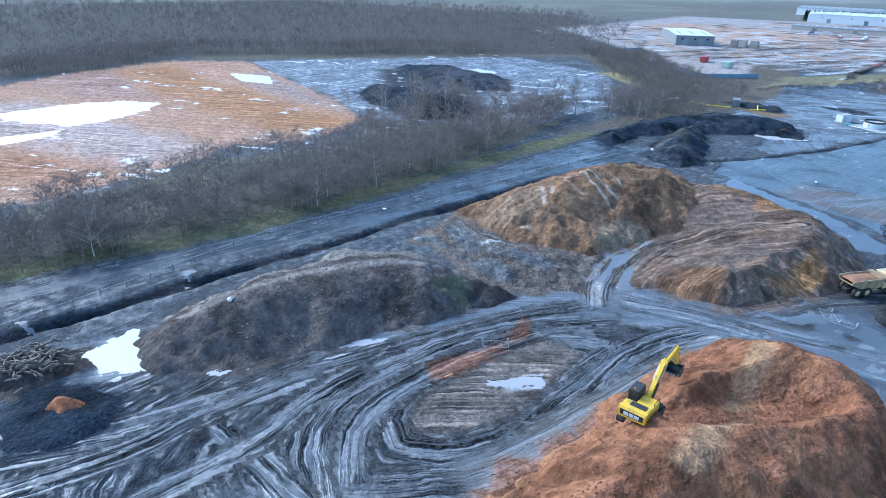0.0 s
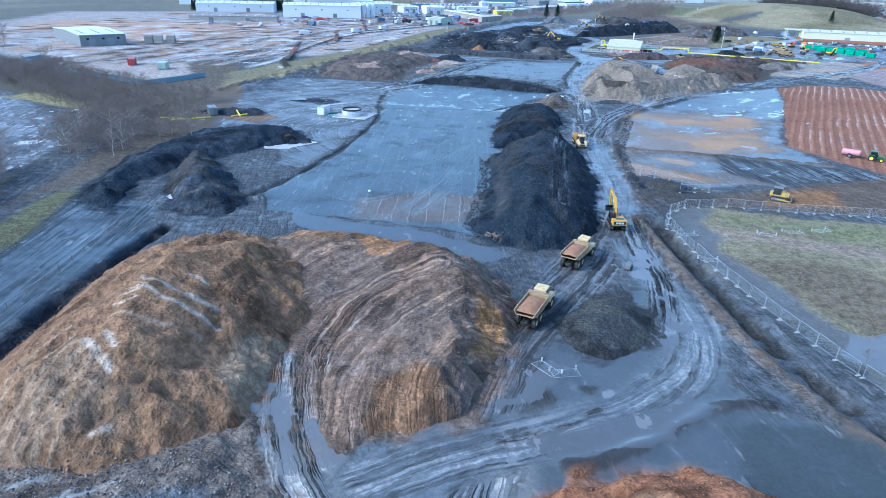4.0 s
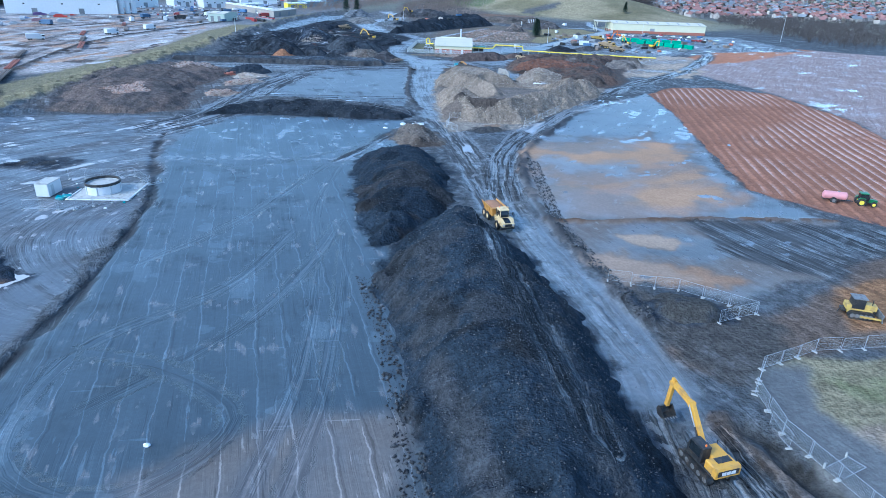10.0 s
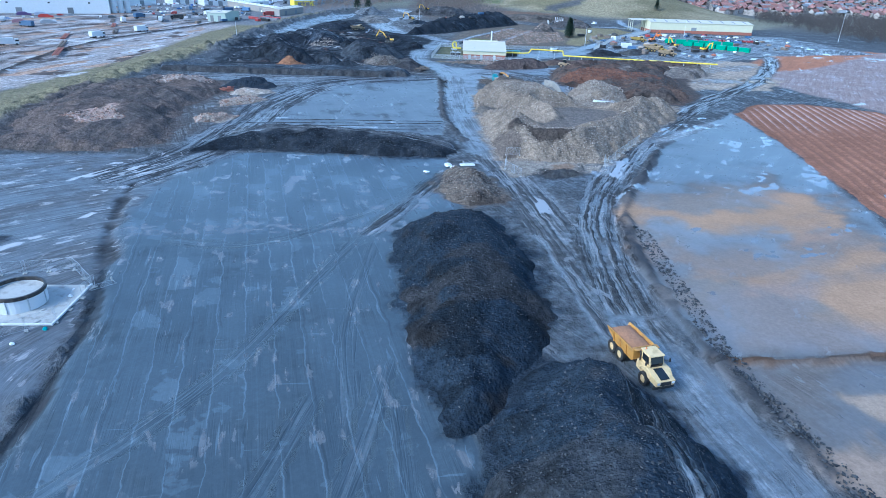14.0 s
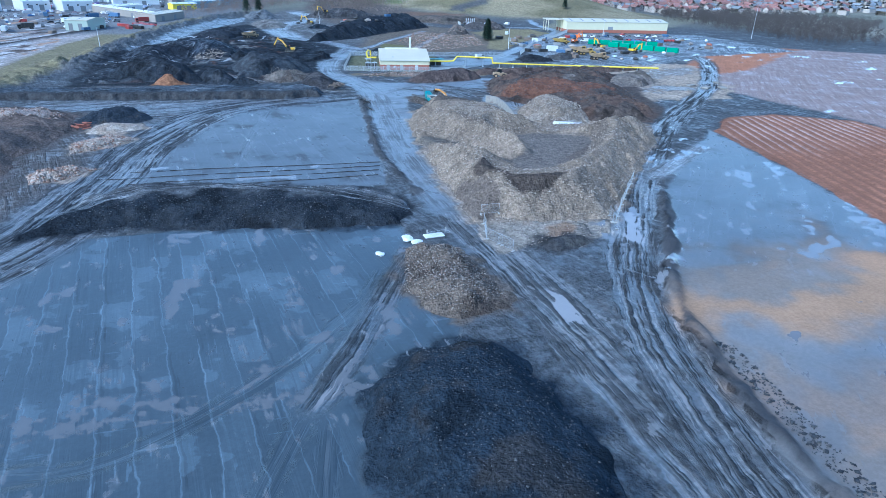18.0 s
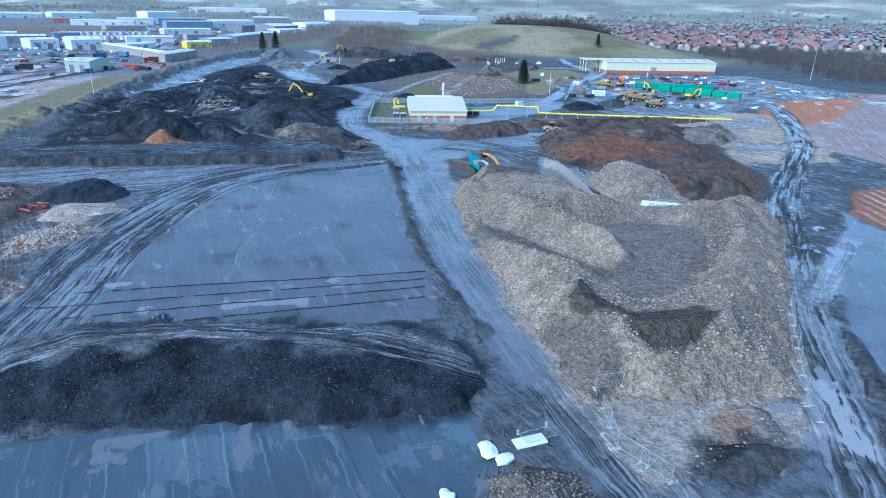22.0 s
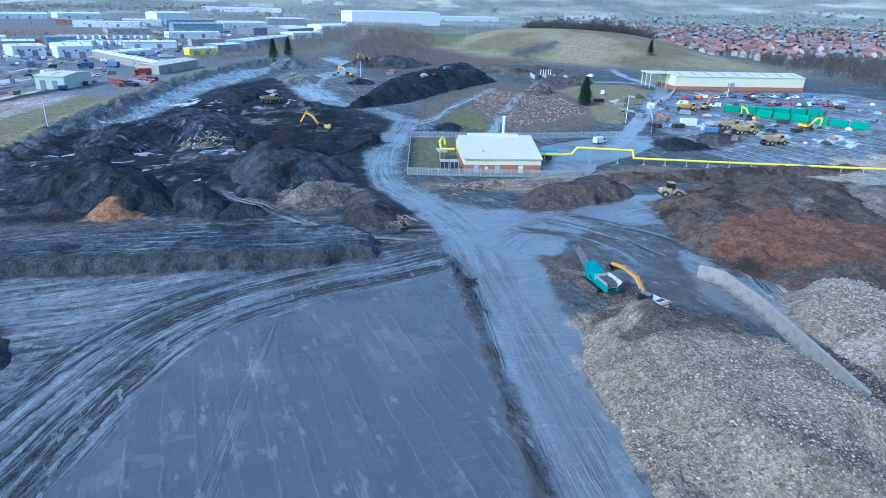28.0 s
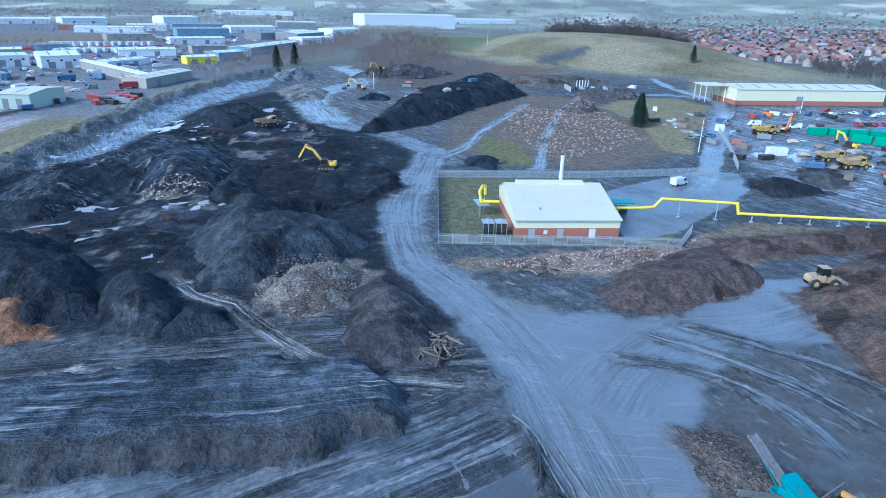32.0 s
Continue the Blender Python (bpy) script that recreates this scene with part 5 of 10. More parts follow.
heap("spoil_mound", [(-26, -59), (-31, -51), (-36, -39), (-40, -25.6), (-34, -13.5), (-24, -9), (-15.5, -6.5), (-14, -16), (-13.6, -23.4), (-13.4, -34), (-13.4, -44), (-14, -49), (-18, -57), (-21, -59)], 5.6, 0.66, (0.105, 0.085, 0.075), (0.125, 0.102, 0.088),
     "grey-brown spoil bank with a smooth sloping back", relief=0.15, lean=(0.02, 0.0), run=0.5, step=0.4, lumps=0.12, wet=-0.1,
     patches=[([(-31, -50), (-34, -40), (-35, -24), (-28, -13)], 9, (0.21, 0.18, 0.155)), ([(-24, -52), (-26, -40), (-26, -26), (-22, -16)], 2.4, (0.2, 0.172, 0.15)), ([(-17, -14), (-19, -13), (-18.5, -18)], 0, (0.13, 0.12, 0.075)), ([(-15, -12), (-13.5, -8), (-16, -7), (-18, -9)], 0, (0.04, 0.042, 0.046))])
heap("spoil_mound", [(18, -32), (15.3, -23), (13.5, -16), (11.6, -8), (10, -1), (8.6, 5), (10, 11), (16, 16), (24, 18.5), (32, 15), (38, 8), (41, -4), (41, -20), (36, -34), (28, -40)], 9.8, 0.96, (0.235, 0.106, 0.055), (0.2, 0.088, 0.046),
     "tall rust-orange clay heap with digging scars", lumps=0.55, relief=0.35, step=0.35, wet=-0.2, cut=[([(22, -12), (27, -4), (27.5, 3), (24.5, 2), (21.5, -5), (19.5, -11)], 5.6, 0.9)],
     patches=[([(18.5, 5), (21, 0), (25, -8), (29, -18)], 2.6, (0.28, 0.165, 0.09)), ([(14, -18), (16, -26), (20, -34)], 4, (0.27, 0.135, 0.07)), ([(23, -9), (26, -1), (25, 2), (21.5, -5)], 0, (0.175, 0.078, 0.042))])
heap("sand_mound", [(-14, -68.6), (-16.2, -67.6), (-16.3, -65.6), (-14.3, -64), (-11.8, -63.8), (-11.4, -66.6)], 2.6, 0.9, (0.30, 0.13, 0.06), (0.24, 0.1, 0.05), "small orange sand heap on mud", step=0.3, lumps=0.2)
heap("spoil_mound", [(-28, -75), (-28.5, -68), (-26, -64.5), (-22, -63.6), (-18.6, -70), (-20, -75)], 1.5, 0.5, (0.085, 0.066, 0.055), (0.05, 0.045, 0.042), "dark heap of broken timber and rubble", lumps=1.2, step=0.35)
heap("coal_mound", [(-13, -72), (-18.5, -69.5), (-17.5, -63.5), (-13.4, -59.4), (-8, -61), (-6.6, -66.4), (-8.5, -71.5)], 0.5, 0.3, COAL, COAL2, "low black heap beside a puddle")
heap("coal_mound", [(-11.2, 126), (-7.8, 105), (-7.2, 91), (-7.3, 80), (-5.4, 74), (-1, 70.6), (3.2, 69.4), (9.4, 71.7), (14, 78.6), (15.4, 84), (16.6, 96), (16.2, 113), (14, 130), (11.5, 143), (7.5, 149), (0.5, 151), (-7.3, 140)], 7.6, 0.78, COAL, (0.036, 0.039, 0.044),
     "long black heap of coal shale with scattered stones", rut=0.1, wet=0.22, tracks=[([(8, 142), (7, 118), (8, 100), (8.5, 84)], 5.0)], patches=[([(8, 142), (7, 118), (8, 100), (8.5, 84)], 5, (0.042, 0.05, 0.06)), ([(-5, 100), (-3, 90), (-2, 80)], 3, (0.045, 0.048, 0.054))], lumps=0.5, run=0.7, grain=1.0)
heap("coal_mound", [(-15.2, 190), (-7.4, 198), (3.4, 197), (6.5, 182), (5, 162), (0.4, 152), (-6.1, 142.5), (-10.5, 139.8), (-13.1, 149), (-14.8, 168)], 4.0, 0.6, COAL, (0.034, 0.034, 0.036), "black shale heap beside the haul road", wet=0.22, lumps=0.5, run=0.6, grain=1.0)
heap("coal_mound", [(-92, 72), (-99, 96), (-99, 124), (-88, 138), (-72, 141), (-62, 129), (-71, 123), (-77, 112), (-83, 102), (-85, 84), (-77.4, 66)], 3.4, 0.5, COAL, COAL2, "curved black bank with a brown end", wet=0.4, patches=[([(-72, 128), (-66, 132), (-64, 128)], 0, (0.2, 0.11, 0.06))])
heap("coal_mound", [(-82, 89), (-87, 106), (-83, 110), (-70, 97), (-55, 78), (-57, 70), (-67, 69), (-75, 79)], 4.2, 0.6, COAL2, (0.055, 0.052, 0.05), "black conical heap by the wet ground", wet=0.4)
heap("coal_mound", [(-116, 158), (-108, 166), (-96, 166), (-92, 158), (-104, 154)], 1.2, 0.3, COAL2, (0.05, 0.05, 0.05), "low black heap on the grey flats")
heap("coal_mound", [(-96, 186), (-86, 192), (-78, 190), (-82, 184)], 1.0, 0.3, COAL2, (0.05, 0.05, 0.05), "low black heap on the grey flats")
heap("coal_mound", [(11, 46), (15, 54.5), (20.4, 56.6), (23.8, 52), (23.4, 44.5), (19.6, 38.8), (14.7, 37.2), (11.8, 40.7)], 1.3, 0.4, (0.05, 0.05, 0.05), (0.07, 0.068, 0.06), "low round heap of black shale in wet mud", lumps=0.3)
heap("coal_mound", [(26, 116), (30, 112), (37, 112), (38, 118), (31, 121)], 1.6, 0.5, COAL2, (0.06, 0.056, 0.05), "small dark heap behind mesh fencing")
heap("rubble_mound", [(-2.6, 225.4), (1.4, 226.8), (5.9, 224.4), (7.4, 216.3), (8, 207.8), (6.6, 204), (-0.4, 202.8), (-4, 206.6), (-5.8, 212)], 2.8, 0.6, (0.13, 0.105, 0.085), (0.075, 0.06, 0.05), "small heap of broken brick and stone", material=RUBBLE, step=0.35, grain=2)
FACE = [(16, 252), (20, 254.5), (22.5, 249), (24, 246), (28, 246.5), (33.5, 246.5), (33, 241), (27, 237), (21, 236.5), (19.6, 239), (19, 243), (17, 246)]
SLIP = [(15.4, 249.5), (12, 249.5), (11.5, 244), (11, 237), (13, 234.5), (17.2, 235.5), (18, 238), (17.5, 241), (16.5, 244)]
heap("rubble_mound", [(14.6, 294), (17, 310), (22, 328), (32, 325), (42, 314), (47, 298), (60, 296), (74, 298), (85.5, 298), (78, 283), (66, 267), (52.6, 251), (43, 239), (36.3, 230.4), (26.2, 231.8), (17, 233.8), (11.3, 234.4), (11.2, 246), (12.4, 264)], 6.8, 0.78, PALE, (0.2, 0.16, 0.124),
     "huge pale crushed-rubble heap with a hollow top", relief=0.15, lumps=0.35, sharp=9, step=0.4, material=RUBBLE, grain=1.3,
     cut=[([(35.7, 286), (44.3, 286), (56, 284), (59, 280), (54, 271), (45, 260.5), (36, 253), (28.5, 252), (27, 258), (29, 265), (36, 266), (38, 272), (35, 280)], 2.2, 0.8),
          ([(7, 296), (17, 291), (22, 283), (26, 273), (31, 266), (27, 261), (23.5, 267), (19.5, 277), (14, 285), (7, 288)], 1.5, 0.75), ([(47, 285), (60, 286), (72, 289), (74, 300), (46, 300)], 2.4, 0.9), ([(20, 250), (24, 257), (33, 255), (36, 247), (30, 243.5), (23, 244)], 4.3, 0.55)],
     # brown-grey patches; the lane between the ridges has its shade put into the colour
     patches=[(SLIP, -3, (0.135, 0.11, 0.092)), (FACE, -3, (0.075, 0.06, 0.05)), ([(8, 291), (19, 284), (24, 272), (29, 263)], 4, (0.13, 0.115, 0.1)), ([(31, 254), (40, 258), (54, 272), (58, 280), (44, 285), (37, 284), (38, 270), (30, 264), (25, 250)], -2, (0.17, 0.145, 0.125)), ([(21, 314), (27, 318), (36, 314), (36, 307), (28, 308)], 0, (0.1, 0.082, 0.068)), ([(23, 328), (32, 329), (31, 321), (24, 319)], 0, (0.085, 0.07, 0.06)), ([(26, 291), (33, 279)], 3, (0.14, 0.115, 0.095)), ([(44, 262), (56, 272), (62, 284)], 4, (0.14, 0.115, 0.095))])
heap("rubble_mound", [(53, 322), (60, 330), (72, 330), (77, 319), (70, 303), (57, 297), (54, 304)], 4.2, 0.6, (0.31, 0.265, 0.215), PALE2, "pale rubble heap behind the concrete wall", material=RUBBLE, grain=1.6)
heap("soil_bund", [(-64, 240), (-56, 259), (-45, 264.5), (-30, 262.5), (-15.7, 258.5), (-2.8, 255), (2.4, 246), (-1, 235.5), (-12.9, 236), (-29.6, 239.8), (-46.1, 243.6)], 2.8, 0.5, (0.018, 0.022, 0.028), (0.026, 0.03, 0.036), "long black bund with a curved track on top", relief=0.2, crown=(-32, 40), patches=[([(-66, 250), (-46, 252.5), (-30, 251.5), (-14, 248), (3, 242), (6, 262), (-30, 270), (-64, 268)], 0, (0.1, 0.105, 0.112))], tracks=[([(-60, 248), (-46, 256), (-30, 255), (-14, 251), (1, 244)], 7)], lumps=0.25)
heap("rubble_mound", [(-109, 243), (-117, 279), (-118, 318), (-96.5, 346), (-75, 338), (-70, 315), (-76, 290), (-72, 266), (-70, 248), (-82, 241.5), (-100, 241)], 3.4, 0.35, (0.095, 0.08, 0.073), (0.13, 0.1, 0.085), "wide heap of brown soil and broken brick", material=RUBBLE, lumps=0.9, patches=[([(-100, 262), (-90, 256), (-84, 264), (-92, 276)], 0, (0.44, 0.31, 0.25)), ([(-90, 316), (-78, 322), (-78, 330), (-90, 330)], 0, (0.42, 0.35, 0.3))])
for pts, txt in (([(-66, 292), (-58, 296), (-54, 304), (-60, 308), (-68, 302)], "spread of pale broken brick on dark mud"), ([(-68, 270), (-62, 272), (-58, 279), (-64, 282), (-70, 277)], "spread of pale broken brick on dark mud"), ([(-73, 328), (-67, 338), (-58, 336), (-54, 328), (-56, 322), (-64, 321.5), (-70, 322)], "black heap with rusty scrap at its foot"), ([(-67, 311), (-66, 320), (-60, 321), (-55, 320.5), (-54, 314), (-60, 310)], "spread of pale broken brick on dark mud")):
    heap("rubble_mound", pts, 1.3 if "pale" in txt else 2.6, 0.4 if "pale" in txt else 0.55, (0.34, 0.27, 0.21) if "pale" in txt else COAL2, (0.42, 0.36, 0.3) if "pale" in txt else (0.06, 0.055, 0.05), txt, material=RUBBLE, grain=2)
heap("soil_mound", [(64, 378), (96, 394), (125, 386), (108, 350), (97.6, 312), (88.6, 301), (72, 302), (66, 320), (60, 336), (54, 347)], 3.6, 0.4, (0.1, 0.068, 0.053), (0.078, 0.062, 0.053), "broad brown soil heap with a rust-red patch", patches=[([(57, 344), (67, 356), (84, 360), (100, 352), (97, 338), (80, 331), (64, 333)], 0, (0.13, 0.066, 0.044))], lumps=1.0)
heap("soil_bund", [(64, 393.5), (84, 393), (104, 392.5), (130, 395), (148, 400), (142, 404), (104, 402), (80, 402), (66, 401)], 2.3, 0.55, (0.085, 0.062, 0.053), (0.1, 0.072, 0.06), "long dark brown bund below the pipeline", lumps=0.4, relief=0.5)
heap("soil_mound", [(70, 366), (84, 374), (100, 372), (106, 362), (96, 352), (80, 354)], 4.6, 0.5, (0.15, 0.13, 0.115), (0.1, 0.082, 0.07), "grey-topped mound on the brown soil heap", lumps=0.8)
heap("rubble_mound", [(21, 317), (23, 327), (29, 329), (34, 324), (34.5, 315), (27, 311)], 4.0, 0.85, (0.15, 0.125, 0.1), (0.24, 0.195, 0.155), "dark rubble ramp under the excavator", material=RUBBLE, lumps=0.3, sharp=9, grain=1.6)
heap("spoil_mound", [(20.5, 225.4), (18.2, 222.7), (19.3, 219.8), (24.4, 219.8), (28.4, 221.6), (28.9, 224), (24.6, 225.4)], 1.1, 0.6, (0.045, 0.045, 0.047), (0.07, 0.066, 0.062), "low dark heap at the edge of the pale apron", step=0.3, lumps=0.3)
heap("rubble_mound", [(29.2, 231), (28.6, 228), (27.4, 223.8), (29.6, 224), (31.2, 229)], 0.7, 0.5, (0.13, 0.12, 0.11), (0.22, 0.2, 0.18), "short spur of grey rubble beside the apron", material=RUBBLE, step=0.3, grain=2)
heap("coal_mound", [(101, 440), (106, 445), (113, 445.5), (117, 437), (117.5, 430), (107, 428.4), (100, 429.6)], 2.6, 0.55, (0.02, 0.022, 0.026), (0.034, 0.036, 0.04), "low black heap behind the yellow pipeline")
heap("spoil_mound", [(118, 440), (122, 450), (132, 457), (139, 452), (134, 442), (126, 434), (119, 432)], 2.2, 0.35, (0.085, 0.083, 0.08), (0.06, 0.06, 0.062), "low grey spoil mound in the works yard")
heap("spoil_mound", [(107, 361), (114, 376), (127, 384), (137, 379), (133, 364), (121, 358)], 3.4, 0.5, (0.2, 0.17, 0.145), (0.15, 0.13, 0.115), "grey spoil mound on the pale pad", lumps=0.8)
heap("soil_mound", [(33, 384), (38.6, 390), (53, 397), (63, 398.6), (63, 386), (60, 381), (47, 376.6), (36, 376), (31.6, 379)], 3.6, 0.6, (0.082, 0.062, 0.055), (0.07, 0.055, 0.05), "smooth dark brown soil heap beside the wet road", lumps=0.15, relief=0.2)
heap("soil_mound", [(28, 334), (24, 342), (25, 350), (30, 348), (33, 340), (36, 326), (44, 322), (42, 314), (33, 316)], 1.4, 0.35, (0.09, 0.075, 0.065), (0.12, 0.1, 0.085), "low heap of dark screened soil by the screener", material=RUBBLE)
for pts, h, c, txt, sl in (
    ([(-31.6, 393), (-37, 410), (-34, 436), (-22.7, 440), (-12, 424), (-2, 412), (-9, 401), (-20.5, 394)], 5.0, (0.054, 0.054, 0.055), "tall grey shale mound on dark ground", 0.5),
    ([(-75, 417), (-61, 421), (-48, 404), (-44, 388), (-52, 385), (-63, 388), (-80, 400)], 5.0, (0.045, 0.044, 0.045), "dark shale mound on black ground", 0.5),
    ([(-43.2, 382), (-47, 396), (-42.7, 403), (-36, 397), (-31.6, 386), (-34, 380)], 3.4, (0.045, 0.045, 0.047), "dark shale mound on black ground", 0.6),
    ([(-35.6, 381), (-33, 389), (-26, 386.5), (-24.8, 380.5), (-33, 378)], 2.4, (0.038, 0.038, 0.04), "small black mound of shale", 0.6),
    ([(-38, 442), (-34, 468), (-21.7, 478), (-12, 464), (-6, 476), (9, 468), (9, 450), (2, 441), (-12.8, 430), (-19.8, 424)], 4.5, (0.03, 0.029, 0.03), "black mound being dug out", 0.5),
    ([(-88, 463), (-74, 485), (-60, 512), (-40, 500), (-32, 480), (-35, 444), (-58, 450), (-66, 430), (-76, 432)], 4.0, (0.042, 0.042, 0.045), "broad black shale mound with ice", 0.3),
    ([(-106, 372), (-98, 374), (-84, 369), (-60, 369), (-31.6, 372), (-9, 369.6), (-3, 361), (-5.3, 354), (-13.8, 351.6), (-31, 352.6), (-52, 354), (-82, 357.5), (-104, 360)], 2.0, (0.085, 0.086, 0.088), "dark terrace bank with track marks", 0.5),
    ([(-11, 375), (-5.5, 394), (0, 396), (2, 386), (4, 376), (2, 367.5), (-5, 368)], 2.4, (0.075, 0.062, 0.055), "brown spoil mound by the bend", 0.4),
    ([(3, 523), (28, 598), (84, 674), (102, 664), (97, 614), (63, 577), (33, 537), (9, 520)], 7.0, (0.032, 0.034, 0.037), "long smooth black shale ridge", 0.45),
    ([(100, 556), (112, 560), (116, 572), (106, 578), (98, 568)], 4.5, (0.15, 0.115, 0.09), "brown conical soil heap on wet ground", 0.7),
    ([(118, 600), (150, 596), (160, 612), (130, 622)], 3.0, (0.14, 0.11, 0.09), "far low brown soil heap", 0.5),
    ([(-60, 540), (-40, 530), (-26, 556), (-40, 590), (-58, 570)], 3.0, (0.045, 0.045, 0.048), "low black shale mound", 0.3),
    ([(10, 700), (60, 690), (80, 720), (40, 740)], 6.0, (0.1, 0.085, 0.075), "far brown spoil heap", 0.4),
    ([(-30, 680), (-4, 690), (-14, 720), (-36, 710)], 4.0, (0.17, 0.16, 0.15), "far grey spoil heap", 0.4),
):
    bank, pit = "terrace" in txt, [([(-25, 442), (-6, 434), (3, 450), (2, 482), (-22, 482), (-27, 460)], 0.5, 0.5)] if "dug out" in txt else None
    heap("spoil_mound", pts, h * 1.35 if h < 6 and not bank else h, sl * (2.4 if bank else 1.45), tuple(v * k for v, k in zip(c, (0.55, 0.64, 0.76))), (0.024, 0.028, 0.034) if "black" in txt else tuple(v * k for v, k in zip(c, (0.9, 1.0, 1.12))), txt, lumps=0.25 if bank else 0.8, step=0.5 if h < 6.5 else 1.0, rut=0.6 if bank else (0.3 if "ice" in txt else 0.12), wet=0.5 if "ice" in txt else 0.4, relief=0.0 if bank else 1.0, cut=pit, patches=[([(-102, 361), (-82, 359), (-58, 356), (-31, 354), (-14, 353), (-5, 355)], 5, (0.05, 0.05, 0.052), 0.1)] if bank else (), sharp=12 if bank else 5,
         lat=(lambda x, y: y + 0.04 * x + 2 * rough(x, y, 16, 50, 2)) if bank else None)
heap("rubble_mound", [(-23, 391), (-19, 400.6), (-9, 404), (-3.4, 398), (-9.6, 385.4), (-16.7, 382.6)], 2.4, 0.45, (0.2, 0.175, 0.15), (0.11, 0.09, 0.075), "heap of broken grey rubble", material=RUBBLE, grain=2)
heap("sand_mound", [(-61, 392), (-57, 396), (-51, 391), (-50, 382), (-55, 380), (-60, 382)], 3.6, 0.65, (0.3, 0.15, 0.07), (0.22, 0.11, 0.06), "orange sand heap against dark spoil", step=0.35)
heap("rubble_mound", [(-52, 446), (-44, 444), (-38, 450), (-44, 456), (-52, 452)], 1.2, 0.4, (0.22, 0.2, 0.18), (0.12, 0.11, 0.1), "pale rubble strewn over black ground", material=RUBBLE, grain=2)
heap("rubble_mound", [(18, 399), (36, 391), (52, 398), (62, 400), (64, 406), (56, 400), (36, 401)], 0.8, 0.3, (0.22, 0.18, 0.15), (0.14, 0.11, 0.09), "strip of brick rubble along the fence", material=RUBBLE, grain=2)
heap("rubble_mound", [(-47, 367), (-40, 368), (-38, 372), (-44, 374)], 0.8, 0.4, (0.36, 0.33, 0.3), (0.2, 0.18, 0.16), "small pale rubble spread on the terrace", material=RUBBLE, grain=2)
heap("coal_mound", [(-196, 40), (-170, 56), (-140, 62), (-126, 46), (-132, 30), (-160, 26), (-185, 28)], 4.0, 0.4, COAL2, (0.05, 0.048, 0.05), "black spoil bank beside the red field", step=0.8)
heap("coal_mound", [(-245, 70), (-230, 96), (-190, 104), (-165, 88), (-180, 66), (-215, 60)], 4.0, 0.3, (0.07, 0.07, 0.075), COAL2, "broad dark spoil bank beyond the field", step=0.8)
heap("spoil_mound", [(8, 604), (14, 616), (26, 612), (22, 600)], 2.5, 0.6, COAL, COAL2, "small black mound by the wet road")
heap("spoil_mound", [(-22, 600), (-30, 640), (-14, 660), (-4, 636), (-8, 606)], 3.0, 0.35, (0.2, 0.19, 0.175), (0.13, 0.125, 0.12), "pale grey spoil bank by the wet ground", step=0.8)
heap("spoil_mound", [(40, 640), (90, 690), (150, 690), (170, 660), (120, 640), (90, 676)], 5.0, 0.35, (0.12, 0.1, 0.085), (0.085, 0.075, 0.065), "long brown spoil bank at the hill's foot", step=1.0)
heap("spoil_mound", [(38, 462), (30, 470), (34, 480), (42, 476)], 1.6, 0.5, COAL, COAL2, "small black mound behind the compound")

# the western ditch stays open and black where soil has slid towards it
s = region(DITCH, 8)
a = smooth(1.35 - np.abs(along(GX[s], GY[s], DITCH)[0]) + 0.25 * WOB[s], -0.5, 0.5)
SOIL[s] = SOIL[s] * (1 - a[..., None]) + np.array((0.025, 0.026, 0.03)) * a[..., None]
WET[s] = WET[s] * (1 - a) + 0.15 * a
RUT[s] *= 1 - a
RUT2[s] *= 1 - a
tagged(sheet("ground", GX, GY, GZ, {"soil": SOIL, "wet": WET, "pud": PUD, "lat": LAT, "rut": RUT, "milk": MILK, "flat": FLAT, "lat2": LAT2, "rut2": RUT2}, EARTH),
       "wet dark mud with wheel tracks, puddles and fields", "ground", kind="structure")


# ---- building kit ----
def thing(name, label, category, m=None, group=""):
    ob = new(name)
    ob.empty_display_size = 0.3
    if m is not None:
        ob.matrix_basis = m
    return tagged(ob, label, category, group)


def part(name, bm, material, parent=None, label="", smooth_faces=False):
    """A bmesh as one mesh object under a thing or a part."""
    me = bpy.data.meshes.new(name)
    bmesh.ops.recalc_face_normals(bm, faces=bm.faces)
    bm.to_mesh(me)
    bm.free()
    me.materials.append(material if not isinstance(material, str) else M[material])
    if smooth_faces:
        me.polygons.foreach_set("use_smooth", np.ones(len(me.polygons), bool))
    ob = new(name, me)
    if parent:
        ob.parent = parent
    if label:
        ob["label"] = label
    return ob


def again(ob, parent, m):
    """One more part on the same mesh."""
    o = new(ob.name.split(".")[0], ob.data)
    o.parent = parent
    o.matrix_basis = m
    for c in ob.children:
        again(c, o, c.matrix_basis.copy())
    return o


def box(bm, c, s, rot=0.0, bev=0.0, top=(1, 1), shift=(0, 0)):
    """A box by centre and size; top: how far its upper face is drawn in; shift: how far it is moved."""
    r = bmesh.ops.create_cube(bm, size=1.0)
    vs = r["verts"]
    for v in vs:
        up = v.co.z > 0
        x, y = v.co.x * s[0] * (top[0] if up else 1) + (shift[0] if up else 0), v.co.y * s[1] * (top[1] if up else 1) + (shift[1] if up else 0)
        v.co = Vector((x, y, v.co.z * s[2]))
    if rot:
        bmesh.ops.rotate(bm, verts=vs, cent=(0, 0, 0), matrix=Matrix.Rotation(rot, 3, "Z"))
    bmesh.ops.translate(bm, verts=vs, vec=c)
    if bev:
        es = list({e for v in vs for e in v.link_edges})
        bmesh.ops.bevel(bm, geom=es, offset=bev, segments=1, affect="EDGES")
    return bm


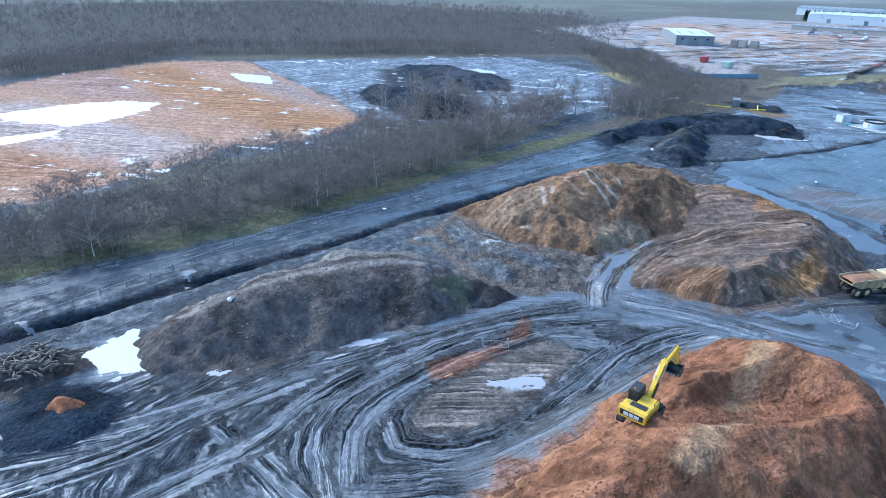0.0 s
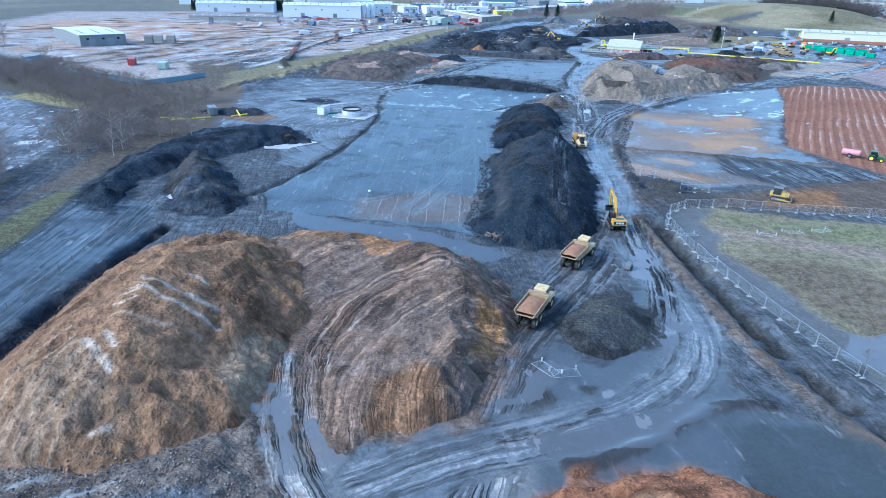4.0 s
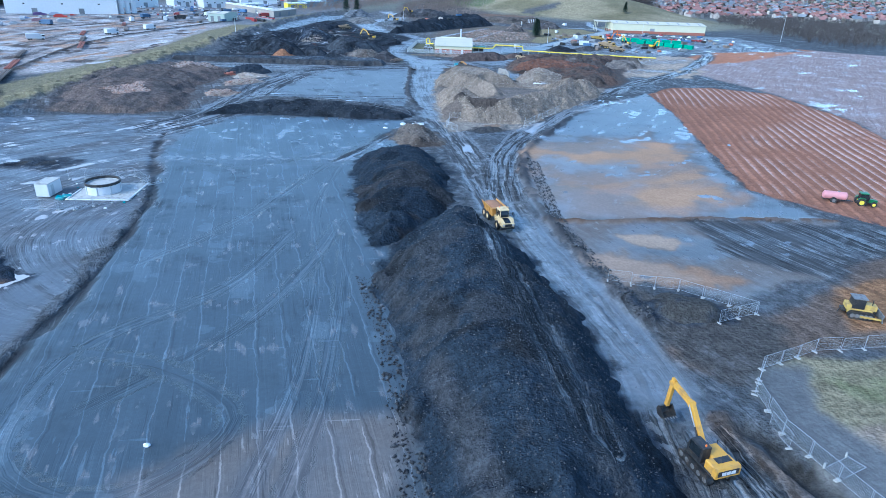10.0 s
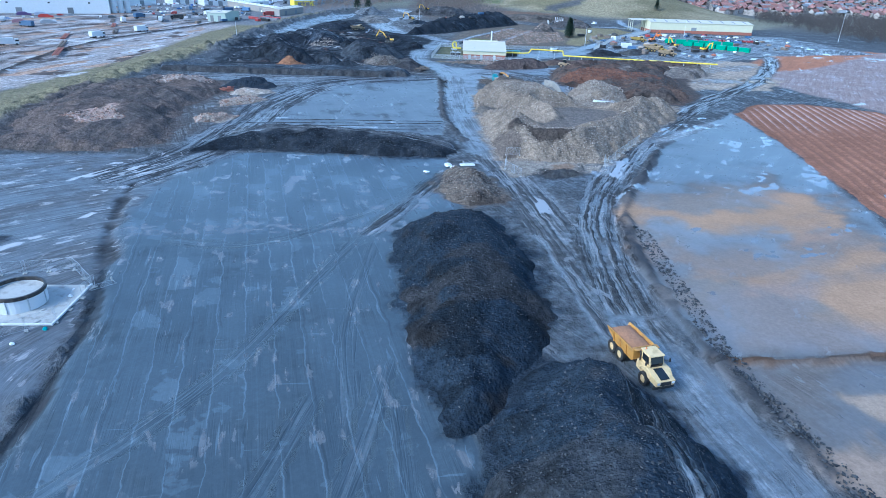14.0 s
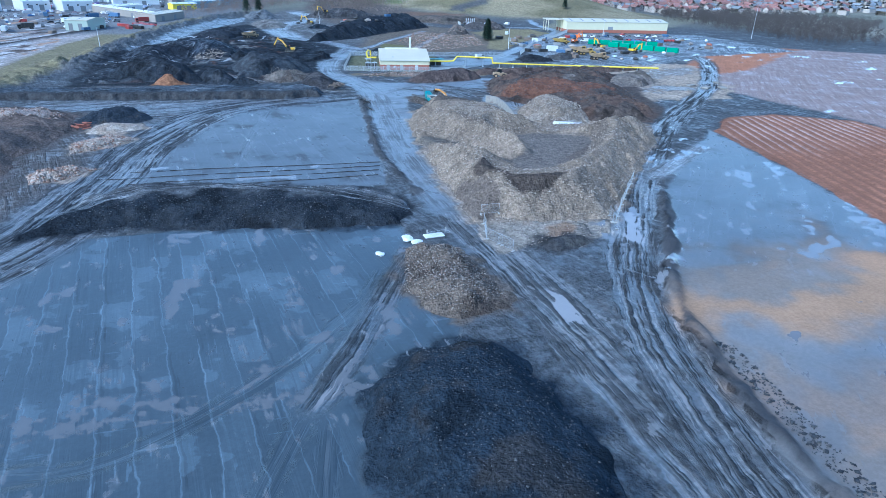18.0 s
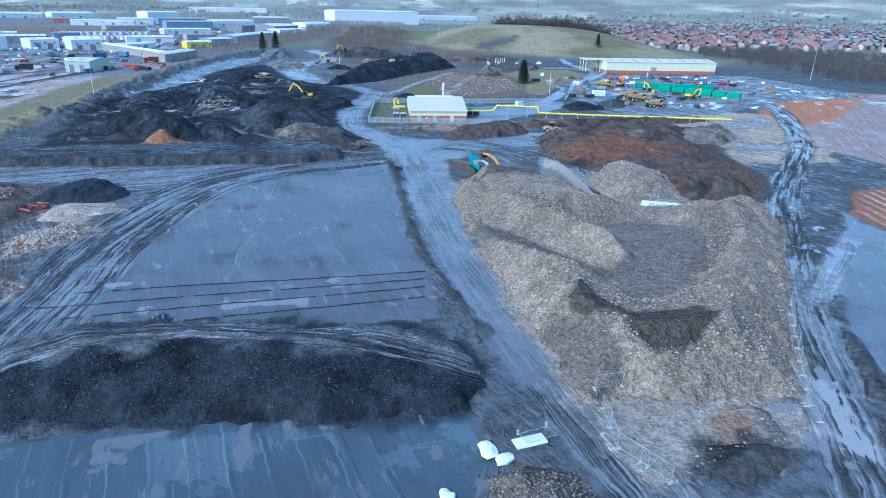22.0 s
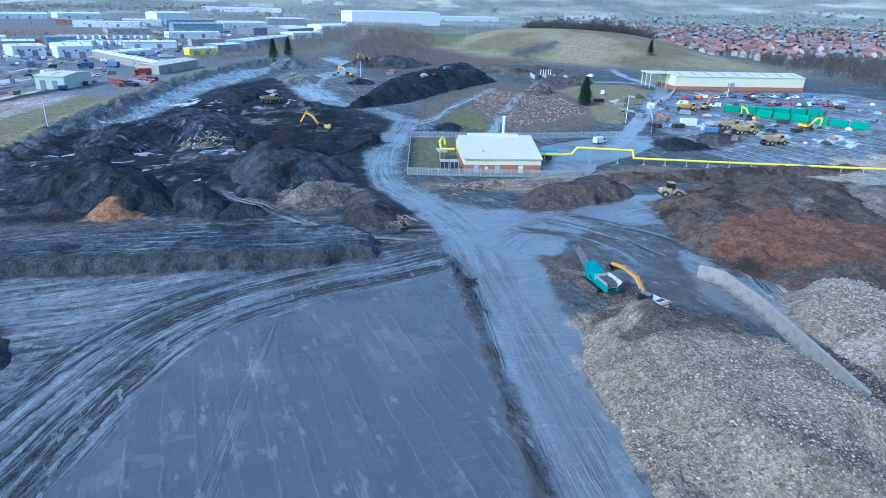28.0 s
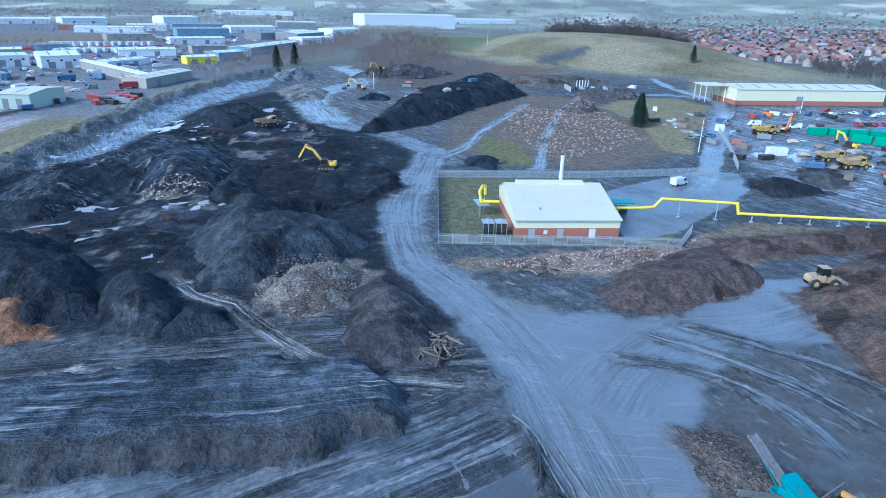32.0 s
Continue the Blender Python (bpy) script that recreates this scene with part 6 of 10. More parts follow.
def bar(bm, a, b, w, h=None):
    """A square bar from a to b."""
    a, b = Vector(a), Vector(b)
    d = b - a
    r = bmesh.ops.create_cube(bm, size=1.0)
    q = d.to_track_quat("Z", "Y").to_matrix().to_4x4()
    m = Matrix.Translation((a + b) / 2) @ q @ Matrix.Diagonal((w, h or w, d.length, 1))
    bmesh.ops.transform(bm, matrix=m, verts=r["verts"])
    return bm


def tube(bm, a, b, r0, r1=None, seg=8, caps=True):
    a, b = Vector(a), Vector(b)
    d = b - a
    r = bmesh.ops.create_cone(bm, cap_ends=caps, segments=seg, radius1=r0, radius2=r0 if r1 is None else r1, depth=d.length)
    m = Matrix.Translation((a + b) / 2) @ d.to_track_quat("Z", "Y").to_matrix().to_4x4()
    bmesh.ops.transform(bm, matrix=m, verts=r["verts"])
    return bm


def slab(bm, outline, x0, x1):
    """A profile in y and z, drawn out along x."""
    a = [bm.verts.new((x0, y, z)) for y, z in outline]
    b = [bm.verts.new((x1, y, z)) for y, z in outline]
    n = len(a)
    bm.faces.new(a)
    bm.faces.new(b[::-1])
    for i in range(n):
        bm.faces.new((a[i], b[i], b[(i + 1) % n], a[(i + 1) % n]))
    return bm


def B():
    return bmesh.new()


def wheel(parent, x, y, z, r, w, rim="cream", side=1):
    """A lugged tyre with a dished rim."""
    bm = B()
    prof = [(r * 0.55, w * 0.42), (r * 0.86, w * 0.5), (r, w * 0.36), (r, -w * 0.36), (r * 0.86, -w * 0.5), (r * 0.55, -w * 0.42)]
    rings = []
    n = 20
    for k in range(n):
        a = 2 * math.pi * k / n
        lug = 1.0 if k % 2 else 0.955
        rings.append([bm.verts.new((t, math.cos(a) * q * (lug if q > r * 0.9 else 1), math.sin(a) * q * (lug if q > r * 0.9 else 1))) for q, t in prof])
    for k in range(n):
        p, q = rings[k], rings[(k + 1) % n]
        for i in range(len(prof) - 1):
            bm.faces.new((p[i], p[i + 1], q[i + 1], q[i]))
    ty = part("tyre", bm, "tyre", parent, "muddy black tyre")
    ty.location = (x, y, z)
    bm = tube(B(), (-w * 0.3, 0, 0), (w * 0.3, 0, 0), r * 0.56, seg=14)
    tube(bm, (w * 0.3 * side, 0, 0), (w * 0.44 * side, 0, 0), r * 0.3, r * 0.2, 10)
    part("rim", bm, rim, ty, "")
    return ty


def lettering(parent, text, size, m, material, name="lettering"):
    cu = bpy.data.curves.new(name, "FONT")
    cu.body, cu.size, cu.align_x, cu.align_y, cu.extrude = text, size, "CENTER", "CENTER", 0.006
    tmp = bpy.data.objects.new(name, cu)
    me = bpy.data.meshes.new_from_object(tmp)
    bpy.data.objects.remove(tmp)
    me.materials.clear()
    me.materials.append(M[material])
    ob = new(name, me)
    ob.parent = parent
    ob.matrix_basis = m
    return ob


# ---- machines (each faces its own +y) ----
def dump_truck(m, label, load=True, paint="cream", bin_paint=""):
    t = thing("dump_truck", label, "dump truck", m, "articulated dump trucks")
    part("rear_frame", box(box(B(), (0, -2.3, 1.05), (1.0, 5.4, 0.5), bev=0.04), (0, 0.6, 1.15), (0.7, 1.2, 0.6), bev=0.04), "black", t)
    part("front_frame", box(box(B(), (0, 2.9, 0.95), (1.5, 3.6, 0.55), bev=0.05), (0, 4.75, 0.85), (2.6, 0.3, 0.5), bev=0.05), "black", t)
    bm = B()
    # open bin: floor, flared sides, front wall and sloping tail
    slab(bm, [(-5.1, 2.25), (-3.2, 1.5), (0.1, 1.42), (0.5, 1.75), (0.5, 1.9), (0.05, 1.56), (-3.2, 1.64), (-5.1, 2.4)], -1.3, 1.3)
    for sx in (-1, 1):
        a = [bm.verts.new((sx * 1.3, y, z)) for y, z in ((-5.1, 2.3), (-3.2, 1.5), (0.1, 1.42), (0.5, 1.75))]
        b = [bm.verts.new((sx * 1.58, y, z)) for y, z in ((-5.2, 2.95), (-3.2, 3.05), (0.1, 3.1), (0.65, 3.15))]
        c = [bm.verts.new((v.co.x - sx * 0.12, v.co.y, v.co.z)) for v in b]
        d = [bm.verts.new((v.co.x - sx * 0.12, v.co.y, v.co.z + 0.14)) for v in a]
        for i in range(3):
            for p, q in ((a, b), (b, c), (c, d)):
                bm.faces.new((p[i], p[i + 1], q[i + 1], q[i]))
        for i in (0, 3):
            bm.faces.new((a[i], b[i], c[i], d[i]))
    box(bm, (0, 0.55, 2.55), (2.95, 0.14, 1.5), bev=0.02)
    box(bm, (0, 0.7, 3.25), (3.1, 0.7, 0.1), bev=0.02)
    bin_paint = bin_paint or paint
    bin_ = part("bin", bm, bin_paint, t, "yellow steel dump body with worn edges")
    for y in (-3.6, -2.2, -0.8):
        for sx in (-1, 1):
            part("rib", bar(B(), (sx * 1.36, y, 1.6), (sx * 1.62, y, 3.0), 0.14), bin_paint, bin_)
    if load:
        bm = B()
        bmesh.ops.create_grid(bm, x_segments=14, y_segments=26, size=0.5)
        for v in bm.verts:
            x, y = v.co.x, v.co.y
            h = 0.45 * max(0, 1 - (abs(x) * 2) ** 2.5) * max(0, 1 - (abs(y) * 2) ** 4) + 0.12 * noise.noise((x * 9, y * 14, 2))
            v.co = (x * 2.78, -2.25 + y * 5.3, 2.72 + h)
        part("soil_load", bm, "load", t, "brown soil heaped in the bin", True)
    # tractor unit
    bm = slab(B(), [(1.0, 1.2), (5.0, 1.1), (5.1, 1.75), (3.1, 2.2), (1.0, 2.2)], -1.15, 1.15)
    hood = part("bonnet", bm, paint, t, "sloping bonnet with dark top")
    part("bonnet_panel", slab(B(), [(3.25, 2.18), (4.9, 1.83), (4.9, 1.87), (3.25, 2.23)], -0.55, 0.55), "glass", hood)
    part("grille", box(B(), (0, 5.06, 1.45), (1.3, 0.1, 0.5), bev=0.02), "black", hood)
    for sx in (-0.9, 0.9):
        part("headlight", box(B(), (sx, 5.08, 1.5), (0.32, 0.1, 0.25), bev=0.03), "white", hood)
        bm = slab(B(), [(1.9, 1.6), (2.3, 2.1), (3.5, 2.1), (4.0, 1.6), (3.9, 1.6), (3.45, 2.02), (2.35, 2.02), (2.0, 1.6)], sx * 1.0, sx * 1.7)
        part("mudguard", bm, paint, t)
    bm = slab(B(), [(1.15, 2.1), (2.95, 2.1), (3.05, 2.7), (2.75, 3.5), (1.2, 3.5)], -0.85, 0.85)
    cab = part("cab", bm, paint, t)
    part("windscreen", slab(B(), [(3.02, 2.25), (3.09, 2.7), (2.84, 3.38), (2.8, 3.38), (3.0, 2.68)], -0.76, 0.76), "glass", cab)
    for sx in (-0.86, 0.86):
        part("side_window", slab(B(), [(1.5, 2.55), (2.75, 2.45), (2.6, 3.3), (1.5, 3.3)], sx - 0.02, sx + 0.02), "glass", cab)
        part("mirror", bar(bar(B(), (sx * 1.0, 3.0, 2.9), (sx * 1.75, 3.15, 3.0), 0.04), (sx * 1.75, 3.15, 2.75), (sx * 1.75, 3.15, 3.2), 0.2, 0.08), "black", cab)
    part("rear_window", box(B(), (0, 1.14, 2.95), (1.2, 0.05, 0.6)), "glass", cab)
    part("roof", box(B(), (0, 2.0, 3.56), (1.85, 2.0, 0.14), bev=0.05), paint, cab)
    part("exhaust", tube(tube(B(), (1.0, 1.3, 2.0), (1.0, 1.3, 3.2), 0.09), (1.0, 1.3, 3.2), (1.0, 1.15, 3.35), 0.09), "black", t)
    part("beacon", tube(B(), (0.5, 1.4, 3.63), (0.5, 1.4, 3.83), 0.08), "orange", t)
    for y in (-3.75, -2.0, 2.95):
        for sx in (-1, 1):
            wheel(t, sx * 1.25, y, 0.86, 0.86, 0.62, paint, sx)
    return t


def crawler(parent, x, length, w, h, name="track"):
    """A crawler belt with its shoes and rollers."""
    bm = B()
    r = h / 2
    pts = [(length / 2 - r + r * math.cos(a), r + r * math.sin(a)) for a in np.linspace(-math.pi / 2, math.pi / 2, 7)]
    pts += [(-length / 2 + r - r * math.cos(a), r + r * math.sin(a)) for a in np.linspace(math.pi / 2, -math.pi / 2, 7)]
    slab(bm, pts, x - w / 2, x + w / 2)
    for y in np.arange(-length / 2 + r, length / 2 - r + 0.05, 0.3):
        for z in (0.0, h):
            box(bm, (x, y, z), (w * 1.02, 0.08, 0.07))
    tr = part(name, bm, "black", parent, "muddy steel crawler track")
    for y in np.linspace(-length / 2 + r, length / 2 - r, 5):
        part("roller", tube(B(), (x - w * 0.55, y, r), (x + w * 0.55, y, r), r * 0.55, seg=10), "grey", tr)
    return tr


def excavator(m, label, boom, paint="yellow", white=False, swing=0.0):
    """boom: points in (ahead, up): foot, knee, tip, end of the stick."""
    t = thing("excavator", label, "excavator", m, "tracked excavators")
    for sx in (-1, 1):
        crawler(t, sx * 1.22, 4.6, 0.62, 1.0)
    part("undercarriage", tube(box(B(), (0, 0, 0.62), (1.9, 2.4, 0.5), bev=0.06), (0, 0, 0.8), (0, 0, 1.12), 0.8, seg=16), "black", t)
    rot = Matrix.Rotation(swing, 4, "Z")
    up = part("platform", box(B(), (0, -0.3, 1.22), (2.75, 4.2, 0.2), bev=0.04), "black", t)
    up.matrix_basis = rot
    body = part("engine_cover", box(box(B(), (0.5, -0.2, 1.75), (1.7, 1.9, 0.85), bev=0.1), (0, -1.55, 1.8), (2.7, 1.2, 0.98), bev=0.12), "white" if white else paint, up)
    part("counterweight", slab(slab(B(), [(-2.65, 1.3), (-2.1, 1.3), (-2.1, 2.35), (-2.5, 2.35), (-2.65, 2.1)], -1.36, 1.36), [(-2.66, 1.32), (-2.6, 1.32), (-2.6, 1.5), (-2.66, 1.5)], -1.2, 1.2), paint if not white else "muddy", up)
    part("rear_band", box(B(), (0, -2.66, 1.82), (2.3, 0.04, 0.62), bev=0.02), "black", up, "black band across the counterweight")
    bm = B()
    for x0, x1 in ((-0.75, -0.3), (-0.22, 0.2), (0.28, 0.75)):
        box(bm, ((x0 + x1) / 2, -2.7, 1.81), (x1 - x0, 0.03, 0.36))
    part("badge", bm, "white", up, "pale badge shape on the counterweight")
    part("handrail", bar(bar(bar(B(), (1.3, 0.6, 1.3), (1.3, 0.6, 2.6), 0.05), (1.3, -0.6, 2.3), (1.3, -0.6, 2.6), 0.05), (1.3, 0.6, 2.6), (1.3, -0.6, 2.6), 0.05), "black", up)
    part("top_grille", box(B(), (0.2, -1.5, 2.31), (1.6, 0.7, 0.05), bev=0.01), "black", up)
    bm = slab(B(), [(-0.55, 1.3), (1.45, 1.3), (1.5, 2.1), (1.2, 2.95), (-0.55, 2.95)], -1.36, -0.42)
    cab = part("cab", bm, "black", up, "dark glazed cab")
    part("windscreen", slab(B(), [(1.47, 1.5), (1.53, 2.1), (1.27, 2.85), (1.24, 2.85), (1.48, 2.08)], -1.28, -0.5), "glass", cab)
    part("side_window", box(B(), (-1.37, 0.45, 2.3), (0.03, 1.5, 1.0)), "glass", cab)
    part("roof", box(B(), (-0.89, 0.3, 3.0), (0.98, 1.75, 0.1), bev=0.04), "black" if not white else "grey", cab)
    part("beacon", tube(B(), (-0.89, -0.3, 3.05), (-0.89, -0.3, 3.25), 0.08), "orange", cab)
    (y0, z0), (y1, z1), (y2, z2), (y3, z3) = boom
    bm = B()
    for a, b, w in (((0.1, y0, z0), (0.1, y1, z1), 0.62), ((0.1, y1, z1), (0.1, y2, z2), 0.5)):
        bar(bm, a, b, 0.42, w)
    for p in ((y0, z0), (y1, z1), (y2, z2)):
        tube(bm, (-0.2, *p), (0.4, *p), 0.3, seg=10)
    arm = part("boom", bm, paint, up)
    bm = B()
    back = Vector((0, y2 - (y3 - y2) * 0.18, z2 - (z3 - z2) * 0.18))
    bar(bm, (0.1, back.y, back.z), (0.1, y3, z3), 0.34, 0.46)
    stick = part("stick", bm, paint, arm)
    part("boom_cylinder", tube(tube(B(), (0.42, 0.9, 1.5), (0.42, (0.9 + y1) / 2, (1.5 + z1) / 2), 0.09), (-0.22, 0.9, 1.5), (-0.22, (y1 + 0.9) / 2, (z1 + 1.5) / 2), 0.09), "black", arm)
    part("boom_rod", tube(tube(B(), (0.42, (0.9 + y1) / 2, (1.5 + z1) / 2), (0.42, y1, z1), 0.055), (-0.22, (0.9 + y1) / 2, (1.5 + z1) / 2), (-0.22, y1, z1), 0.055), "galv", arm)
    part("stick_cylinder", tube(B(), (0.1, y1 + 0.2, z1 + 0.55), (0.1, back.y, back.z + 0.25), 0.1), "grey", arm)
    # bucket: a curled shell with teeth
    bm = B()
    prof = [(0, 0), (0.35, -0.15), (0.5, -0.65), (0.2, -1.15), (-0.45, -1.25), (-0.95, -0.95), (-0.9, -0.88), (-0.42, -1.12), (0.12, -1.04), (0.38, -0.62), (0.25, -0.25), (-0.05, -0.1)]
    slab(bm, [(y3 + a, z3 + b) for a, b in prof], -0.65, 0.85)
    for x in (-0.66, 0.82):
        slab(bm, [(y3 + a, z3 + b) for a, b in ((0, 0), (0.35, -0.15), (0.5, -0.65), (0.2, -1.15), (-0.45, -1.25), (-0.95, -0.95))], x, x + 0.05)
    bk = part("bucket", bm, "black" if paint != "orange" else "grey", arm, "worn steel digging bucket")
    for x in np.linspace(-0.55, 0.75, 5):
        part("tooth", box(B(), (x, y3 - 1.05, z3 - 0.9), (0.12, 0.3, 0.08), top=(0.5, 1)), "grey", bk)
    return t


def bulldozer(m):
    t = thing("bulldozer", "muddy yellow bulldozer with a straight steel blade", "bulldozer", m)
    for sx in (-1, 1):
        crawler(t, sx * 1.05, 3.4, 0.6, 1.15)
    part("hull", box(B(), (0, -0.1, 1.0), (1.6, 3.2, 0.8), bev=0.06), "grubby", t)
    part("bonnet", slab(B(), [(0.2, 1.2), (1.9, 1.2), (1.95, 1.95), (0.2, 2.15)], -0.6, 0.6), "grubby", t)
    cab = part("cab", slab(B(), [(-1.3, 1.4), (0.3, 1.4), (0.25, 2.85), (-1.2, 2.85)], -0.8, 0.8), "black", t)
    part("roof", box(B(), (0, -0.45, 2.92), (1.85, 1.9, 0.13), bev=0.05), "grey", cab, "grey cab roof")
    part("windscreen", box(B(), (0, 0.3, 2.3), (1.4, 0.04, 0.8)), "glass", cab)
    part("fuel_tank", box(B(), (0, -1.6, 1.5), (1.7, 0.6, 0.8), bev=0.08), "grubby", t)
    bl = part("blade", slab(B(), [(2.55, 0.1), (2.4, 0.6), (2.5, 1.25), (2.62, 1.25), (2.5, 0.6), (2.7, 0.1)], -1.75, 1.75), "grey", t, "worn steel dozer blade")
    for sx in (-1, 1):
        part("push_arm", bar(B(), (sx * 1.45, -0.2, 0.6), (sx * 1.45, 2.45, 0.5), 0.22), "grubby", t)
    part("ripper", bar(box(B(), (0, -2.1, 0.9), (1.2, 0.5, 0.3)), (0, -2.4, 1.0), (0, -2.6, 0.2), 0.12), "black", t)
    part("exhaust", tube(B(), (0.3, 1.3, 2.0), (0.3, 1.3, 2.8), 0.07), "black", t)
    return t


def tractor(m):
    t = thing("tractor", "green farm tractor with a glazed cab", "tractor", m)
    part("bonnet", slab(B(), [(0.4, 0.9), (2.3, 0.85), (2.35, 1.4), (0.4, 1.65)], -0.42, 0.42), "green", t)
    part("chassis", box(B(), (0, 0.3, 0.8), (0.6, 3.6, 0.5), bev=0.05), "black", t)
    cab = part("cab", slab(B(), [(-1.2, 1.2), (0.5, 1.2), (0.6, 1.8), (0.35, 2.6), (-1.1, 2.6)], -0.75, 0.75), "glass", t, "glazed cab")
    part("roof", box(B(), (0, -0.4, 2.7), (1.7, 1.7, 0.2), bev=0.07), "green", cab)
    for sx in (-1, 1):
        part("mudguard", slab(B(), [(-1.6, 1.5), (-1.2, 1.85), (-0.3, 1.85), (0.1, 1.5), (-0.2, 1.6), (-0.8, 1.75), (-1.4, 1.6)], sx * 0.75, sx * 1.2), "green", t)
        wheel(t, sx * 0.95, -0.75, 0.88, 0.88, 0.55, "pipe", sx)
        wheel(t, sx * 0.85, 1.65, 0.6, 0.6, 0.42, "pipe", sx)
    part("exhaust", tube(B(), (0.45, 0.7, 1.6), (0.45, 0.7, 2.6), 0.06), "black", t)
    return t


def tanker(m):
    t = thing("tanker_trailer", "faded pink slurry tanker trailer on two wheels", "trailer", m)
    part("tank", tube(tube(tube(B(), (0, -2.2, 1.55), (0, 2.0, 1.55), 0.85, seg=20), (0, 2.0, 1.55), (0, 2.25, 1.55), 0.85, 0.5, 20), (0, -2.45, 1.55), (0, -2.2, 1.55), 0.5, 0.85, 20), "pink", t)
    part("frame", bar(bar(box(B(), (0, -0.2, 0.75), (1.0, 4.4, 0.2)), (0.4, 2.0, 0.75), (0, 3.6, 0.6), 0.12), (-0.4, 2.0, 0.75), (0, 3.6, 0.6), 0.12), "black", t)
    part("hatch", tube(B(), (0, 0.5, 2.35), (0, 0.5, 2.55), 0.25), "grey", t)
    for sx in (-1, 1):
        wheel(t, sx * 0.95, -0.4, 0.68, 0.68, 0.45, "grey", sx)
    return t


def wheel_loader(m):
    t = thing("wheel_loader", "muddy tan wheel loader with its bucket low", "wheel loader", m)
    part("rear_body", slab(B(), [(-3.2, 1.0), (-0.6, 1.0), (-0.6, 2.2), (-2.9, 2.0), (-3.2, 1.6)], -0.9, 0.9), "muddy", t)
    part("front_frame", slab(B(), [(-0.6, 0.8), (1.6, 0.8), (1.4, 1.7), (0.6, 2.0), (-0.6, 1.5)], -0.6, 0.6), "muddy", t)
    cab = part("cab", slab(B(), [(-1.4, 1.9), (0.1, 1.9), (0.2, 2.5), (0.0, 3.35), (-1.3, 3.35)], -0.75, 0.75), "glass", t, "dark glazed cab")
    part("roof", box(B(), (0, -0.65, 3.42), (1.7, 1.6, 0.14), bev=0.05), "muddy", cab)
    bm = B()
    for sx in (-0.5, 0.5):
        bar(bm, (sx, 0.6, 1.9), (sx, 2.2, 1.3), 0.18, 0.35)
        bar(bm, (sx, 2.2, 1.3), (sx, 3.1, 0.6), 0.18, 0.3)
    part("lift_arm", bm, "muddy", t)
    part("bucket", slab(B(), [(2.9, 1.2), (2.8, 0.5), (3.0, 0.12), (4.2, 0.08), (4.2, 0.14), (3.1, 0.22), (2.95, 0.55), (3.0, 1.2)], -1.45, 1.45), "grey", t, "scratched steel bucket")
    for y in (-2.2, 1.0):
        for sx in (-1, 1):
            wheel(t, sx * 1.1, y, 0.82, 0.82, 0.6, "muddy", sx)
    part("exhaust", tube(B(), (0.5, -1.9, 2.0), (0.5, -1.9, 2.8), 0.07), "black", t)
    return t


def screener(m):
    t = thing("screening_machine", "teal tracked screener with hopper and conveyors", "screening machine", m)
    for sx in (-1, 1):
        crawler(t, sx * 1.0, 4.2, 0.5, 0.9)
    part("chassis", bar(bar(box(B(), (0, 0, 1.15), (1.6, 8.0, 0.35), bev=0.04), (0.7, -3.8, 1.2), (0.7, 3.8, 1.2), 0.25), (-0.7, -3.8, 1.2), (-0.7, 3.8, 1.2), 0.25), "teal", t)
    bm = B()
    for x0, x1, y0, y1, z1 in ((-0.8, -1.5, -1.5, -1.5, 3.0), (0.8, 1.5, -1.5, -1.5, 3.0)):
        a = [bm.verts.new(p) for p in ((x0, -4.6, 2.0), (x0, -1.0, 2.0), (x1, -0.8, 3.1), (x1, -5.0, 3.1))]
        b = [bm.verts.new((v.co.x + (0.08 if x0 < 0 else -0.08), v.co.y, v.co.z + 0.03)) for v in a]
        bm.faces.new(a)
        bm.faces.new(b[::-1])
        for i in range(4):
            bm.faces.new((a[i], a[(i + 1) % 4], b[(i + 1) % 4], b[i]))
    box(bm, (0, -2.8, 2.02), (1.6, 3.6, 0.08))
    box(bm, (0, -0.9, 2.5), (2.4, 0.08, 1.1))
    part("hopper", bm, "concrete", t, "pale worn steel hopper")
    part("hopper_load", slab(B(), [(-4.6, 2.1), (-1.0, 2.1), (-1.2, 2.6), (-2.8, 2.85), (-4.4, 2.5)], -1.0, 1.0), "darkstone", t, "dark soil in the hopper")
    for sx in (-1, 1):
        part("side_panel", slab(B(), [(-4.7, 1.3), (-0.2, 1.5), (2.4, 2.9), (2.4, 3.3), (0.8, 3.0), (-4.7, 2.1)], sx * 0.95 - 0.06, sx * 0.95 + 0.06), "teal", t)
    part("screen_box", slab(B(), [(-0.4, 2.2), (3.0, 3.0), (3.0, 3.7), (-0.4, 3.0)], -0.8, 0.8), "teal", t)
    part("engine_box", box(B(), (0, 2.2, 1.9), (1.8, 1.6, 1.1), bev=0.06), "teal", t)
    cv = part("main_conveyor", bar(bar(bar(B(), (0, 2.0, 1.8), (0, 8.2, 4.2), 0.9, 0.12), (0.5, 2.0, 1.9), (0.5, 8.2, 4.3), 0.1, 0.3), (-0.5, 2.0, 1.9), (-0.5, 8.2, 4.3), 0.1, 0.3), "grey", t, "long grey discharge conveyor")
    part("conveyor_brace", bar(bar(B(), (0.5, 2.4, 1.2), (0.5, 6.0, 3.3), 0.09), (-0.5, 2.4, 1.2), (-0.5, 6.0, 3.3), 0.09), "teal", cv)
    part("side_conveyor", bar(bar(B(), (-0.8, 2.2, 1.5), (-5.6, 3.0, 2.6), 0.12, 0.6), (-0.8, 2.5, 1.6), (-5.6, 3.3, 2.7), 0.08, 0.2), "grey", t)
    part("far_conveyor", bar(B(), (0.8, 0.6, 1.5), (5.0, 1.2, 2.8), 0.12, 0.6), "grey", t)
    return t


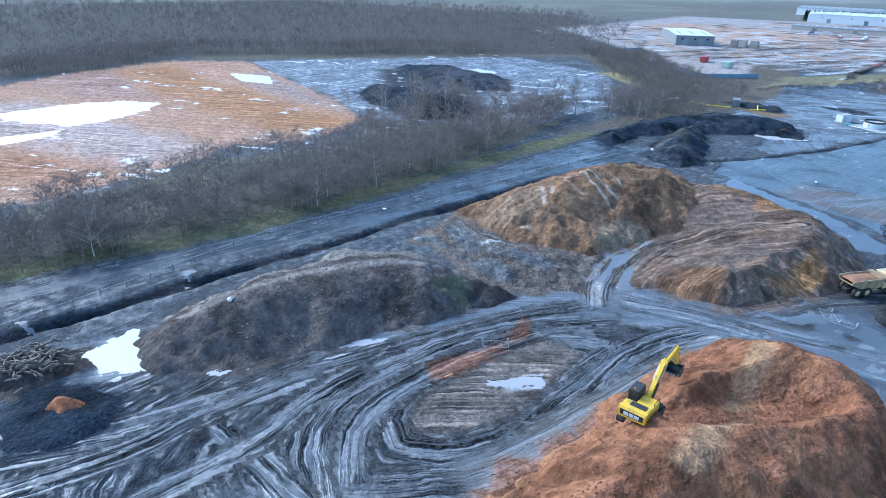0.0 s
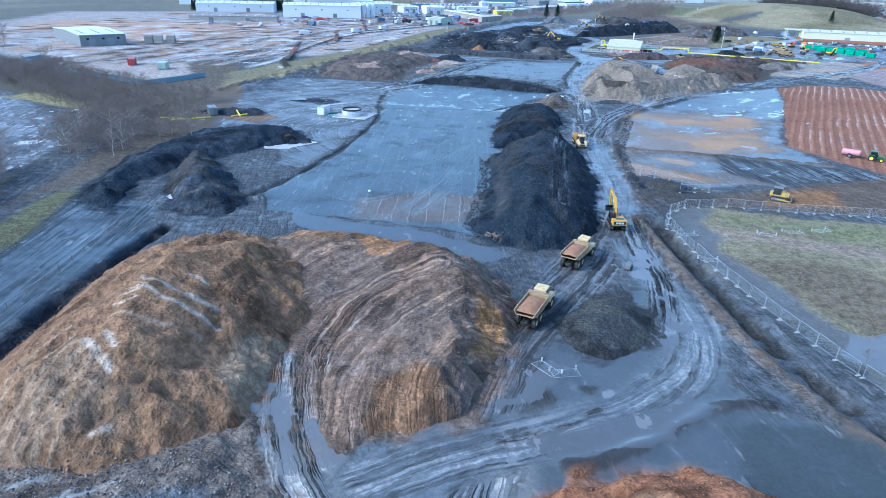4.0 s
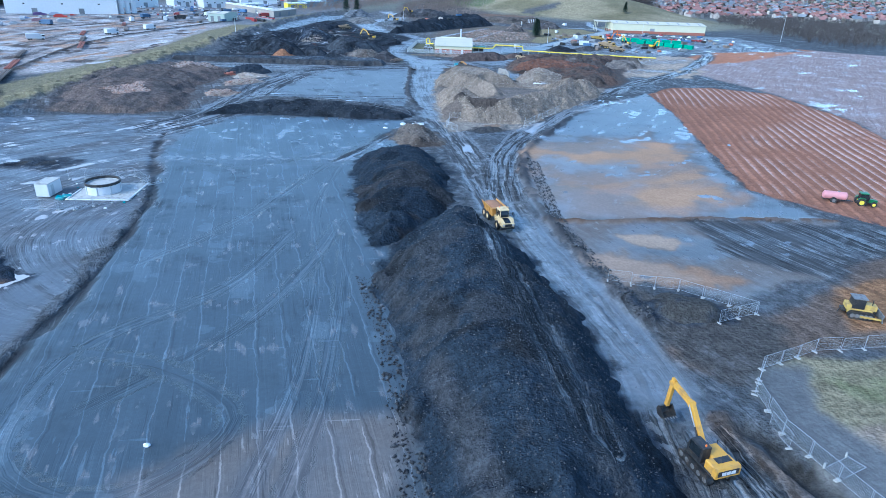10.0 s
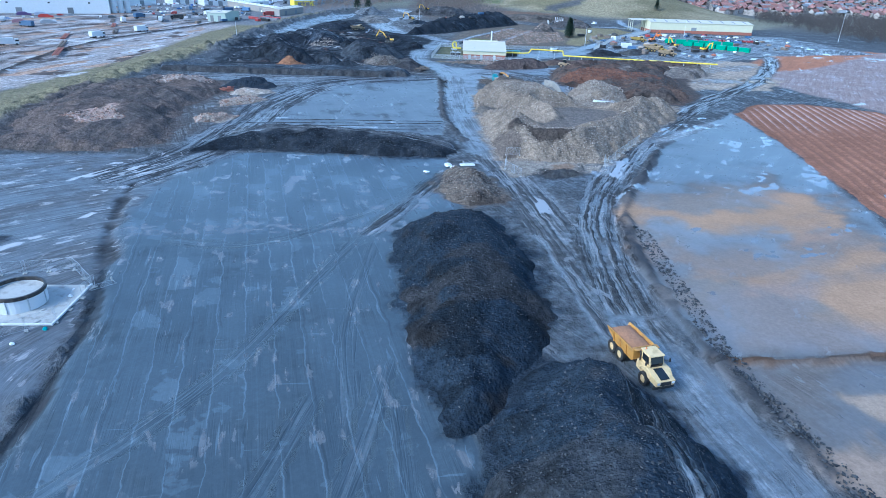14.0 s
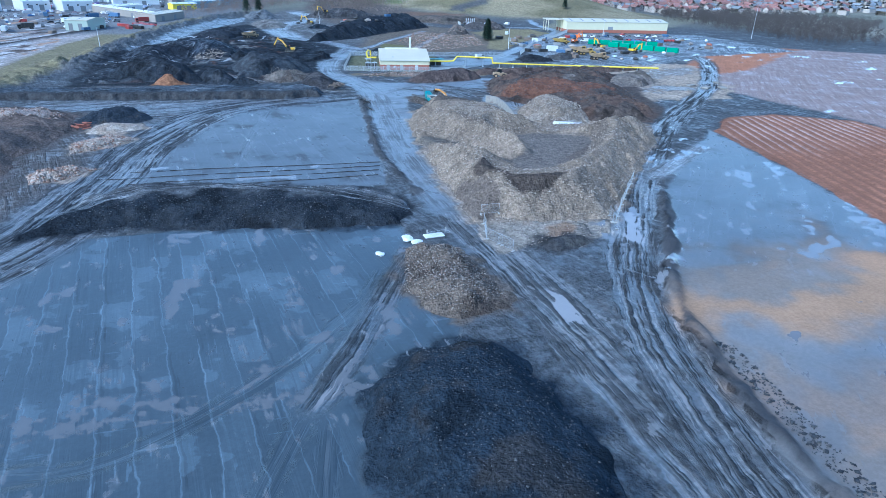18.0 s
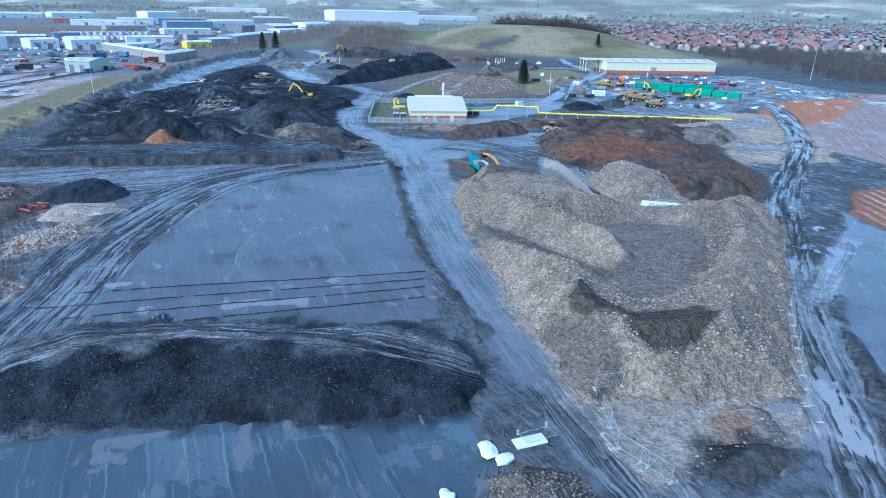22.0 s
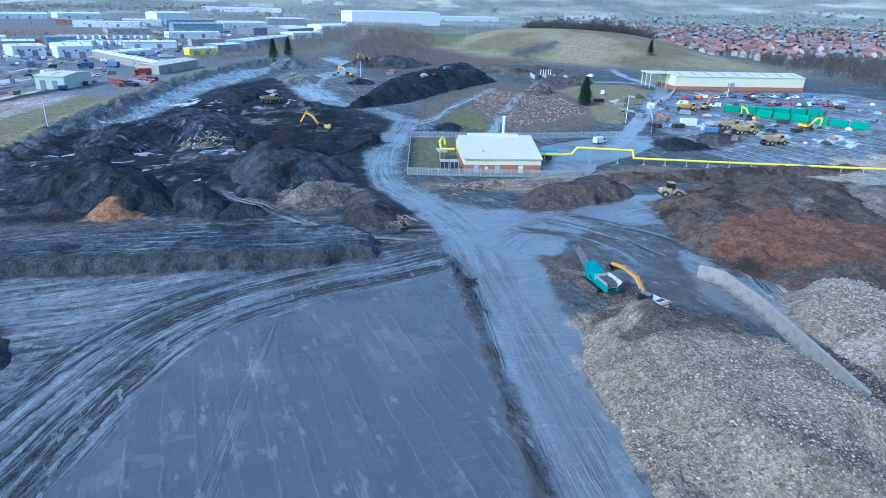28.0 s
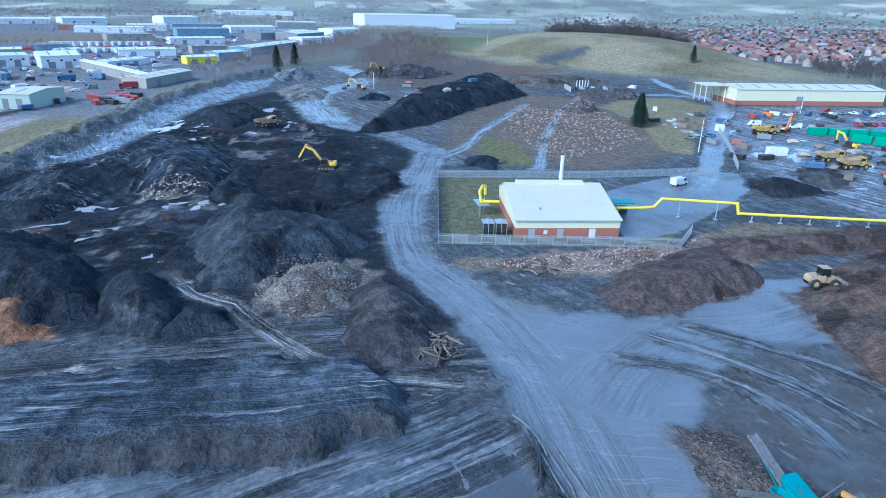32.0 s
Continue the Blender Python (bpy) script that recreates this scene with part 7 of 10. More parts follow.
def road_vehicle(kind, m, paint):
    """A car, van or lorry, by its profile."""
    sizes = {"car": (1.75, [(-2.1, 0.3), (2.1, 0.3), (2.15, 0.7), (1.2, 0.9), (0.6, 1.4), (-1.2, 1.4), (-2.0, 0.95)]),
             "van": (1.95, [(-2.5, 0.35), (2.5, 0.35), (2.5, 0.95), (1.75, 1.15), (1.25, 2.1), (-2.5, 2.2)]),
             "lorry": (2.45, [(-4.5, 0.9), (4.4, 0.6), (4.5, 1.6), (4.4, 2.9), (2.6, 2.9), (2.5, 1.1), (2.3, 1.1), (2.3, 3.5), (-4.5, 3.5)])}
    w, prof = sizes[kind]
    t = thing(kind, f"{paint} parked {kind} on the wet yard", kind, m, f"parked {kind}s")
    bm = slab(B(), prof, -w / 2, w / 2)
    bmesh.ops.bevel(bm, geom=list(bm.edges), offset=0.05, segments=1, affect="EDGES")
    body = part("body", bm, paint, t)
    if kind == "car":
        part("glazing", slab(B(), [(-1.5, 0.95), (1.05, 0.95), (0.55, 1.34), (-1.15, 1.34)], -w / 2 - 0.01, w / 2 + 0.01), "glass", body)
        ys, r = (-1.3, 1.35), 0.31
    elif kind == "van":
        part("glazing", slab(B(), [(0.6, 1.25), (1.68, 1.25), (1.25, 1.95), (0.6, 1.95)], -w / 2 - 0.01, w / 2 + 0.01), "glass", body)
        ys, r = (-1.6, 1.6), 0.36
    else:
        part("glazing", slab(B(), [(3.0, 1.8), (4.47, 1.8), (4.43, 2.6), (3.0, 2.6)], -w / 2 - 0.01, w / 2 + 0.01), "glass", body)
        ys, r = (-3.4, -2.2, 3.4), 0.48
    for y in ys:
        for sx in (-1, 1):
            part("wheel", tube(B(), (sx * (w / 2 - 0.22), y, r), (sx * (w / 2 + 0.01), y, r), r, seg=12), "tyre", t)
    return t


def container(m, paint, label, s=(2.45, 6.1, 2.6)):
    """A ribbed steel box with doors."""
    t = thing("container", label, "container", m, "steel containers")
    part("shell", box(B(), (0, 0, s[2] / 2 + 0.1), s, bev=0.03), paint, t)
    bm = B()
    for y in np.linspace(-s[1] / 2 + 0.4, s[1] / 2 - 0.4, 10):
        box(bm, (0, y, s[2] / 2 + 0.1), (s[0] + 0.08, 0.18, s[2] * 0.86))
    box(bm, (0, 0, s[2] / 2 + 0.1), (s[0] * 0.5, s[1] * 0.9, 0.1))
    bmesh.ops.remove_doubles(bm, verts=bm.verts, dist=0.0001)
    part("side_ribs", bm, paint, t)
    for x in (-0.6, 0.6):
        part("door", box(B(), (x * s[0] / 2.45, -s[1] / 2 - 0.03, s[2] / 2 + 0.1), (1.1 * s[0] / 2.45, 0.06, s[2] * 0.9), bev=0.01), paint, t)
    return t


# ---- machines on the site ----
def at(x, y, rz, dz=0.0, tilt=0.0):
    return pose(x, y, on_ground(x, y) + dz, tilt, 0, rz)


dump_truck(at(7.2, 47.0, -15), "articulated dump truck loaded with brown soil in the queue", bin_paint="muddy")
dump_truck(at(13.0, 68.0, -20), "articulated dump truck loaded with soil behind the excavator", bin_paint="muddy")
dump_truck(pose(12.0, 149.4, on_ground(12.0, 149.4), 0, 0, 190), "articulated dump truck parked at the black heap's end", bin_paint="ochre")
excavator(at(20.2, -14.4, 23, -0.2), "clean yellow excavator digging on the orange heap", [(0.9, 1.7), (3.8, 4.4), (6.8, 4.6), (7.8, 2.4)])
excavator(at(20.0, 86.0, 8), "orange-yellow excavator standing on the haul road", [(0.9, 1.7), (3.6, 4.8), (6.6, 5.2), (6.9, 2.2)], "amber", swing=0.05)
excavator(at(33.0, 325.4, 21, -0.1), "white and orange excavator feeding the teal screener", [(0.9, 1.7), (3.2, 4.2), (5.9, 4.9), (8.2, 4.7)], "ochre", True)
excavator(at(-9.5, 467.5, 78), "yellow excavator digging out the black mound", [(0.9, 1.7), (3.4, 5.2), (5.6, 6.2), (7.4, 3.2)])
excavator(at(13.0, 640.0, 60), "far yellow excavator on the wet ground", [(0.9, 1.7), (3.6, 5.0), (6.6, 5.4), (7.4, 2.4)])
excavator(at(30, 702, 120), "far yellow excavator beside brown heaps", [(0.9, 1.7), (3.6, 5.0), (6.6, 5.4), (7.4, 2.4)])
excavator(at(166, 508, -60), "orange excavator with raised boom in the yard", [(0.9, 1.7), (3.2, 5.4), (6.2, 6.6), (7.6, 3.6)], "orange")
excavator(at(166.7, 477, 20), "yellow excavator parked beside green containers", [(0.9, 1.7), (3.2, 5.0), (5.2, 5.4), (5.0, 2.4)])
excavator(at(177, 458, 200), "yellow excavator parked in the works yard", [(0.9, 1.7), (3.2, 5.0), (5.2, 5.4), (5.0, 2.4)])
dump_truck(at(146, 462, -100), "mud-brown dump truck parked in the yard", False, "grubby", "muddy")
dump_truck(at(145.5, 453, -95), "yellow dump truck parked in the yard", False, "grubby", "muddy")
dump_truck(at(143, 434, -90), "brown dump truck parked by the pipeline", False, "muddy")
dump_truck(at(155, 505, -95), "yellow dump truck parked near the shed", False, "grubby")
dump_truck(at(-28.5, 532, -50), "mud-brown dump truck on black ground", False, "muddy")
bulldozer(at(56.6, 112.6, -112))
tractor(at(92.6, 157.0, -112))
tanker(at(87.4, 159.2, -112))
wheel_loader(at(69.0, 378.0, -100))
screener(at(28.7, 334.2, 4) @ Matrix.Diagonal((0.95, 0.95, 0.95, 1)))

# long white tank trailer lying on the rubble, with its lettering
t = thing("tank_trailer", "white lettered tank trailer among pale rubble", "tank trailer", pose(59.6, 296.4, on_ground(59.6, 296.4) + 0.95, 0, 3, -18))
bm = tube(B(), (-4.2, 0, 0), (4.2, 0, 0), 0.95, seg=24)
tube(tube(bm, (4.2, 0, 0), (4.45, 0, 0), 0.95, 0.6, 24), (-4.45, 0, 0), (-4.2, 0, 0), 0.6, 0.95, 24)
part("barrel", bm, "white", t, smooth_faces=False)
part("cradle", box(box(B(), (-3.0, 0, -1.0), (2.4, 1.6, 0.7), bev=0.05), (0.5, 0, -0.95), (2.0, 1.2, 0.4), bev=0.05), "teal", t)
part("walkway", bar(bar(B(), (-1.5, 0.5, 1.0), (3.5, 0.5, 1.0), 0.3, 0.05), (-1.5, 0.7, 1.3), (3.5, 0.7, 1.3), 0.05), "galv", t)
for x in (-3.6, -2.6):
    part("wheel", tube(B(), (x, -0.95, -1.15), (x, -0.7, -1.15), 0.42, seg=12), "tyre", t)
lettering(t, "BIO REMEDIATION", 0.78, Matrix.Translation((0.3, -0.86, 0.42)) @ Matrix.Rotation(radians(62), 4, "X"), "green")

# ---- round tank, cabin and their litter ----
t = thing("round_tank", "white round steel tank with a black rim", "tank", pose(-64.6, 168.3, on_ground(-64.6, 168.3)))
bm = B()
bmesh.ops.create_cone(bm, cap_ends=False, segments=40, radius1=3.2, radius2=3.2, depth=2.0)
bmesh.ops.translate(bm, verts=bm.verts, vec=(0, 0, 1.0))
bmesh.ops.solidify(bm, geom=list(bm.faces), thickness=0.12)
part("wall", bm, "white", t)
bm = B()
bmesh.ops.create_cone(bm, cap_ends=False, segments=40, radius1=3.3, radius2=3.3, depth=0.5)
bmesh.ops.translate(bm, verts=bm.verts, vec=(0, 0, 2.05))
bmesh.ops.solidify(bm, geom=list(bm.faces), thickness=0.25)
part("rim", bm, "black", t, "black rubber rim")
part("water_surface", tube(B(), (0, 0, 1.5), (0, 0, 1.7), 3.1, seg=36), "concrete", t, "pale sludge inside the tank")
for a in range(0, 360, 45):
    part("wall_strap", box(B(), (3.24 * math.cos(radians(a)), 3.24 * math.sin(radians(a)), 1.0), (0.12, 0.12, 1.8)), "galv", t)
t = thing("concrete_base", "broken pale concrete slab with white kerb", "slab", pose(-63.6, 168, on_ground(-64, 168) - 0.02, 0, 0, -3))
part("slab", box(B(), (0, 0, 0), (11.5, 10.5, 0.16), bev=0.03), "concrete", t)
for x, y, w, d in ((0, -5.3, 11.8, 0.3), (5.75, 0, 0.3, 10.6), (-5.75, -2, 0.3, 6)):
    part("kerb", box(B(), (x, y, 0.15), (w, d, 0.25), bev=0.04), "white", t)
t = thing("site_cabin", "small white steel cabin with a stained roof", "cabin", pose(-74.2, 166.8, on_ground(-74, 166.5), 0, 0, -8))
part("shell", box(B(), (0, 0, 1.35), (2.6, 4.2, 2.5), bev=0.04), "white", t)
part("roof", box(B(), (0, 0, 2.66), (2.7, 4.3, 0.12), bev=0.02), "concrete", t, "stained pale roof")
part("door", box(B(), (1.32, -0.8, 1.2), (0.05, 0.9, 2.0)), "galv", t)
rng = random.Random(5)


def scrap(name, label, x, y, size, material, category, flat=0.4):
    """A crumpled or broken piece lying on the ground."""
    bm = B()
    bmesh.ops.create_icosphere(bm, subdivisions=2, radius=1.0)
    for v in bm.verts:
        k = 1 + 0.45 * noise.noise(v.co * 2.1 + Vector((x, y, 0)))
        v.co = (v.co.x * size * k, v.co.y * size * 0.7 * k, v.co.z * size * flat * k)
    ob = part(name, bm, material)
    ob.matrix_basis = pose(x, y, on_ground(x, y) + size * flat * 0.6, 0, 0, rng.uniform(0, 360))
    return tagged(ob, label, category)


for x, y in ((-71.5, 164.2), (-70.2, 164.9), (-70.9, 163.5)):
    scrap("tarpaulin", "crumpled turquoise tarpaulin beside the tank", x, y, rng.uniform(0.5, 1.0), "teal", "tarpaulin")
for k in range(26):
    x, y = -67 + rng.uniform(-9, 9), 167 + rng.uniform(-9, 9)
    if math.hypot(x + 64.6, y - 168.3) > 3.8 and abs(x + 74) > 2:
        scrap("litter", "pale litter scattered round the tank", x, y, rng.uniform(0.15, 0.45), rng.choice(["plastic", "concrete", "plastic", "teal"]), "litter")
for x, y, s in ((-1.6, 229.2, 1.3), (-0.4, 227.6, 1.1), (-7, 224.2, 0.9)):
    scrap("plastic_sheet", "crumpled white plastic sheet on wet mud", x, y, s, "plastic", "sheet", 0.25)
scrap("plastic_sheet", "small white plastic scrap on the pad", -33.2, 92.6, 0.35, "plastic", "sheet", 0.6)
scrap("pale_boulder", "pale boulder on the grey bank", -22.8, -46.2, 0.45, "plastic", "boulder", 0.7)
scrap("sack", "white sack lying beside the western ditch", -57.8, -10.2, 0.5, "plastic", "sack", 0.5)
ob = part("foam_board", box(B(), (0, 0, 0.12), (3.4, 1.5, 0.2), bev=0.04), "plastic")
ob.matrix_basis = pose(3.0, 229.6, on_ground(3, 229.6), 0, 0, 6)
tagged(ob, "long white board lying by the haul road", "board")


def timber_pile(x, y, n, spread, label, long=2.6, material="timber"):
    t = thing("timber_pile", label, "timber pile", pose(x, y, on_ground(x, y)))
    for k in range(n):
        a, l = rng.uniform(0, math.pi), rng.uniform(0.5, 1.0) * long
        cx, cy, z = rng.gauss(0, spread), rng.gauss(0, spread), rng.uniform(0.1, 0.9)
        d = Vector((math.cos(a), math.sin(a), rng.uniform(-0.25, 0.25))) * l / 2
        part("plank", bar(B(), Vector((cx, cy, z)) - d, Vector((cx, cy, z)) + d, 0.12, rng.uniform(0.15, 0.35)), material, t)


timber_pile(-2.2, 73.6, 22, 0.8, "heap of broken timber at the black heap's foot")
timber_pile(2.2, 370.0, 60, 1.6, "tangle of dark timber and pipes on spoil", 3.2)
timber_pile(-69.5, 319.0, 26, 1.4, "rusty scrap metal on a black heap", 3.0, "brick")
timber_pile(-23.6, -69.4, 150, 1.9, "wide tangle of cut roots and timber by the puddle", 1.5)
timber_pile(26, 394, 40, 2.6, "timber and brick scraps below the fence", 2.0)
timber_pile(9.0, 340, 10, 0.7, "short lengths of black pipe beside the road", 2.4, "black")
t = thing("hose", "long pale pipe lying along the road edge", "pipe")
for a, b in (((9.8, 350), (10.3, 343)), ((10.3, 343), (9.0, 333)), ((9.0, 333), (7.8, 323)), ((7.8, 323), (6.6, 314)), ((10.8, 349), (11.6, 340)), ((11.6, 340), (11.2, 330))):
    part("length", tube(B(), (*a, on_ground(*a) + 0.12), (*b, on_ground(*b) + 0.12), 0.12, seg=8), "grey", t)

# ---- gas engine house with its compound ----
H0 = pose(26.0, 410.3, 0, 0, 0, -8)
t = thing("engine_house", "pale-roofed hall with cream cladding over red brick", "building", H0)
W, D = 21.0, 22.5
for nm, c, s in (("brick_front", (W / 2, 0, 1.1), (W, 0.3, 2.2)), ("brick_back", (W / 2, D, 1.1), (W, 0.3, 2.2)), ("brick_side", (0.15, D / 2, 1.1), (0.3, D - 0.3, 2.2)), ("brick_side", (W - 0.15, D / 2, 1.1), (0.3, D - 0.3, 2.2))):
    part(nm, box(B(), c, s), "brick", t)
for x in (-0.03, W + 0.03):
    part("gable_cladding", slab(B(), [(-0.05, 2.2), (D + 0.05, 2.2), (D + 0.05, 4.2), (D * 0.72, 6.8), (-0.05, 3.9)], x - 0.12, x + 0.12), "cream_clad", t)
part("front_cladding", box(B(), (W / 2, -0.05, 3.05), (W, 0.25, 1.75)), "cream_clad", t)
part("back_cladding", box(B(), (W / 2, D + 0.05, 3.2), (W, 0.25, 2.0)), "cream_clad", t)
roof = part("roof", slab(slab(B(), [(-0.45, 3.85), (D * 0.72, 6.95), (D * 0.72, 7.1), (-0.45, 4.0)], -0.35, W + 0.35), [(D * 0.72, 6.95), (D + 0.4, 4.1), (D + 0.4, 4.25), (D * 0.72, 7.1)], -0.35, W + 0.35), "roof", t, "pale sheet roof, slightly stained")
part("ridge_vent", slab(B(), [(D * 0.66, 6.9), (D * 0.66, 7.35), (D * 0.78, 7.35), (D * 0.78, 6.9)], 2.5, W - 3.5), "cream_clad", roof)
for x in np.arange(0.0, W + 0.1, 1.05):
    part("roof_seam", slab(B(), [(-0.46, 4.0), (D * 0.72, 7.1), (D * 0.72, 7.14), (-0.46, 4.05)], x - 0.03, x + 0.03), "roof", roof)
part("gutter", box(B(), (W / 2, -0.5, 3.82), (W + 0.6, 0.2, 0.16)), "sage", t)
for x in (3.2, 9.0, 15.5):
    part("door", box(B(), (x, -0.18, 1.0), (1.3, 0.1, 2.0)), "galv" if x < 12 else "white", t)
part("louvre", box(B(), (6.0, -0.18, 1.3), (0.8, 0.1, 0.8)), "white", t)
part("chimney", tube(tube(B(), (14.5, D + 1.5, 0), (14.5, D + 1.5, 11.0), 0.42, seg=14), (14.5, D + 1.5, 11.0), (14.5, D + 1.5, 11.3), 0.5, seg=14), "white", t, "slim white exhaust chimney")
part("roof_cowl", box(B(), (5.5, 4.0, 5.0), (0.5, 0.5, 0.5), bev=0.05), "galv", t)


def pipe_run(name, label, pts, r, material="pipe", legs=True):
    t = thing(name, label, "pipe")
    for a, b in zip(pts[:-1], pts[1:]):
        part("pipe", tube(B(), a, b, r, seg=12), material, t, smooth_faces=False)
    for p in pts[1:-1]:
        bm = B()
        bmesh.ops.create_icosphere(bm, subdivisions=2, radius=r * 1.08)
        e = part("elbow", bm, material, t)
        e.location = p
    if legs:
        for a, b in zip(pts[:-1], pts[1:]):
            a, b = Vector(a), Vector(b)
            n = int((b - a).length // 6)
            for k in range(1, n + 1):
                p = a + (b - a) * (k - 0.5) / max(n, 1)
                if p.z > 0.8:
                    part("support", box(box(B(), (p.x, p.y, (p.z - r) / 2), (0.2, 0.2, p.z - r)), (p.x, p.y, 0.1), (0.7, 0.7, 0.25)), "galv", t)
    return t


pipe_run("gas_pipe", "bright yellow overhead gas pipe on steel supports", [(47.5, 421, 2.0), (58.5, 419.6, 2.0), (61.2, 419.4, 2.2), (62.7, 419.2, 4.1), (77.6, 413.6, 4.1), (78.0, 413.2, 1.9), (107.6, 404.6, 1.7), (150, 392.0, 1.7)], 0.32)
pipe_run("gas_pipe", "yellow gooseneck gas pipe beside the hall", [(26.5, 424, 3.4), (22.6, 424.6, 3.4), (22.2, 424.8, 5.6), (23.4, 427, 6.2), (24.6, 429, 5.6), (24.8, 429.4, 3.6)], 0.34, legs=False)
part_support = thing("gooseneck_stand", "galvanised steel stand under the gooseneck pipe", "stand")
for x, y in ((22.3, 424.2), (22.4, 425.4), (24.6, 429.2)):
    part("leg", box(B(), (x, y, 1.6), (0.12, 0.12, 3.2)), "galv", part_support)
part("platform", box(B(), (23.2, 426.5, 2.6), (2.6, 5.0, 0.12)), "galv", part_support)
for k in range(2):
    t = thing("cooler", "dark radiator cooler in a galvanised frame", "cooler", pose(21.2 + 2.6 * k, 413.8 - 0.4 * k, 0, 0, 0, -8), "coolers")
    part("core", box(B(), (0, 0, 1.5), (2.1, 2.4, 2.0), bev=0.04), "black", t)
    for sx in (-1.1, 0, 1.1):
        part("frame_post", box(B(), (sx, -1.25, 1.35), (0.12, 0.12, 2.7)), "galv", t)
    part("cap", box(B(), (0, 0, 2.6), (2.4, 2.7, 0.14)), "galv", t)
    for y in (-0.6, 0.6):
        part("fan_ring", tube(B(), (0, y, 2.66), (0, y, 2.86), 0.5, seg=16), "galv", t)
t = thing("open_shelter", "low steel shelter with a green roof beside the hall", "shelter", pose(50.5, 423.5, 0, 0, 0, -8))
part("roof", box(B(), (3.2, 0, 2.7), (7.6, 3.4, 0.16)), "teal", t)
for x in (-0.4, 3.2, 6.8):
    for y in (-1.5, 1.5):
        part("post", box(B(), (x, y, 1.3), (0.15, 0.15, 2.6)), "galv", t)
part("equipment", box(B(), (3, 0, 0.8), (5.5, 1.8, 1.5), bev=0.1), "black", t)


def palisade(pts, label, high=2.2):
    """A steel fence: posts, rails and pales, panel by panel."""
    f = thing("palisade_fence", label, "fence")
    bm = B()
    xs = [-0.05, 0.05] + [v for k in range(14) for v in (0.1 + k * 0.196, 0.185 + k * 0.196)] + [2.75]
    zs = [0.0, 0.42, 0.49, high - 0.49, high - 0.42, high]
    grid = [[bm.verts.new((x, 0, z)) for z in zs] for x in xs]
    for i in range(len(xs) - 1):
        for j in range(len(zs) - 1):
            if i % 2 == 0 or j in (1, 3):
                bm.faces.new((grid[i][j], grid[i + 1][j], grid[i + 1][j + 1], grid[i][j + 1]))
    bmesh.ops.delete(bm, geom=[v for v in bm.verts if not v.link_faces], context="VERTS")
    bmesh.ops.solidify(bm, geom=bm.faces[:], thickness=0.03)
    first = None
    for a, b in zip(pts[:-1], pts[1:]):
        a, b = Vector(a), Vector(b)
        n = max(1, round((b - a).length / 2.75))
        ang = math.degrees(math.atan2(b.y - a.y, b.x - a.x))
        for k in range(n):
            p = a + (b - a) * k / n
            m = pose(p.x, p.y, on_ground(p.x, p.y) - 0.05, 0, 0, ang)
            if first is None:
                first = tagged(part("panel", bm, "galv", f), kind="stuff")
                first.matrix_basis = m
            else:
                again(first, f, m)
    return f


palisade([(19.5, 458), (10.1, 409.4), (56.5, 400.2), (63.2, 407.3)], "grey palisade fence round the hall's compound")
palisade([(19.5, 458), (60, 452), (98, 452)], "grey palisade fence behind the hall")
palisade([(108, 455), (124, 482), (140, 512), (170, 545), (196, 580)], "grey palisade fence along the access road")

# ---- mesh site fencing ----
def panel_mesh():
    f = tube(B(), (0, 0, 0.1), (0, 0, 2.0), 0.021, seg=6)
    tube(f, (3.4, 0, 0.1), (3.4, 0, 2.0), 0.021, seg=6)
    tube(f, (0, 0, 2.0), (3.4, 0, 2.0), 0.021, seg=6)
    tube(f, (0, 0, 0.25), (3.4, 0, 0.25), 0.021, seg=6)
    w = B()
    for x in np.arange(0.14, 3.4, 0.14):
        bar(w, (x, 0, 0.25), (x, 0, 2.0), 0.006)
    for z in np.arange(0.45, 2.0, 0.25):
        bar(w, (0, 0, z), (3.4, 0, z), 0.006)
    t = thing("fence_panel", "galvanised mesh fence panel on block feet", "fence panel", None, "mesh fence panels")
    part("frame", f, "galv", t)
    part("wire_mesh", w, "galv", t)
    for x in (0, 3.4):
        part("foot_block", box(B(), (x, 0, 0.07), (0.24, 0.7, 0.14), bev=0.02), "concrete", t)
    return t


PANEL = panel_mesh()
PANEL.matrix_basis = at(30.0, 88, 90)


def mesh_fence(pts):
    for a, b in zip(pts[:-1], pts[1:]):
        a, b = Vector(a), Vector(b)
        n = max(1, round((b - a).length / 3.45))
        ang = math.degrees(math.atan2(b.y - a.y, b.x - a.x))
        for k in range(n):
            p = a + (b - a) * k / n
            copy_thing(PANEL, pose(p.x, p.y, on_ground(p.x, p.y), rng.uniform(-4, 4), 0, ang + rng.uniform(-1.5, 1.5)))


mesh_fence([(122, 108), (76, 106), (58, 104.5), (44, 104), (35, 100.8), (31.6, 96.8), (30.3, 89.7), (32.3, 80.1), (34.8, 72.5), (38, 64), (42, 54), (46.2, 44.4), (52, 34)])
mesh_fence([(24, 124), (34, 121), (42, 113.5), (35, 111.5)])
mesh_fence([(13.3, 236), (18.4, 236)])
mesh_fence([(36.6, 232), (35, 226.6)])
mesh_fence([(53, 251), (42.2, 237), (36.4, 229)])
mesh_fence([(13.0, 233.5), (11.4, 227), (13.6, 222.3)])
mesh_fence([(-75, 158), (-66, 157.5), (-58, 163), (-57, 172), (-62, 178), (-74, 176)])
for x, y, a in ((10, 33, 20), (-6.4, -16.5, 60), (9, 35, -40), (31.5, 85, 20), (33.6, 74, 10), (52, 92, 10), (58, 94, 30), (47, 90, -10), (2.2, 231, 10), (-58, 172, 40)):
    copy_thing(PANEL, pose(x, y, on_ground(x, y) + 0.25, 86, 0, a))

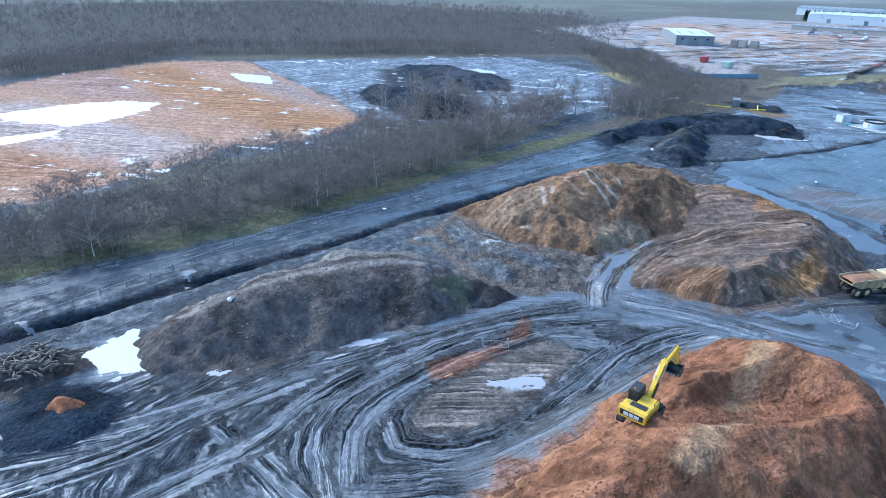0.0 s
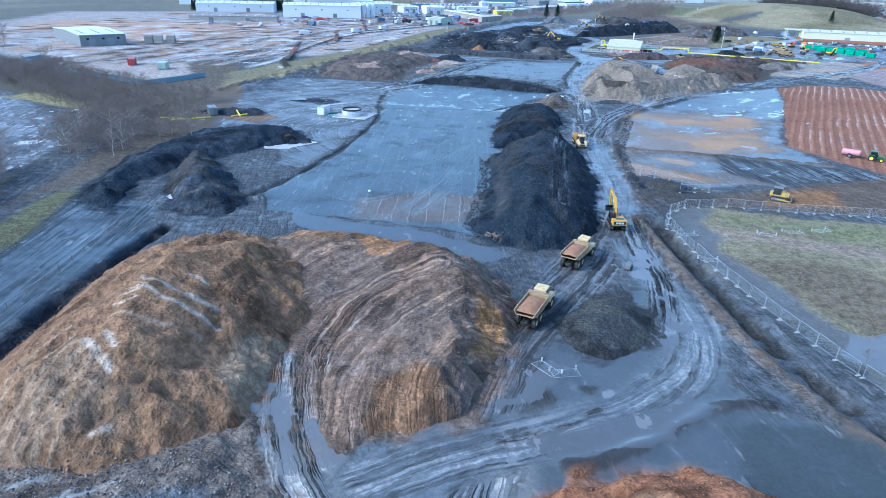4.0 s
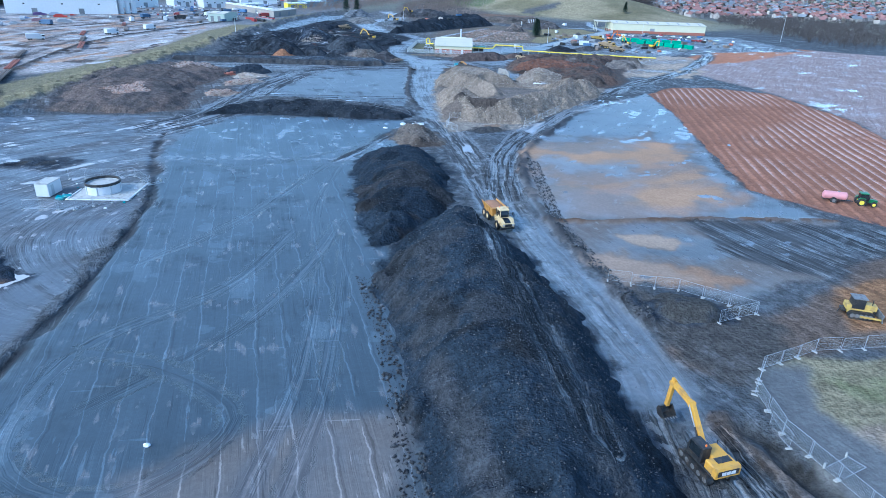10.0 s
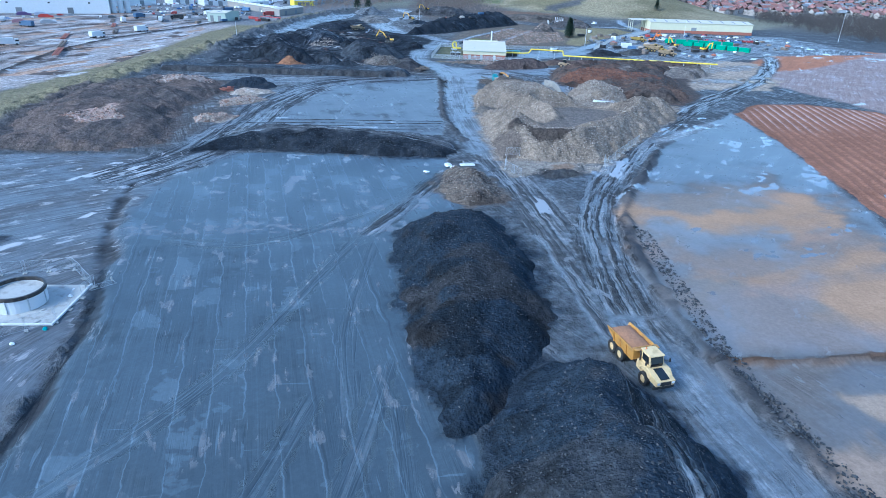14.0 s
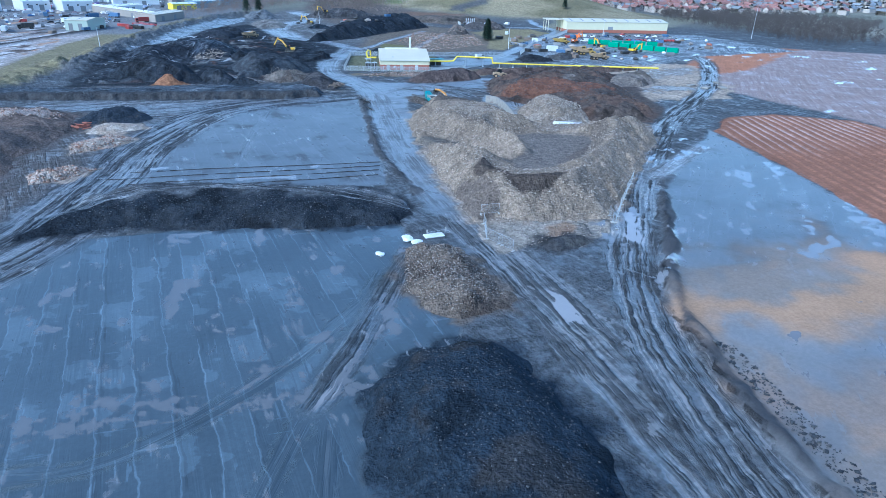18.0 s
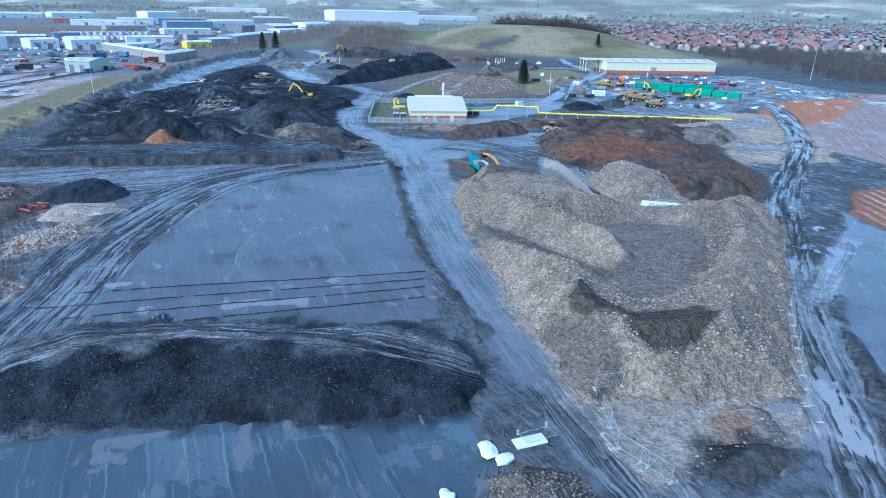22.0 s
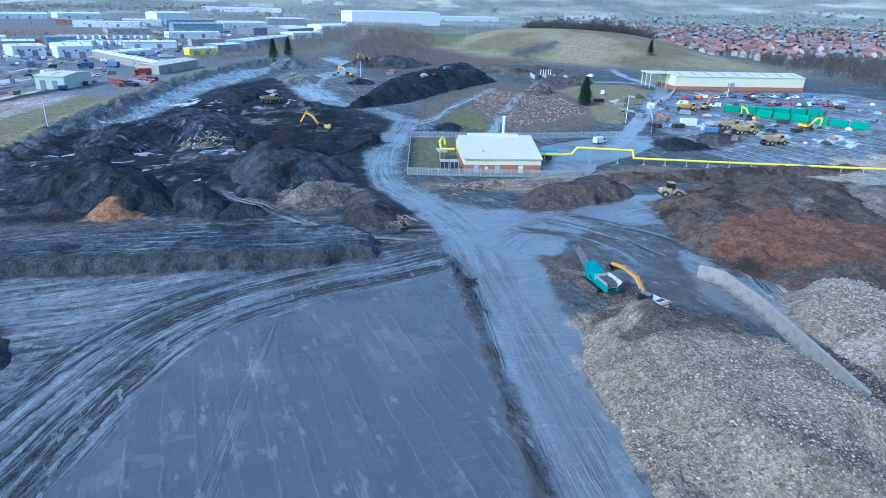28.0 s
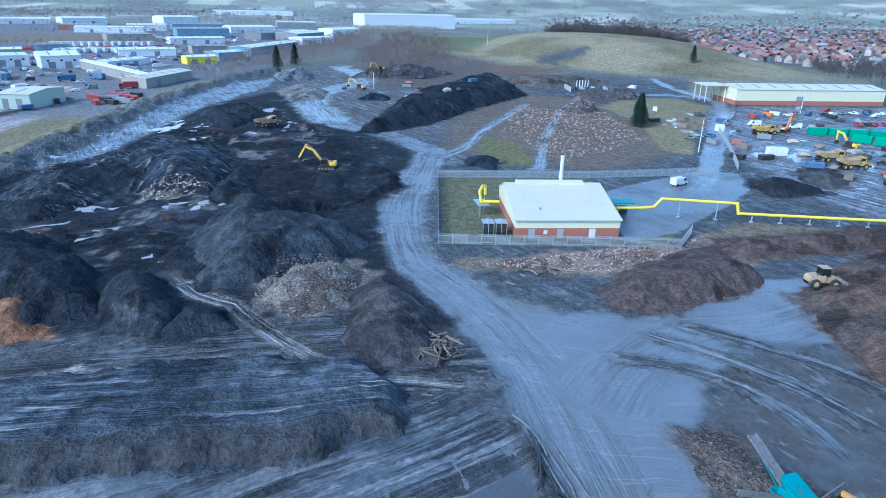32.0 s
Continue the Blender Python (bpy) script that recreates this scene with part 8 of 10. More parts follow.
# post and wire along the western strip
t = thing("wire_fence", "pale post and wire fence beside the western track", "fence")
line = [(-33, -80), (-42.2, -58.8), (-54.3, -34.5), (-62.5, 1.3), (-67, 37.5), (-72, 60)]
post = None
for a, b in zip(line[:-1], line[1:]):
    a, b = Vector(a), Vector(b)
    n = round((b - a).length / 4)
    for k in range(n):
        p, q = a + (b - a) * k / n, a + (b - a) * (k + 1) / n
        m = pose(p.x, p.y, on_ground(p.x, p.y) - 0.1)
        if post is None:
            post = part("post", box(B(), (0, 0, 0.6), (0.1, 0.1, 1.2)), "timber", t)
            post.matrix_basis = m
        else:
            again(post, t, m)
        part("wire", tube(B(), (p.x, p.y, on_ground(p.x, p.y) + 1.0), (q.x, q.y, on_ground(q.x, q.y) + 1.0), 0.025, seg=4), "white", t)

# ---- concrete push wall ----
t = thing("concrete_wall", "stained pale concrete retaining wall in bays", "wall")
line = [(48.6, 336.6), (51.2, 333.4), (50.6, 324), (49.0, 315), (47.2, 306), (45.8, 299)]
for a, b in zip(line[:-1], line[1:]):
    a, b = Vector(a), Vector(b)
    n = max(1, round((b - a).length / 3))
    ang = math.degrees(math.atan2(b.y - a.y, b.x - a.x))
    for k in range(n):
        p = a + (b - a) * k / n
        s = (b - a).length / n
        bay = part("bay", box(box(B(), (s / 2, 0, 1.15), (s - 0.03, 0.7, 2.5), bev=0.06, top=(1, 0.75)), (s / 2, -0.45, 0.1), (s - 0.03, 0.5, 0.3)), "oldconcrete", t)
        bay.matrix_basis = pose(p.x, p.y, -0.1, 0, 0, ang)

# ---- lamp posts, masts ----
for x, y, h in ((110.5, 479, 11), (208, 550, 12), (316, 531, 22), (155, 905, 14), (20, 640, 9), (-95, 470, 9)):
    t = thing("lamp_post", "tall slim pale lighting column", "lamp post", at(x, y, 0))
    part("column", tube(B(), (0, 0, 0), (0, 0, h), 0.14, 0.08, 8), "white", t)
    part("lamp_head", box(B(), (0.4, 0, h), (0.9, 0.25, 0.12), bev=0.03), "grey", t)


# black pipes dropped along the pad's corner
rng = random.Random(23)
for k in range(13):
    x, y = 8.6 + rng.uniform(-0.7, 0.9), 350 - 1.7 * k + rng.uniform(-1.5, 1.5)
    t = thing("plastic_pipe", "long black plastic pipe lying by the pad's corner" if k % 4 else "long grey plastic pipe lying by the pad's corner", "pipe", pose(x, y, on_ground(x, y) + 0.14 + 0.05 * (k % 3), 0, 0, rng.uniform(-14, 14)), "dropped pipes")
    bm, last, bend, half = B(), None, rng.uniform(-0.7, 0.7), rng.uniform(2.5, 4.5)
    for j in range(7):
        q = Vector((bend * ((j / 3 - 1) ** 2), (j / 3 - 1) * half, 0.04 * (j % 2)))
        if last:
            tube(bm, last, q, 0.12, 0.12, 7)
        last = q
    part("length", bm, "black" if k % 4 else "grey", t)


# dark seams across the northern pad
for x0, y0, x1, y1 in ((-50.8, 275.3, 1.8, 273.3), (-54.5, 271.0, 1.1, 270.5), (-50.3, 267.0, 0.4, 267.6), (-34.0, 263.2, -0.4, 264.1)):
    t = tagged(thing("pad_seam", "thin dark seam across the smooth pad", "seam", pose(0, 0, 0)), kind="structure")
    bm, last = B(), None
    for k in range(41):
        x, y = x0 + (x1 - x0) * k / 40, y0 + (y1 - y0) * k / 40 + rng.uniform(-0.1, 0.1)
        q = Vector((x, y, on_ground(x, y) - 0.02))
        if last and rng.random() < 0.94:
            bar(bm, last, q, 0.14, rng.uniform(0.12, 0.32))
        last = q
    part("strip", bm, "tyre", t)
# pipes and a small store beside the western scrub
t = thing("yellow_pipes", "loose yellow plastic pipes on the ground", "pipes", pose(0, 0, 0))
for a, b in (((-121, 144), (-113, 144.5)), ((-116, 142), (-106, 149)), ((-101, 153), (-97.5, 157)), ((-101.5, 157.5), (-98, 153.5))):
    part("pipe", tube(B(), (*a, on_ground(*a) + 0.25), (*b, on_ground(*b) + 0.35), 0.22, seg=10), "pipe", t)
container(at(-109, 155, 40), "greyroof", "small grey-brown store beside the scrub", (2.6, 5.5, 2.5))

# a small pump left on the haul road's edge
t = thing("pump", "small grey pump box on the wet road's edge", "pump", at(21.4, 66.5, 70))
part("casing", box(B(), (0, 0, 0.55), (1.5, 0.9, 0.9), bev=0.08), "grey", t)
part("lid", box(B(), (0, 0, 1.05), (1.3, 0.75, 0.1), bev=0.03), "grey", t)
for x in (-0.5, 0.5):
    part("wheel", tube(B(), (x, -0.55, 0.28), (x, -0.42, 0.28), 0.28, seg=12), "tyre", t)


# ---- works, sheds and houses ----
def shed(p, q, depth, high, wall, roof, label, rise=1.4, brick=0.0, doors=2, name="warehouse", windows=0):
    """A portal-frame shed whose front runs from p to q."""
    p, q = Vector(p), Vector(q)
    w = (q - p).length
    ang = math.degrees(math.atan2(q.y - p.y, q.x - p.x))
    t = thing(name, label, "building", pose(p.x, p.y, on_ground(p.x, p.y) - 0.1, 0, 0, ang))
    for c, s in (((w / 2, 0.15, high / 2), (w, 0.3, high)), ((w / 2, depth - 0.15, high / 2), (w, 0.3, high))):
        part("wall", box(B(), c, s), wall, t)
    for x in (0.15, w - 0.15):
        part("gable_wall", slab(B(), [(0.3, 0), (depth - 0.3, 0), (depth - 0.3, high), (depth / 2, high + rise), (0.3, high)], x - 0.15, x + 0.15), wall, t)
    r = part("roof", slab(slab(B(), [(-0.4, high), (depth / 2, high + rise), (depth / 2, high + rise + 0.2), (-0.4, high + 0.2)], -0.3, w + 0.3), [(depth / 2, high + rise), (depth + 0.4, high), (depth + 0.4, high + 0.2), (depth / 2, high + rise + 0.2)], -0.3, w + 0.3), roof, t)
    n = int(w // 8)
    for k in range(n):
        x = (k + 0.5) * w / n
        part("rooflight", slab(B(), [(depth * 0.1, high + rise * 0.2 + 0.22), (depth * 0.42, high + rise * 0.84 + 0.22), (depth * 0.42, high + rise * 0.84 + 0.28), (depth * 0.1, high + rise * 0.2 + 0.28)], x - 0.5, x + 0.5), "greyroof" if roof in ("roof", "white") else "roof", r)
    for k in range(doors):
        x = (k + 0.6) * w / (doors + 0.4)
        part("door", box(B(), (x, -0.04, min(2.2, high * 0.35)), (min(4.0, w * 0.18), 0.12, min(4.4, high * 0.7))), "greyroof", t)
    for k in range(windows):
        part("window", box(B(), ((k + 0.5) * w / windows, -0.04, high * 0.65), (1.4, 0.12, 1.0)), "glass", t)
    if brick:
        part("brick_plinth", box(B(), (w / 2, -0.06, brick / 2), (w + 0.1, 0.3, brick)), "brick", t)
        part("brick_plinth", box(B(), (-0.06, depth / 2, brick / 2), (0.3, depth, brick)), "brick", t)
    return t


LONG = shed((193, 577), (271, 568), 24, 7.5, "cream_clad", "roof", "long cream-clad works shed on a red brick base", 1.6, 2.2, 1)
t = thing("canopy", "open pale canopy at the shed's end", "canopy", pose(186, 588, 0, 0, 0, -7))
part("roof", box(B(), (2, 5, 8.2), (12, 14, 0.5)), "roof", t)
for x in (-3, 7):
    for y in (-1, 5, 11):
        part("column", box(B(), (x, y, 4), (0.35, 0.35, 8)), "cream_clad", t)
for p, q, d, h, w, r, txt in (
    ((-138, 586), (-124.6, 583), 24, 6, "sage", "roof", "sage green steel shed with an open door"),
    ((-210, 757), (-193, 768), 26, 7, "white", "white", "pale white-roofed industrial shed"),
    ((-178, 746), (-158, 756), 32, 8, "white", "white", "large white gabled shed"),
    ((-158, 752), (-97, 660), 6, 5, "cream_wall", "white", "long narrow white-roofed gallery"),
    ((-95, 648), (-80, 690), 14, 5, "cream_wall", "roof", "flat pale workshop beside the bank"),
    ((-98, 782), (-79, 793), 11, 5, "pipe", "white", "yellow-fronted unit with a white roof"),
    ((-80, 812), (-64, 830), 16, 6, "blueroof", "white", "blue-clad unit with a white roof"),
    ((-60, 855), (-24, 945), 20, 7, "blueroof", "white", "long blue-clad unit with a white roof"),
    ((-68, 1090), (-30, 1130), 28, 8, "greyroof", "greyroof", "grey industrial unit on the estate"),
    ((-26, 1085), (6, 1140), 30, 8, "greyroof", "white", "grey industrial unit with a pale roof"),
    ((-165, 1120), (-108, 1140), 30, 10, "blueroof", "greyroof", "slate-blue industrial hall with windows"),
    ((-255, 1500), (-205, 1540), 40, 14, "white", "white", "tall white industrial hall"),
    ((-310, 1225), (-228, 1235), 30, 7, "white", "white", "low white industrial range"),
    ((-500, 1470), (-430, 1500), 36, 8, "white", "white", "low white warehouse far off"),
    ((-420, 1520), (-360, 1560), 36, 9, "white", "white", "low white warehouse far off"),
    ((-300, 2450), (-60, 2480), 70, 12, "white", "white", "very long white warehouse far off"),
    ((-142, 755), (-124, 785), 14, 4, "white", "white", "low white workshop on the estate"),
    ((86, 1490), (262, 1530), 70, 24, "white", "white", "huge white distribution warehouse"),
    ((-66, 1480), (0, 1490), 40, 9, "greyroof", "roof", "pale grey warehouse far off"),
    ((-150, 1000), (-100, 1020), 24, 6, "white", "white", "white industrial unit on the estate"),
    ((-220, 1040), (-180, 1060), 24, 7, "cream_wall", "greyroof", "pale workshop with a grey roof"),
    ((-120, 1260), (-60, 1290), 34, 8, "white", "white", "white industrial unit on the estate"),
    ((-210, 1330), (-140, 1350), 34, 8, "blueroof", "greyroof", "blue-grey industrial unit far off"),
    ((20, 1220), (60, 1250), 34, 8, "white", "white", "white industrial unit on the estate"),
    ((-283, 301), (-268, 322), 62, 6.5, "greyroof", "white", "blue-grey shed with a white roof by the wood"),
    ((-352, 520), (-276, 546), 16, 4, "cream_wall", "greyroof", "low grey-roofed store by the railhead"),
    ((-300, 610), (-222, 632), 26, 12, "white", "white", "tall white processing works"),
    ((-250, 715), (-222, 745), 26, 10, "white", "white", "white works building with windows"),
    ((-420, 640), (-340, 670), 40, 9, "white", "white", "white warehouse behind the railhead"),
    ((-520, 760), (-430, 790), 40, 9, "white", "greyroof", "pale grey-roofed warehouse far off"),
    ((-360, 820), (-280, 850), 40, 9, "white", "white", "white warehouse far off"),
    ((-460, 980), (-360, 1010), 50, 10, "white", "white", "white warehouse far off"),
    ((-300, 870), (-262, 884), 22, 6, "white", "white", "white industrial unit on the estate"),
    ((-255, 820), (-222, 834), 20, 6, "cream_wall", "white", "pale industrial unit on the estate"),
    ((-236, 900), (-214, 908), 18, 5, "blueroof", "greyroof", "small blue workshop on the estate"),
    ((-160, 850), (-120, 862), 16, 5, "white", "white", "low white workshop on the estate"),
    ((-110, 880), (-84, 890), 16, 6, "cream_wall", "greyroof", "pale workshop with a grey roof"),
    ((-46, 1180), (-10, 1200), 26, 7, "white", "white", "white industrial unit on the estate"),
    ((-350, 1290), (-290, 1300), 30, 7, "brick", "greyroof", "brick workshop with a grey roof"),
    ((-260, 1280), (-210, 1290), 30, 8, "white", "roof", "pale industrial unit far off"),
    ((-20, 1010), (14, 1040), 22, 7, "white", "white", "white industrial unit on the estate"),
    ((-560, 1300), (-460, 1330), 40, 8, "white", "white", "white warehouse far off"),
    ((300, 1900), (520, 1960), 60, 10, "white", "white", "long pale warehouse far off"),
    ((-420, 900), (-350, 914), 30, 7, "white", "greyroof", "pale grey-roofed warehouse far off"),
):
    shed(p, q, d, h, w, r, txt, 1.0 if h < 8 else 2.0, windows=3 if h > 6 else 0)
for k, (x, y) in enumerate(((-222, 640), (-218, 644), (-214, 648))):
    t = thing("silo", "tall white storage silo at the works", "silo", at(x, y, 0), "silos")
    part("barrel", tube(B(), (0, 0, 0), (0, 0, 13), 2.0, seg=16), "white", t)
    part("cone_top", tube(B(), (0, 0, 13), (0, 0, 14.2), 2.0, 0.4, 16), "white", t)
for k, (x, y) in enumerate(((-262, 336), (-256, 337), (-249, 340))):
    t = thing("timber_stack", "stack of pale bundled timber in the yard", "timber stack", at(x, y, 20), "timber stacks")
    for z in range(4):
        part("bundle", box(B(), (0, 0, 0.7 + z * 1.2), (5.0, 3.6, 1.1), bev=0.05), "cream_wall", t)
container(at(-208, 247, 30), "red", "bright red site cabin in the yard", (3, 9, 3))
container(at(-186, 240, 20), "sage", "grey-green site cabin in the yard", (4, 7, 3))
for k in range(16):
    container(at(-212 + 4.6 * k, 876 + 1.6 * k + (k % 3) * 4, -10), "white", "white lorry trailer parked in a row", (2.6, 12, 3.8))
for k in range(14):
    container(at(-246 + 6.2 * k, 965 + 1.5 * k, -8), "white", "white lorry trailer parked in a row", (2.6, 12, 3.8))
for k in range(10):
    container(at(-104 + 1.5 * k, 596 + 8 * (k % 4), 30 + 20 * (k % 3)), ["red", "black", "greyroof"][k % 3], "rust-red skip container beside the shed", (2.4, 6, 1.8))
for p, a, n in (((-104, 622), 45, 4), ((-112, 616), 45, 3)):
    for k in range(n):
        container(at(p[0] + 3 * k, p[1] - 3 * k, a), "red", "red steel skip in a row", (2.4, 5, 1.6))
# green containers and clutter in the works yard
for p, q in (((175.5, 502.5), (212, 487)), ((181, 487), (205, 455))):
    turn = math.degrees(math.atan2(q[1] - p[1], q[0] - p[0])) - 90
    for k in range(6):
        container(at(p[0] + (q[0] - p[0]) * k / 5.6, p[1] + (q[1] - p[1]) * k / 5.6, turn), "netgreen", "bright green steel container in a long row")
container(at(134, 472, 80), "white", "white site container in the yard")
container(at(141, 513, 60), "white", "small white cabin by the yard fence", (2.4, 3.4, 2.5))
container(at(204, 500, 30), "blue", "blue steel container in the yard")
container(at(186, 506, 60), "greyroof", "grey steel container in the yard")
for k in range(4):
    container(at(176 + 5 * k, 540 + 2 * k, 15 * k), ["red", "blue", "orange", "white"][k], "painted skip beside the long shed", (2.2, 4, 1.5))
rng = random.Random(11)
for k in range(13):
    road_vehicle("car", at(209 + 2.8 * k, 518 - 0.3 * k, rng.uniform(-6, 6)), rng.choice(["white", "blue", "greyroof", "black", "red"]))
for k in range(9):
    road_vehicle("car", at(196 + 6 * k, 545 + rng.uniform(-3, 3), rng.uniform(0, 180)), rng.choice(["white", "greyroof", "black", "blue"]))
for x, y, a in ((163, 522, 80), (81.8, 443, -70), (176, 515, 60), (150, 622, 80), (170, 640, 20), (140, 560, -30), (-96, 690, 40), (-100, 700, 40)):
    road_vehicle("van", at(x, y, a), "white")
for x, y, a in ((-170, 470, -25), (-158, 505, -25), (-196, 430, -60), (-230, 520, 70), (-190, 600, -25), (-176, 690, 10), (-130, 690, 60), (-150, 640, -20)):
    road_vehicle("lorry", at(x, y, a), rng.choice(["white", "white", "red", "blue"]))
for k in range(24):
    x, y = -205 + rng.uniform(0, 80), 620 + rng.uniform(0, 90)
    road_vehicle("car", at(x, y, rng.choice((20, 110))), rng.choice(["white", "greyroof", "black", "blue", "red"]))
for k in range(34):
    x, y = rng.uniform(-250, -90), rng.uniform(700, 900)
    road_vehicle(rng.choice(("car", "van", "car")), at(x, y, rng.choice((30, 120))), rng.choice(["white", "white", "greyroof", "black", "blue"]))
# rusty rails and sleepers stacked along the railhead
for k in range(9):
    x, y = -150 - 9 * (k % 3) - 4 * k, 300 + 34 * k
    t = thing("rail_stack", "long stack of rusty rails on the railhead", "rail stack", at(x, y, 18), "rail stacks")
    for j in range(4):
        part("rail", box(B(), (j * 0.7, 0, 0.4 + 0.1 * (j % 2)), (0.35, 26, 0.5)), "brick" if k % 2 else "timber", t)
# gas compound near the hill
t = thing("gas_compound", "fenced compound of grey tanks and pipes", "compound", at(140, 632, -10))
for k in range(6):
    part("vessel", tube(B(), (-8 + k * 3.4, -2, 1.4), (-8 + k * 3.4, 3, 1.4), 0.9, seg=12), "galv" if k % 2 else "black", t)
for k in range(5):
    part("vent_pipe", tube(B(), (-6 + k * 1.6, 6, 0), (-6 + k * 1.6, 6, 5), 0.25, seg=8), "white", t)
part("screen_wall", box(B(), (-12, 2, 1.3), (0.3, 16, 2.6)), "concrete", t)


def house(m, roof, label):
    t = thing("house", label, "house", m, "houses of the town")
    part("wall", slab(B(), [(-3.6, 0), (3.6, 0), (3.6, 5), (0, 7.6), (-3.6, 5)], -4.6, 4.6), "cream_wall" if roof != "tile" or rng.random() < 0.75 else "brick", t)
    part("roof", slab(slab(B(), [(-4.0, 4.75), (0, 7.65), (0, 7.95), (-4.0, 5.05)], -4.9, 4.9), [(0, 7.65), (4.0, 4.75), (4.0, 5.05), (0, 7.95)], -4.9, 4.9), roof, t)
    part("chimney", box(B(), (3.4, 0.6, 8.0), (0.8, 0.8, 1.8)), "brick", t)
    for x in (-2.6, 2.2):
        for z in (1.5, 3.9):
            part("window", box(B(), (x, -3.62, z), (1.5, 0.1, 1.2)), "glass", t)
    return t


FIRST = [house(pose(420, 860, 0, 0, 0, 20), "tile", "red-tiled brick house of the town"), house(pose(436, 870, 0, 0, 0, 20), "tile", "red-tiled pale house of the town"), house(pose(452, 880, 0, 0, 0, 20), "greyroof", "grey-roofed pale house of the town")]
TOWN = np.array([(318, 770), (370, 900), (440, 1120), (640, 1400), (900, 1500), (1000, 1300), (800, 900), (560, 790), (400, 730)], float)
n = 0
for k in range(2600):
    x, y = rng.uniform(250, 1000), rng.uniform(720, 1500)
    x, y = round(x / 17) * 17 + 0.3 * (y - 1000), round(y / 34) * 34
    if n < 235 and inside(np.array([x]), np.array([y]), TOWN)[0] > 0:
        copy_thing(FIRST[rng.choice((0, 0, 0, 1, 1, 2))], pose(x, y, -0.1, 0, 0, rng.choice((15, 20, 105, 20))))
        n += 1


# the rest of the town and the villages beyond: walls and roofs joined, too far to count
def settlement(name, places, roof, label):
    t = thing(name, label, "houses", pose(0, 0, 0))
    walls, roofs = [], []
    for x, y, z in places:
        a, w, d, h = rng.choice((0.3, 1.87, 0.3)) + rng.uniform(-0.2, 0.2), rng.uniform(4, 8), rng.uniform(3.4, 4.4), rng.uniform(4.6, 6)
        c, sn = math.cos(a), math.sin(a)

        def put(u, v, k):
            return (x + u * c - v * sn, y + u * sn + v * c, z + k)
        walls += [put(-w, -d, -1), put(w, -d, -1), put(w, -d, h), put(-w, -d, h), put(-w, d, -1), put(-w, -d, -1), put(-w, -d, h), put(-w, d, h), put(w, -d, -1), put(w, d, -1), put(w, d, h), put(w, -d, h)]
        roofs += [put(-w - 0.4, -d - 0.4, h - 0.2), put(w + 0.4, -d - 0.4, h - 0.2), put(w + 0.4, 0, h + 2.8), put(-w - 0.4, 0, h + 2.8), put(-w - 0.4, 0, h + 2.8), put(w + 0.4, 0, h + 2.8), put(w + 0.4, d + 0.4, h - 0.2), put(-w - 0.4, d + 0.4, h - 0.2)]
    for nm, co, mt in (("walls", walls, "cream_wall"), ("roofs", roofs, roof)):
        me = bpy.data.meshes.new(nm)
        me.from_pydata(co, [], [(k, k + 1, k + 2, k + 3) for k in range(0, len(co), 4)])
        me.materials.append(M[mt])
        o = new(nm, me)
        o.parent = t
    return tagged(t, label, "houses", kind="stuff")


for name, span, count, roof, label in (("far_houses", (420, 860, 1500, 1700), 260, "tile", "crowded red-roofed houses of the far town"), ("far_houses", (350, 800, 1000, 1400), 160, "greyroof", "dull grey-roofed houses among the town's trees"), ("far_houses", (500, 900, 2200, 2600), 420, "greyroof", "pale grey-roofed houses of the far town"),
                                     ("far_houses", (360, 800, 700, 1000), 50, "tile", "red-roofed houses nearest the works"), ("far_houses", (-900, 1700, 600, 2900), 160, "greyroof", "scattered pale farm buildings far off")):
    places = []
    for k in range(count):
        x, y = rng.uniform(span[0], span[2]), rng.uniform(span[1], span[3])
        if x > 330 + 0.25 * (y - 780) or x < 0:
            places.append((x, y, on_ground(x, y)))
    settlement(name, places, roof, label)
# blue hoarding round the yard by the wood
t = thing("site_hoarding", "pale blue steel hoarding round a yard", "fence", pose(0, 0, 0))
line = [(-261, 250), (-262, 235), (-238, 225), (-200, 210), (-165, 197), (-158, 212), (-154.6, 225)]
for (x0, y0), (x1, y1) in zip(line[:-1], line[1:]):
    k = max(1, int(math.hypot(x1 - x0, y1 - y0) / 4))
    for j in range(k):
        x, y = x0 + (x1 - x0) * (j + 0.5) / k, y0 + (y1 - y0) * (j + 0.5) / k
        o = part("panel", box(B(), (0, 0, 1.1), (math.hypot(x1 - x0, y1 - y0) / k - 0.04, 0.08, 2.0)), "blueroof", t)
        o.matrix_local = pose(x, y, on_ground(x, y) - 0.1, 0, 0, math.degrees(math.atan2(y1 - y0, x1 - x0)))
# plant, skips, pallets and parked cars that crowd the works yard and the estate's yards
TAKEN = [o.matrix_basis.translation.to_2d() for o in bpy.data.objects if o.parent is None]


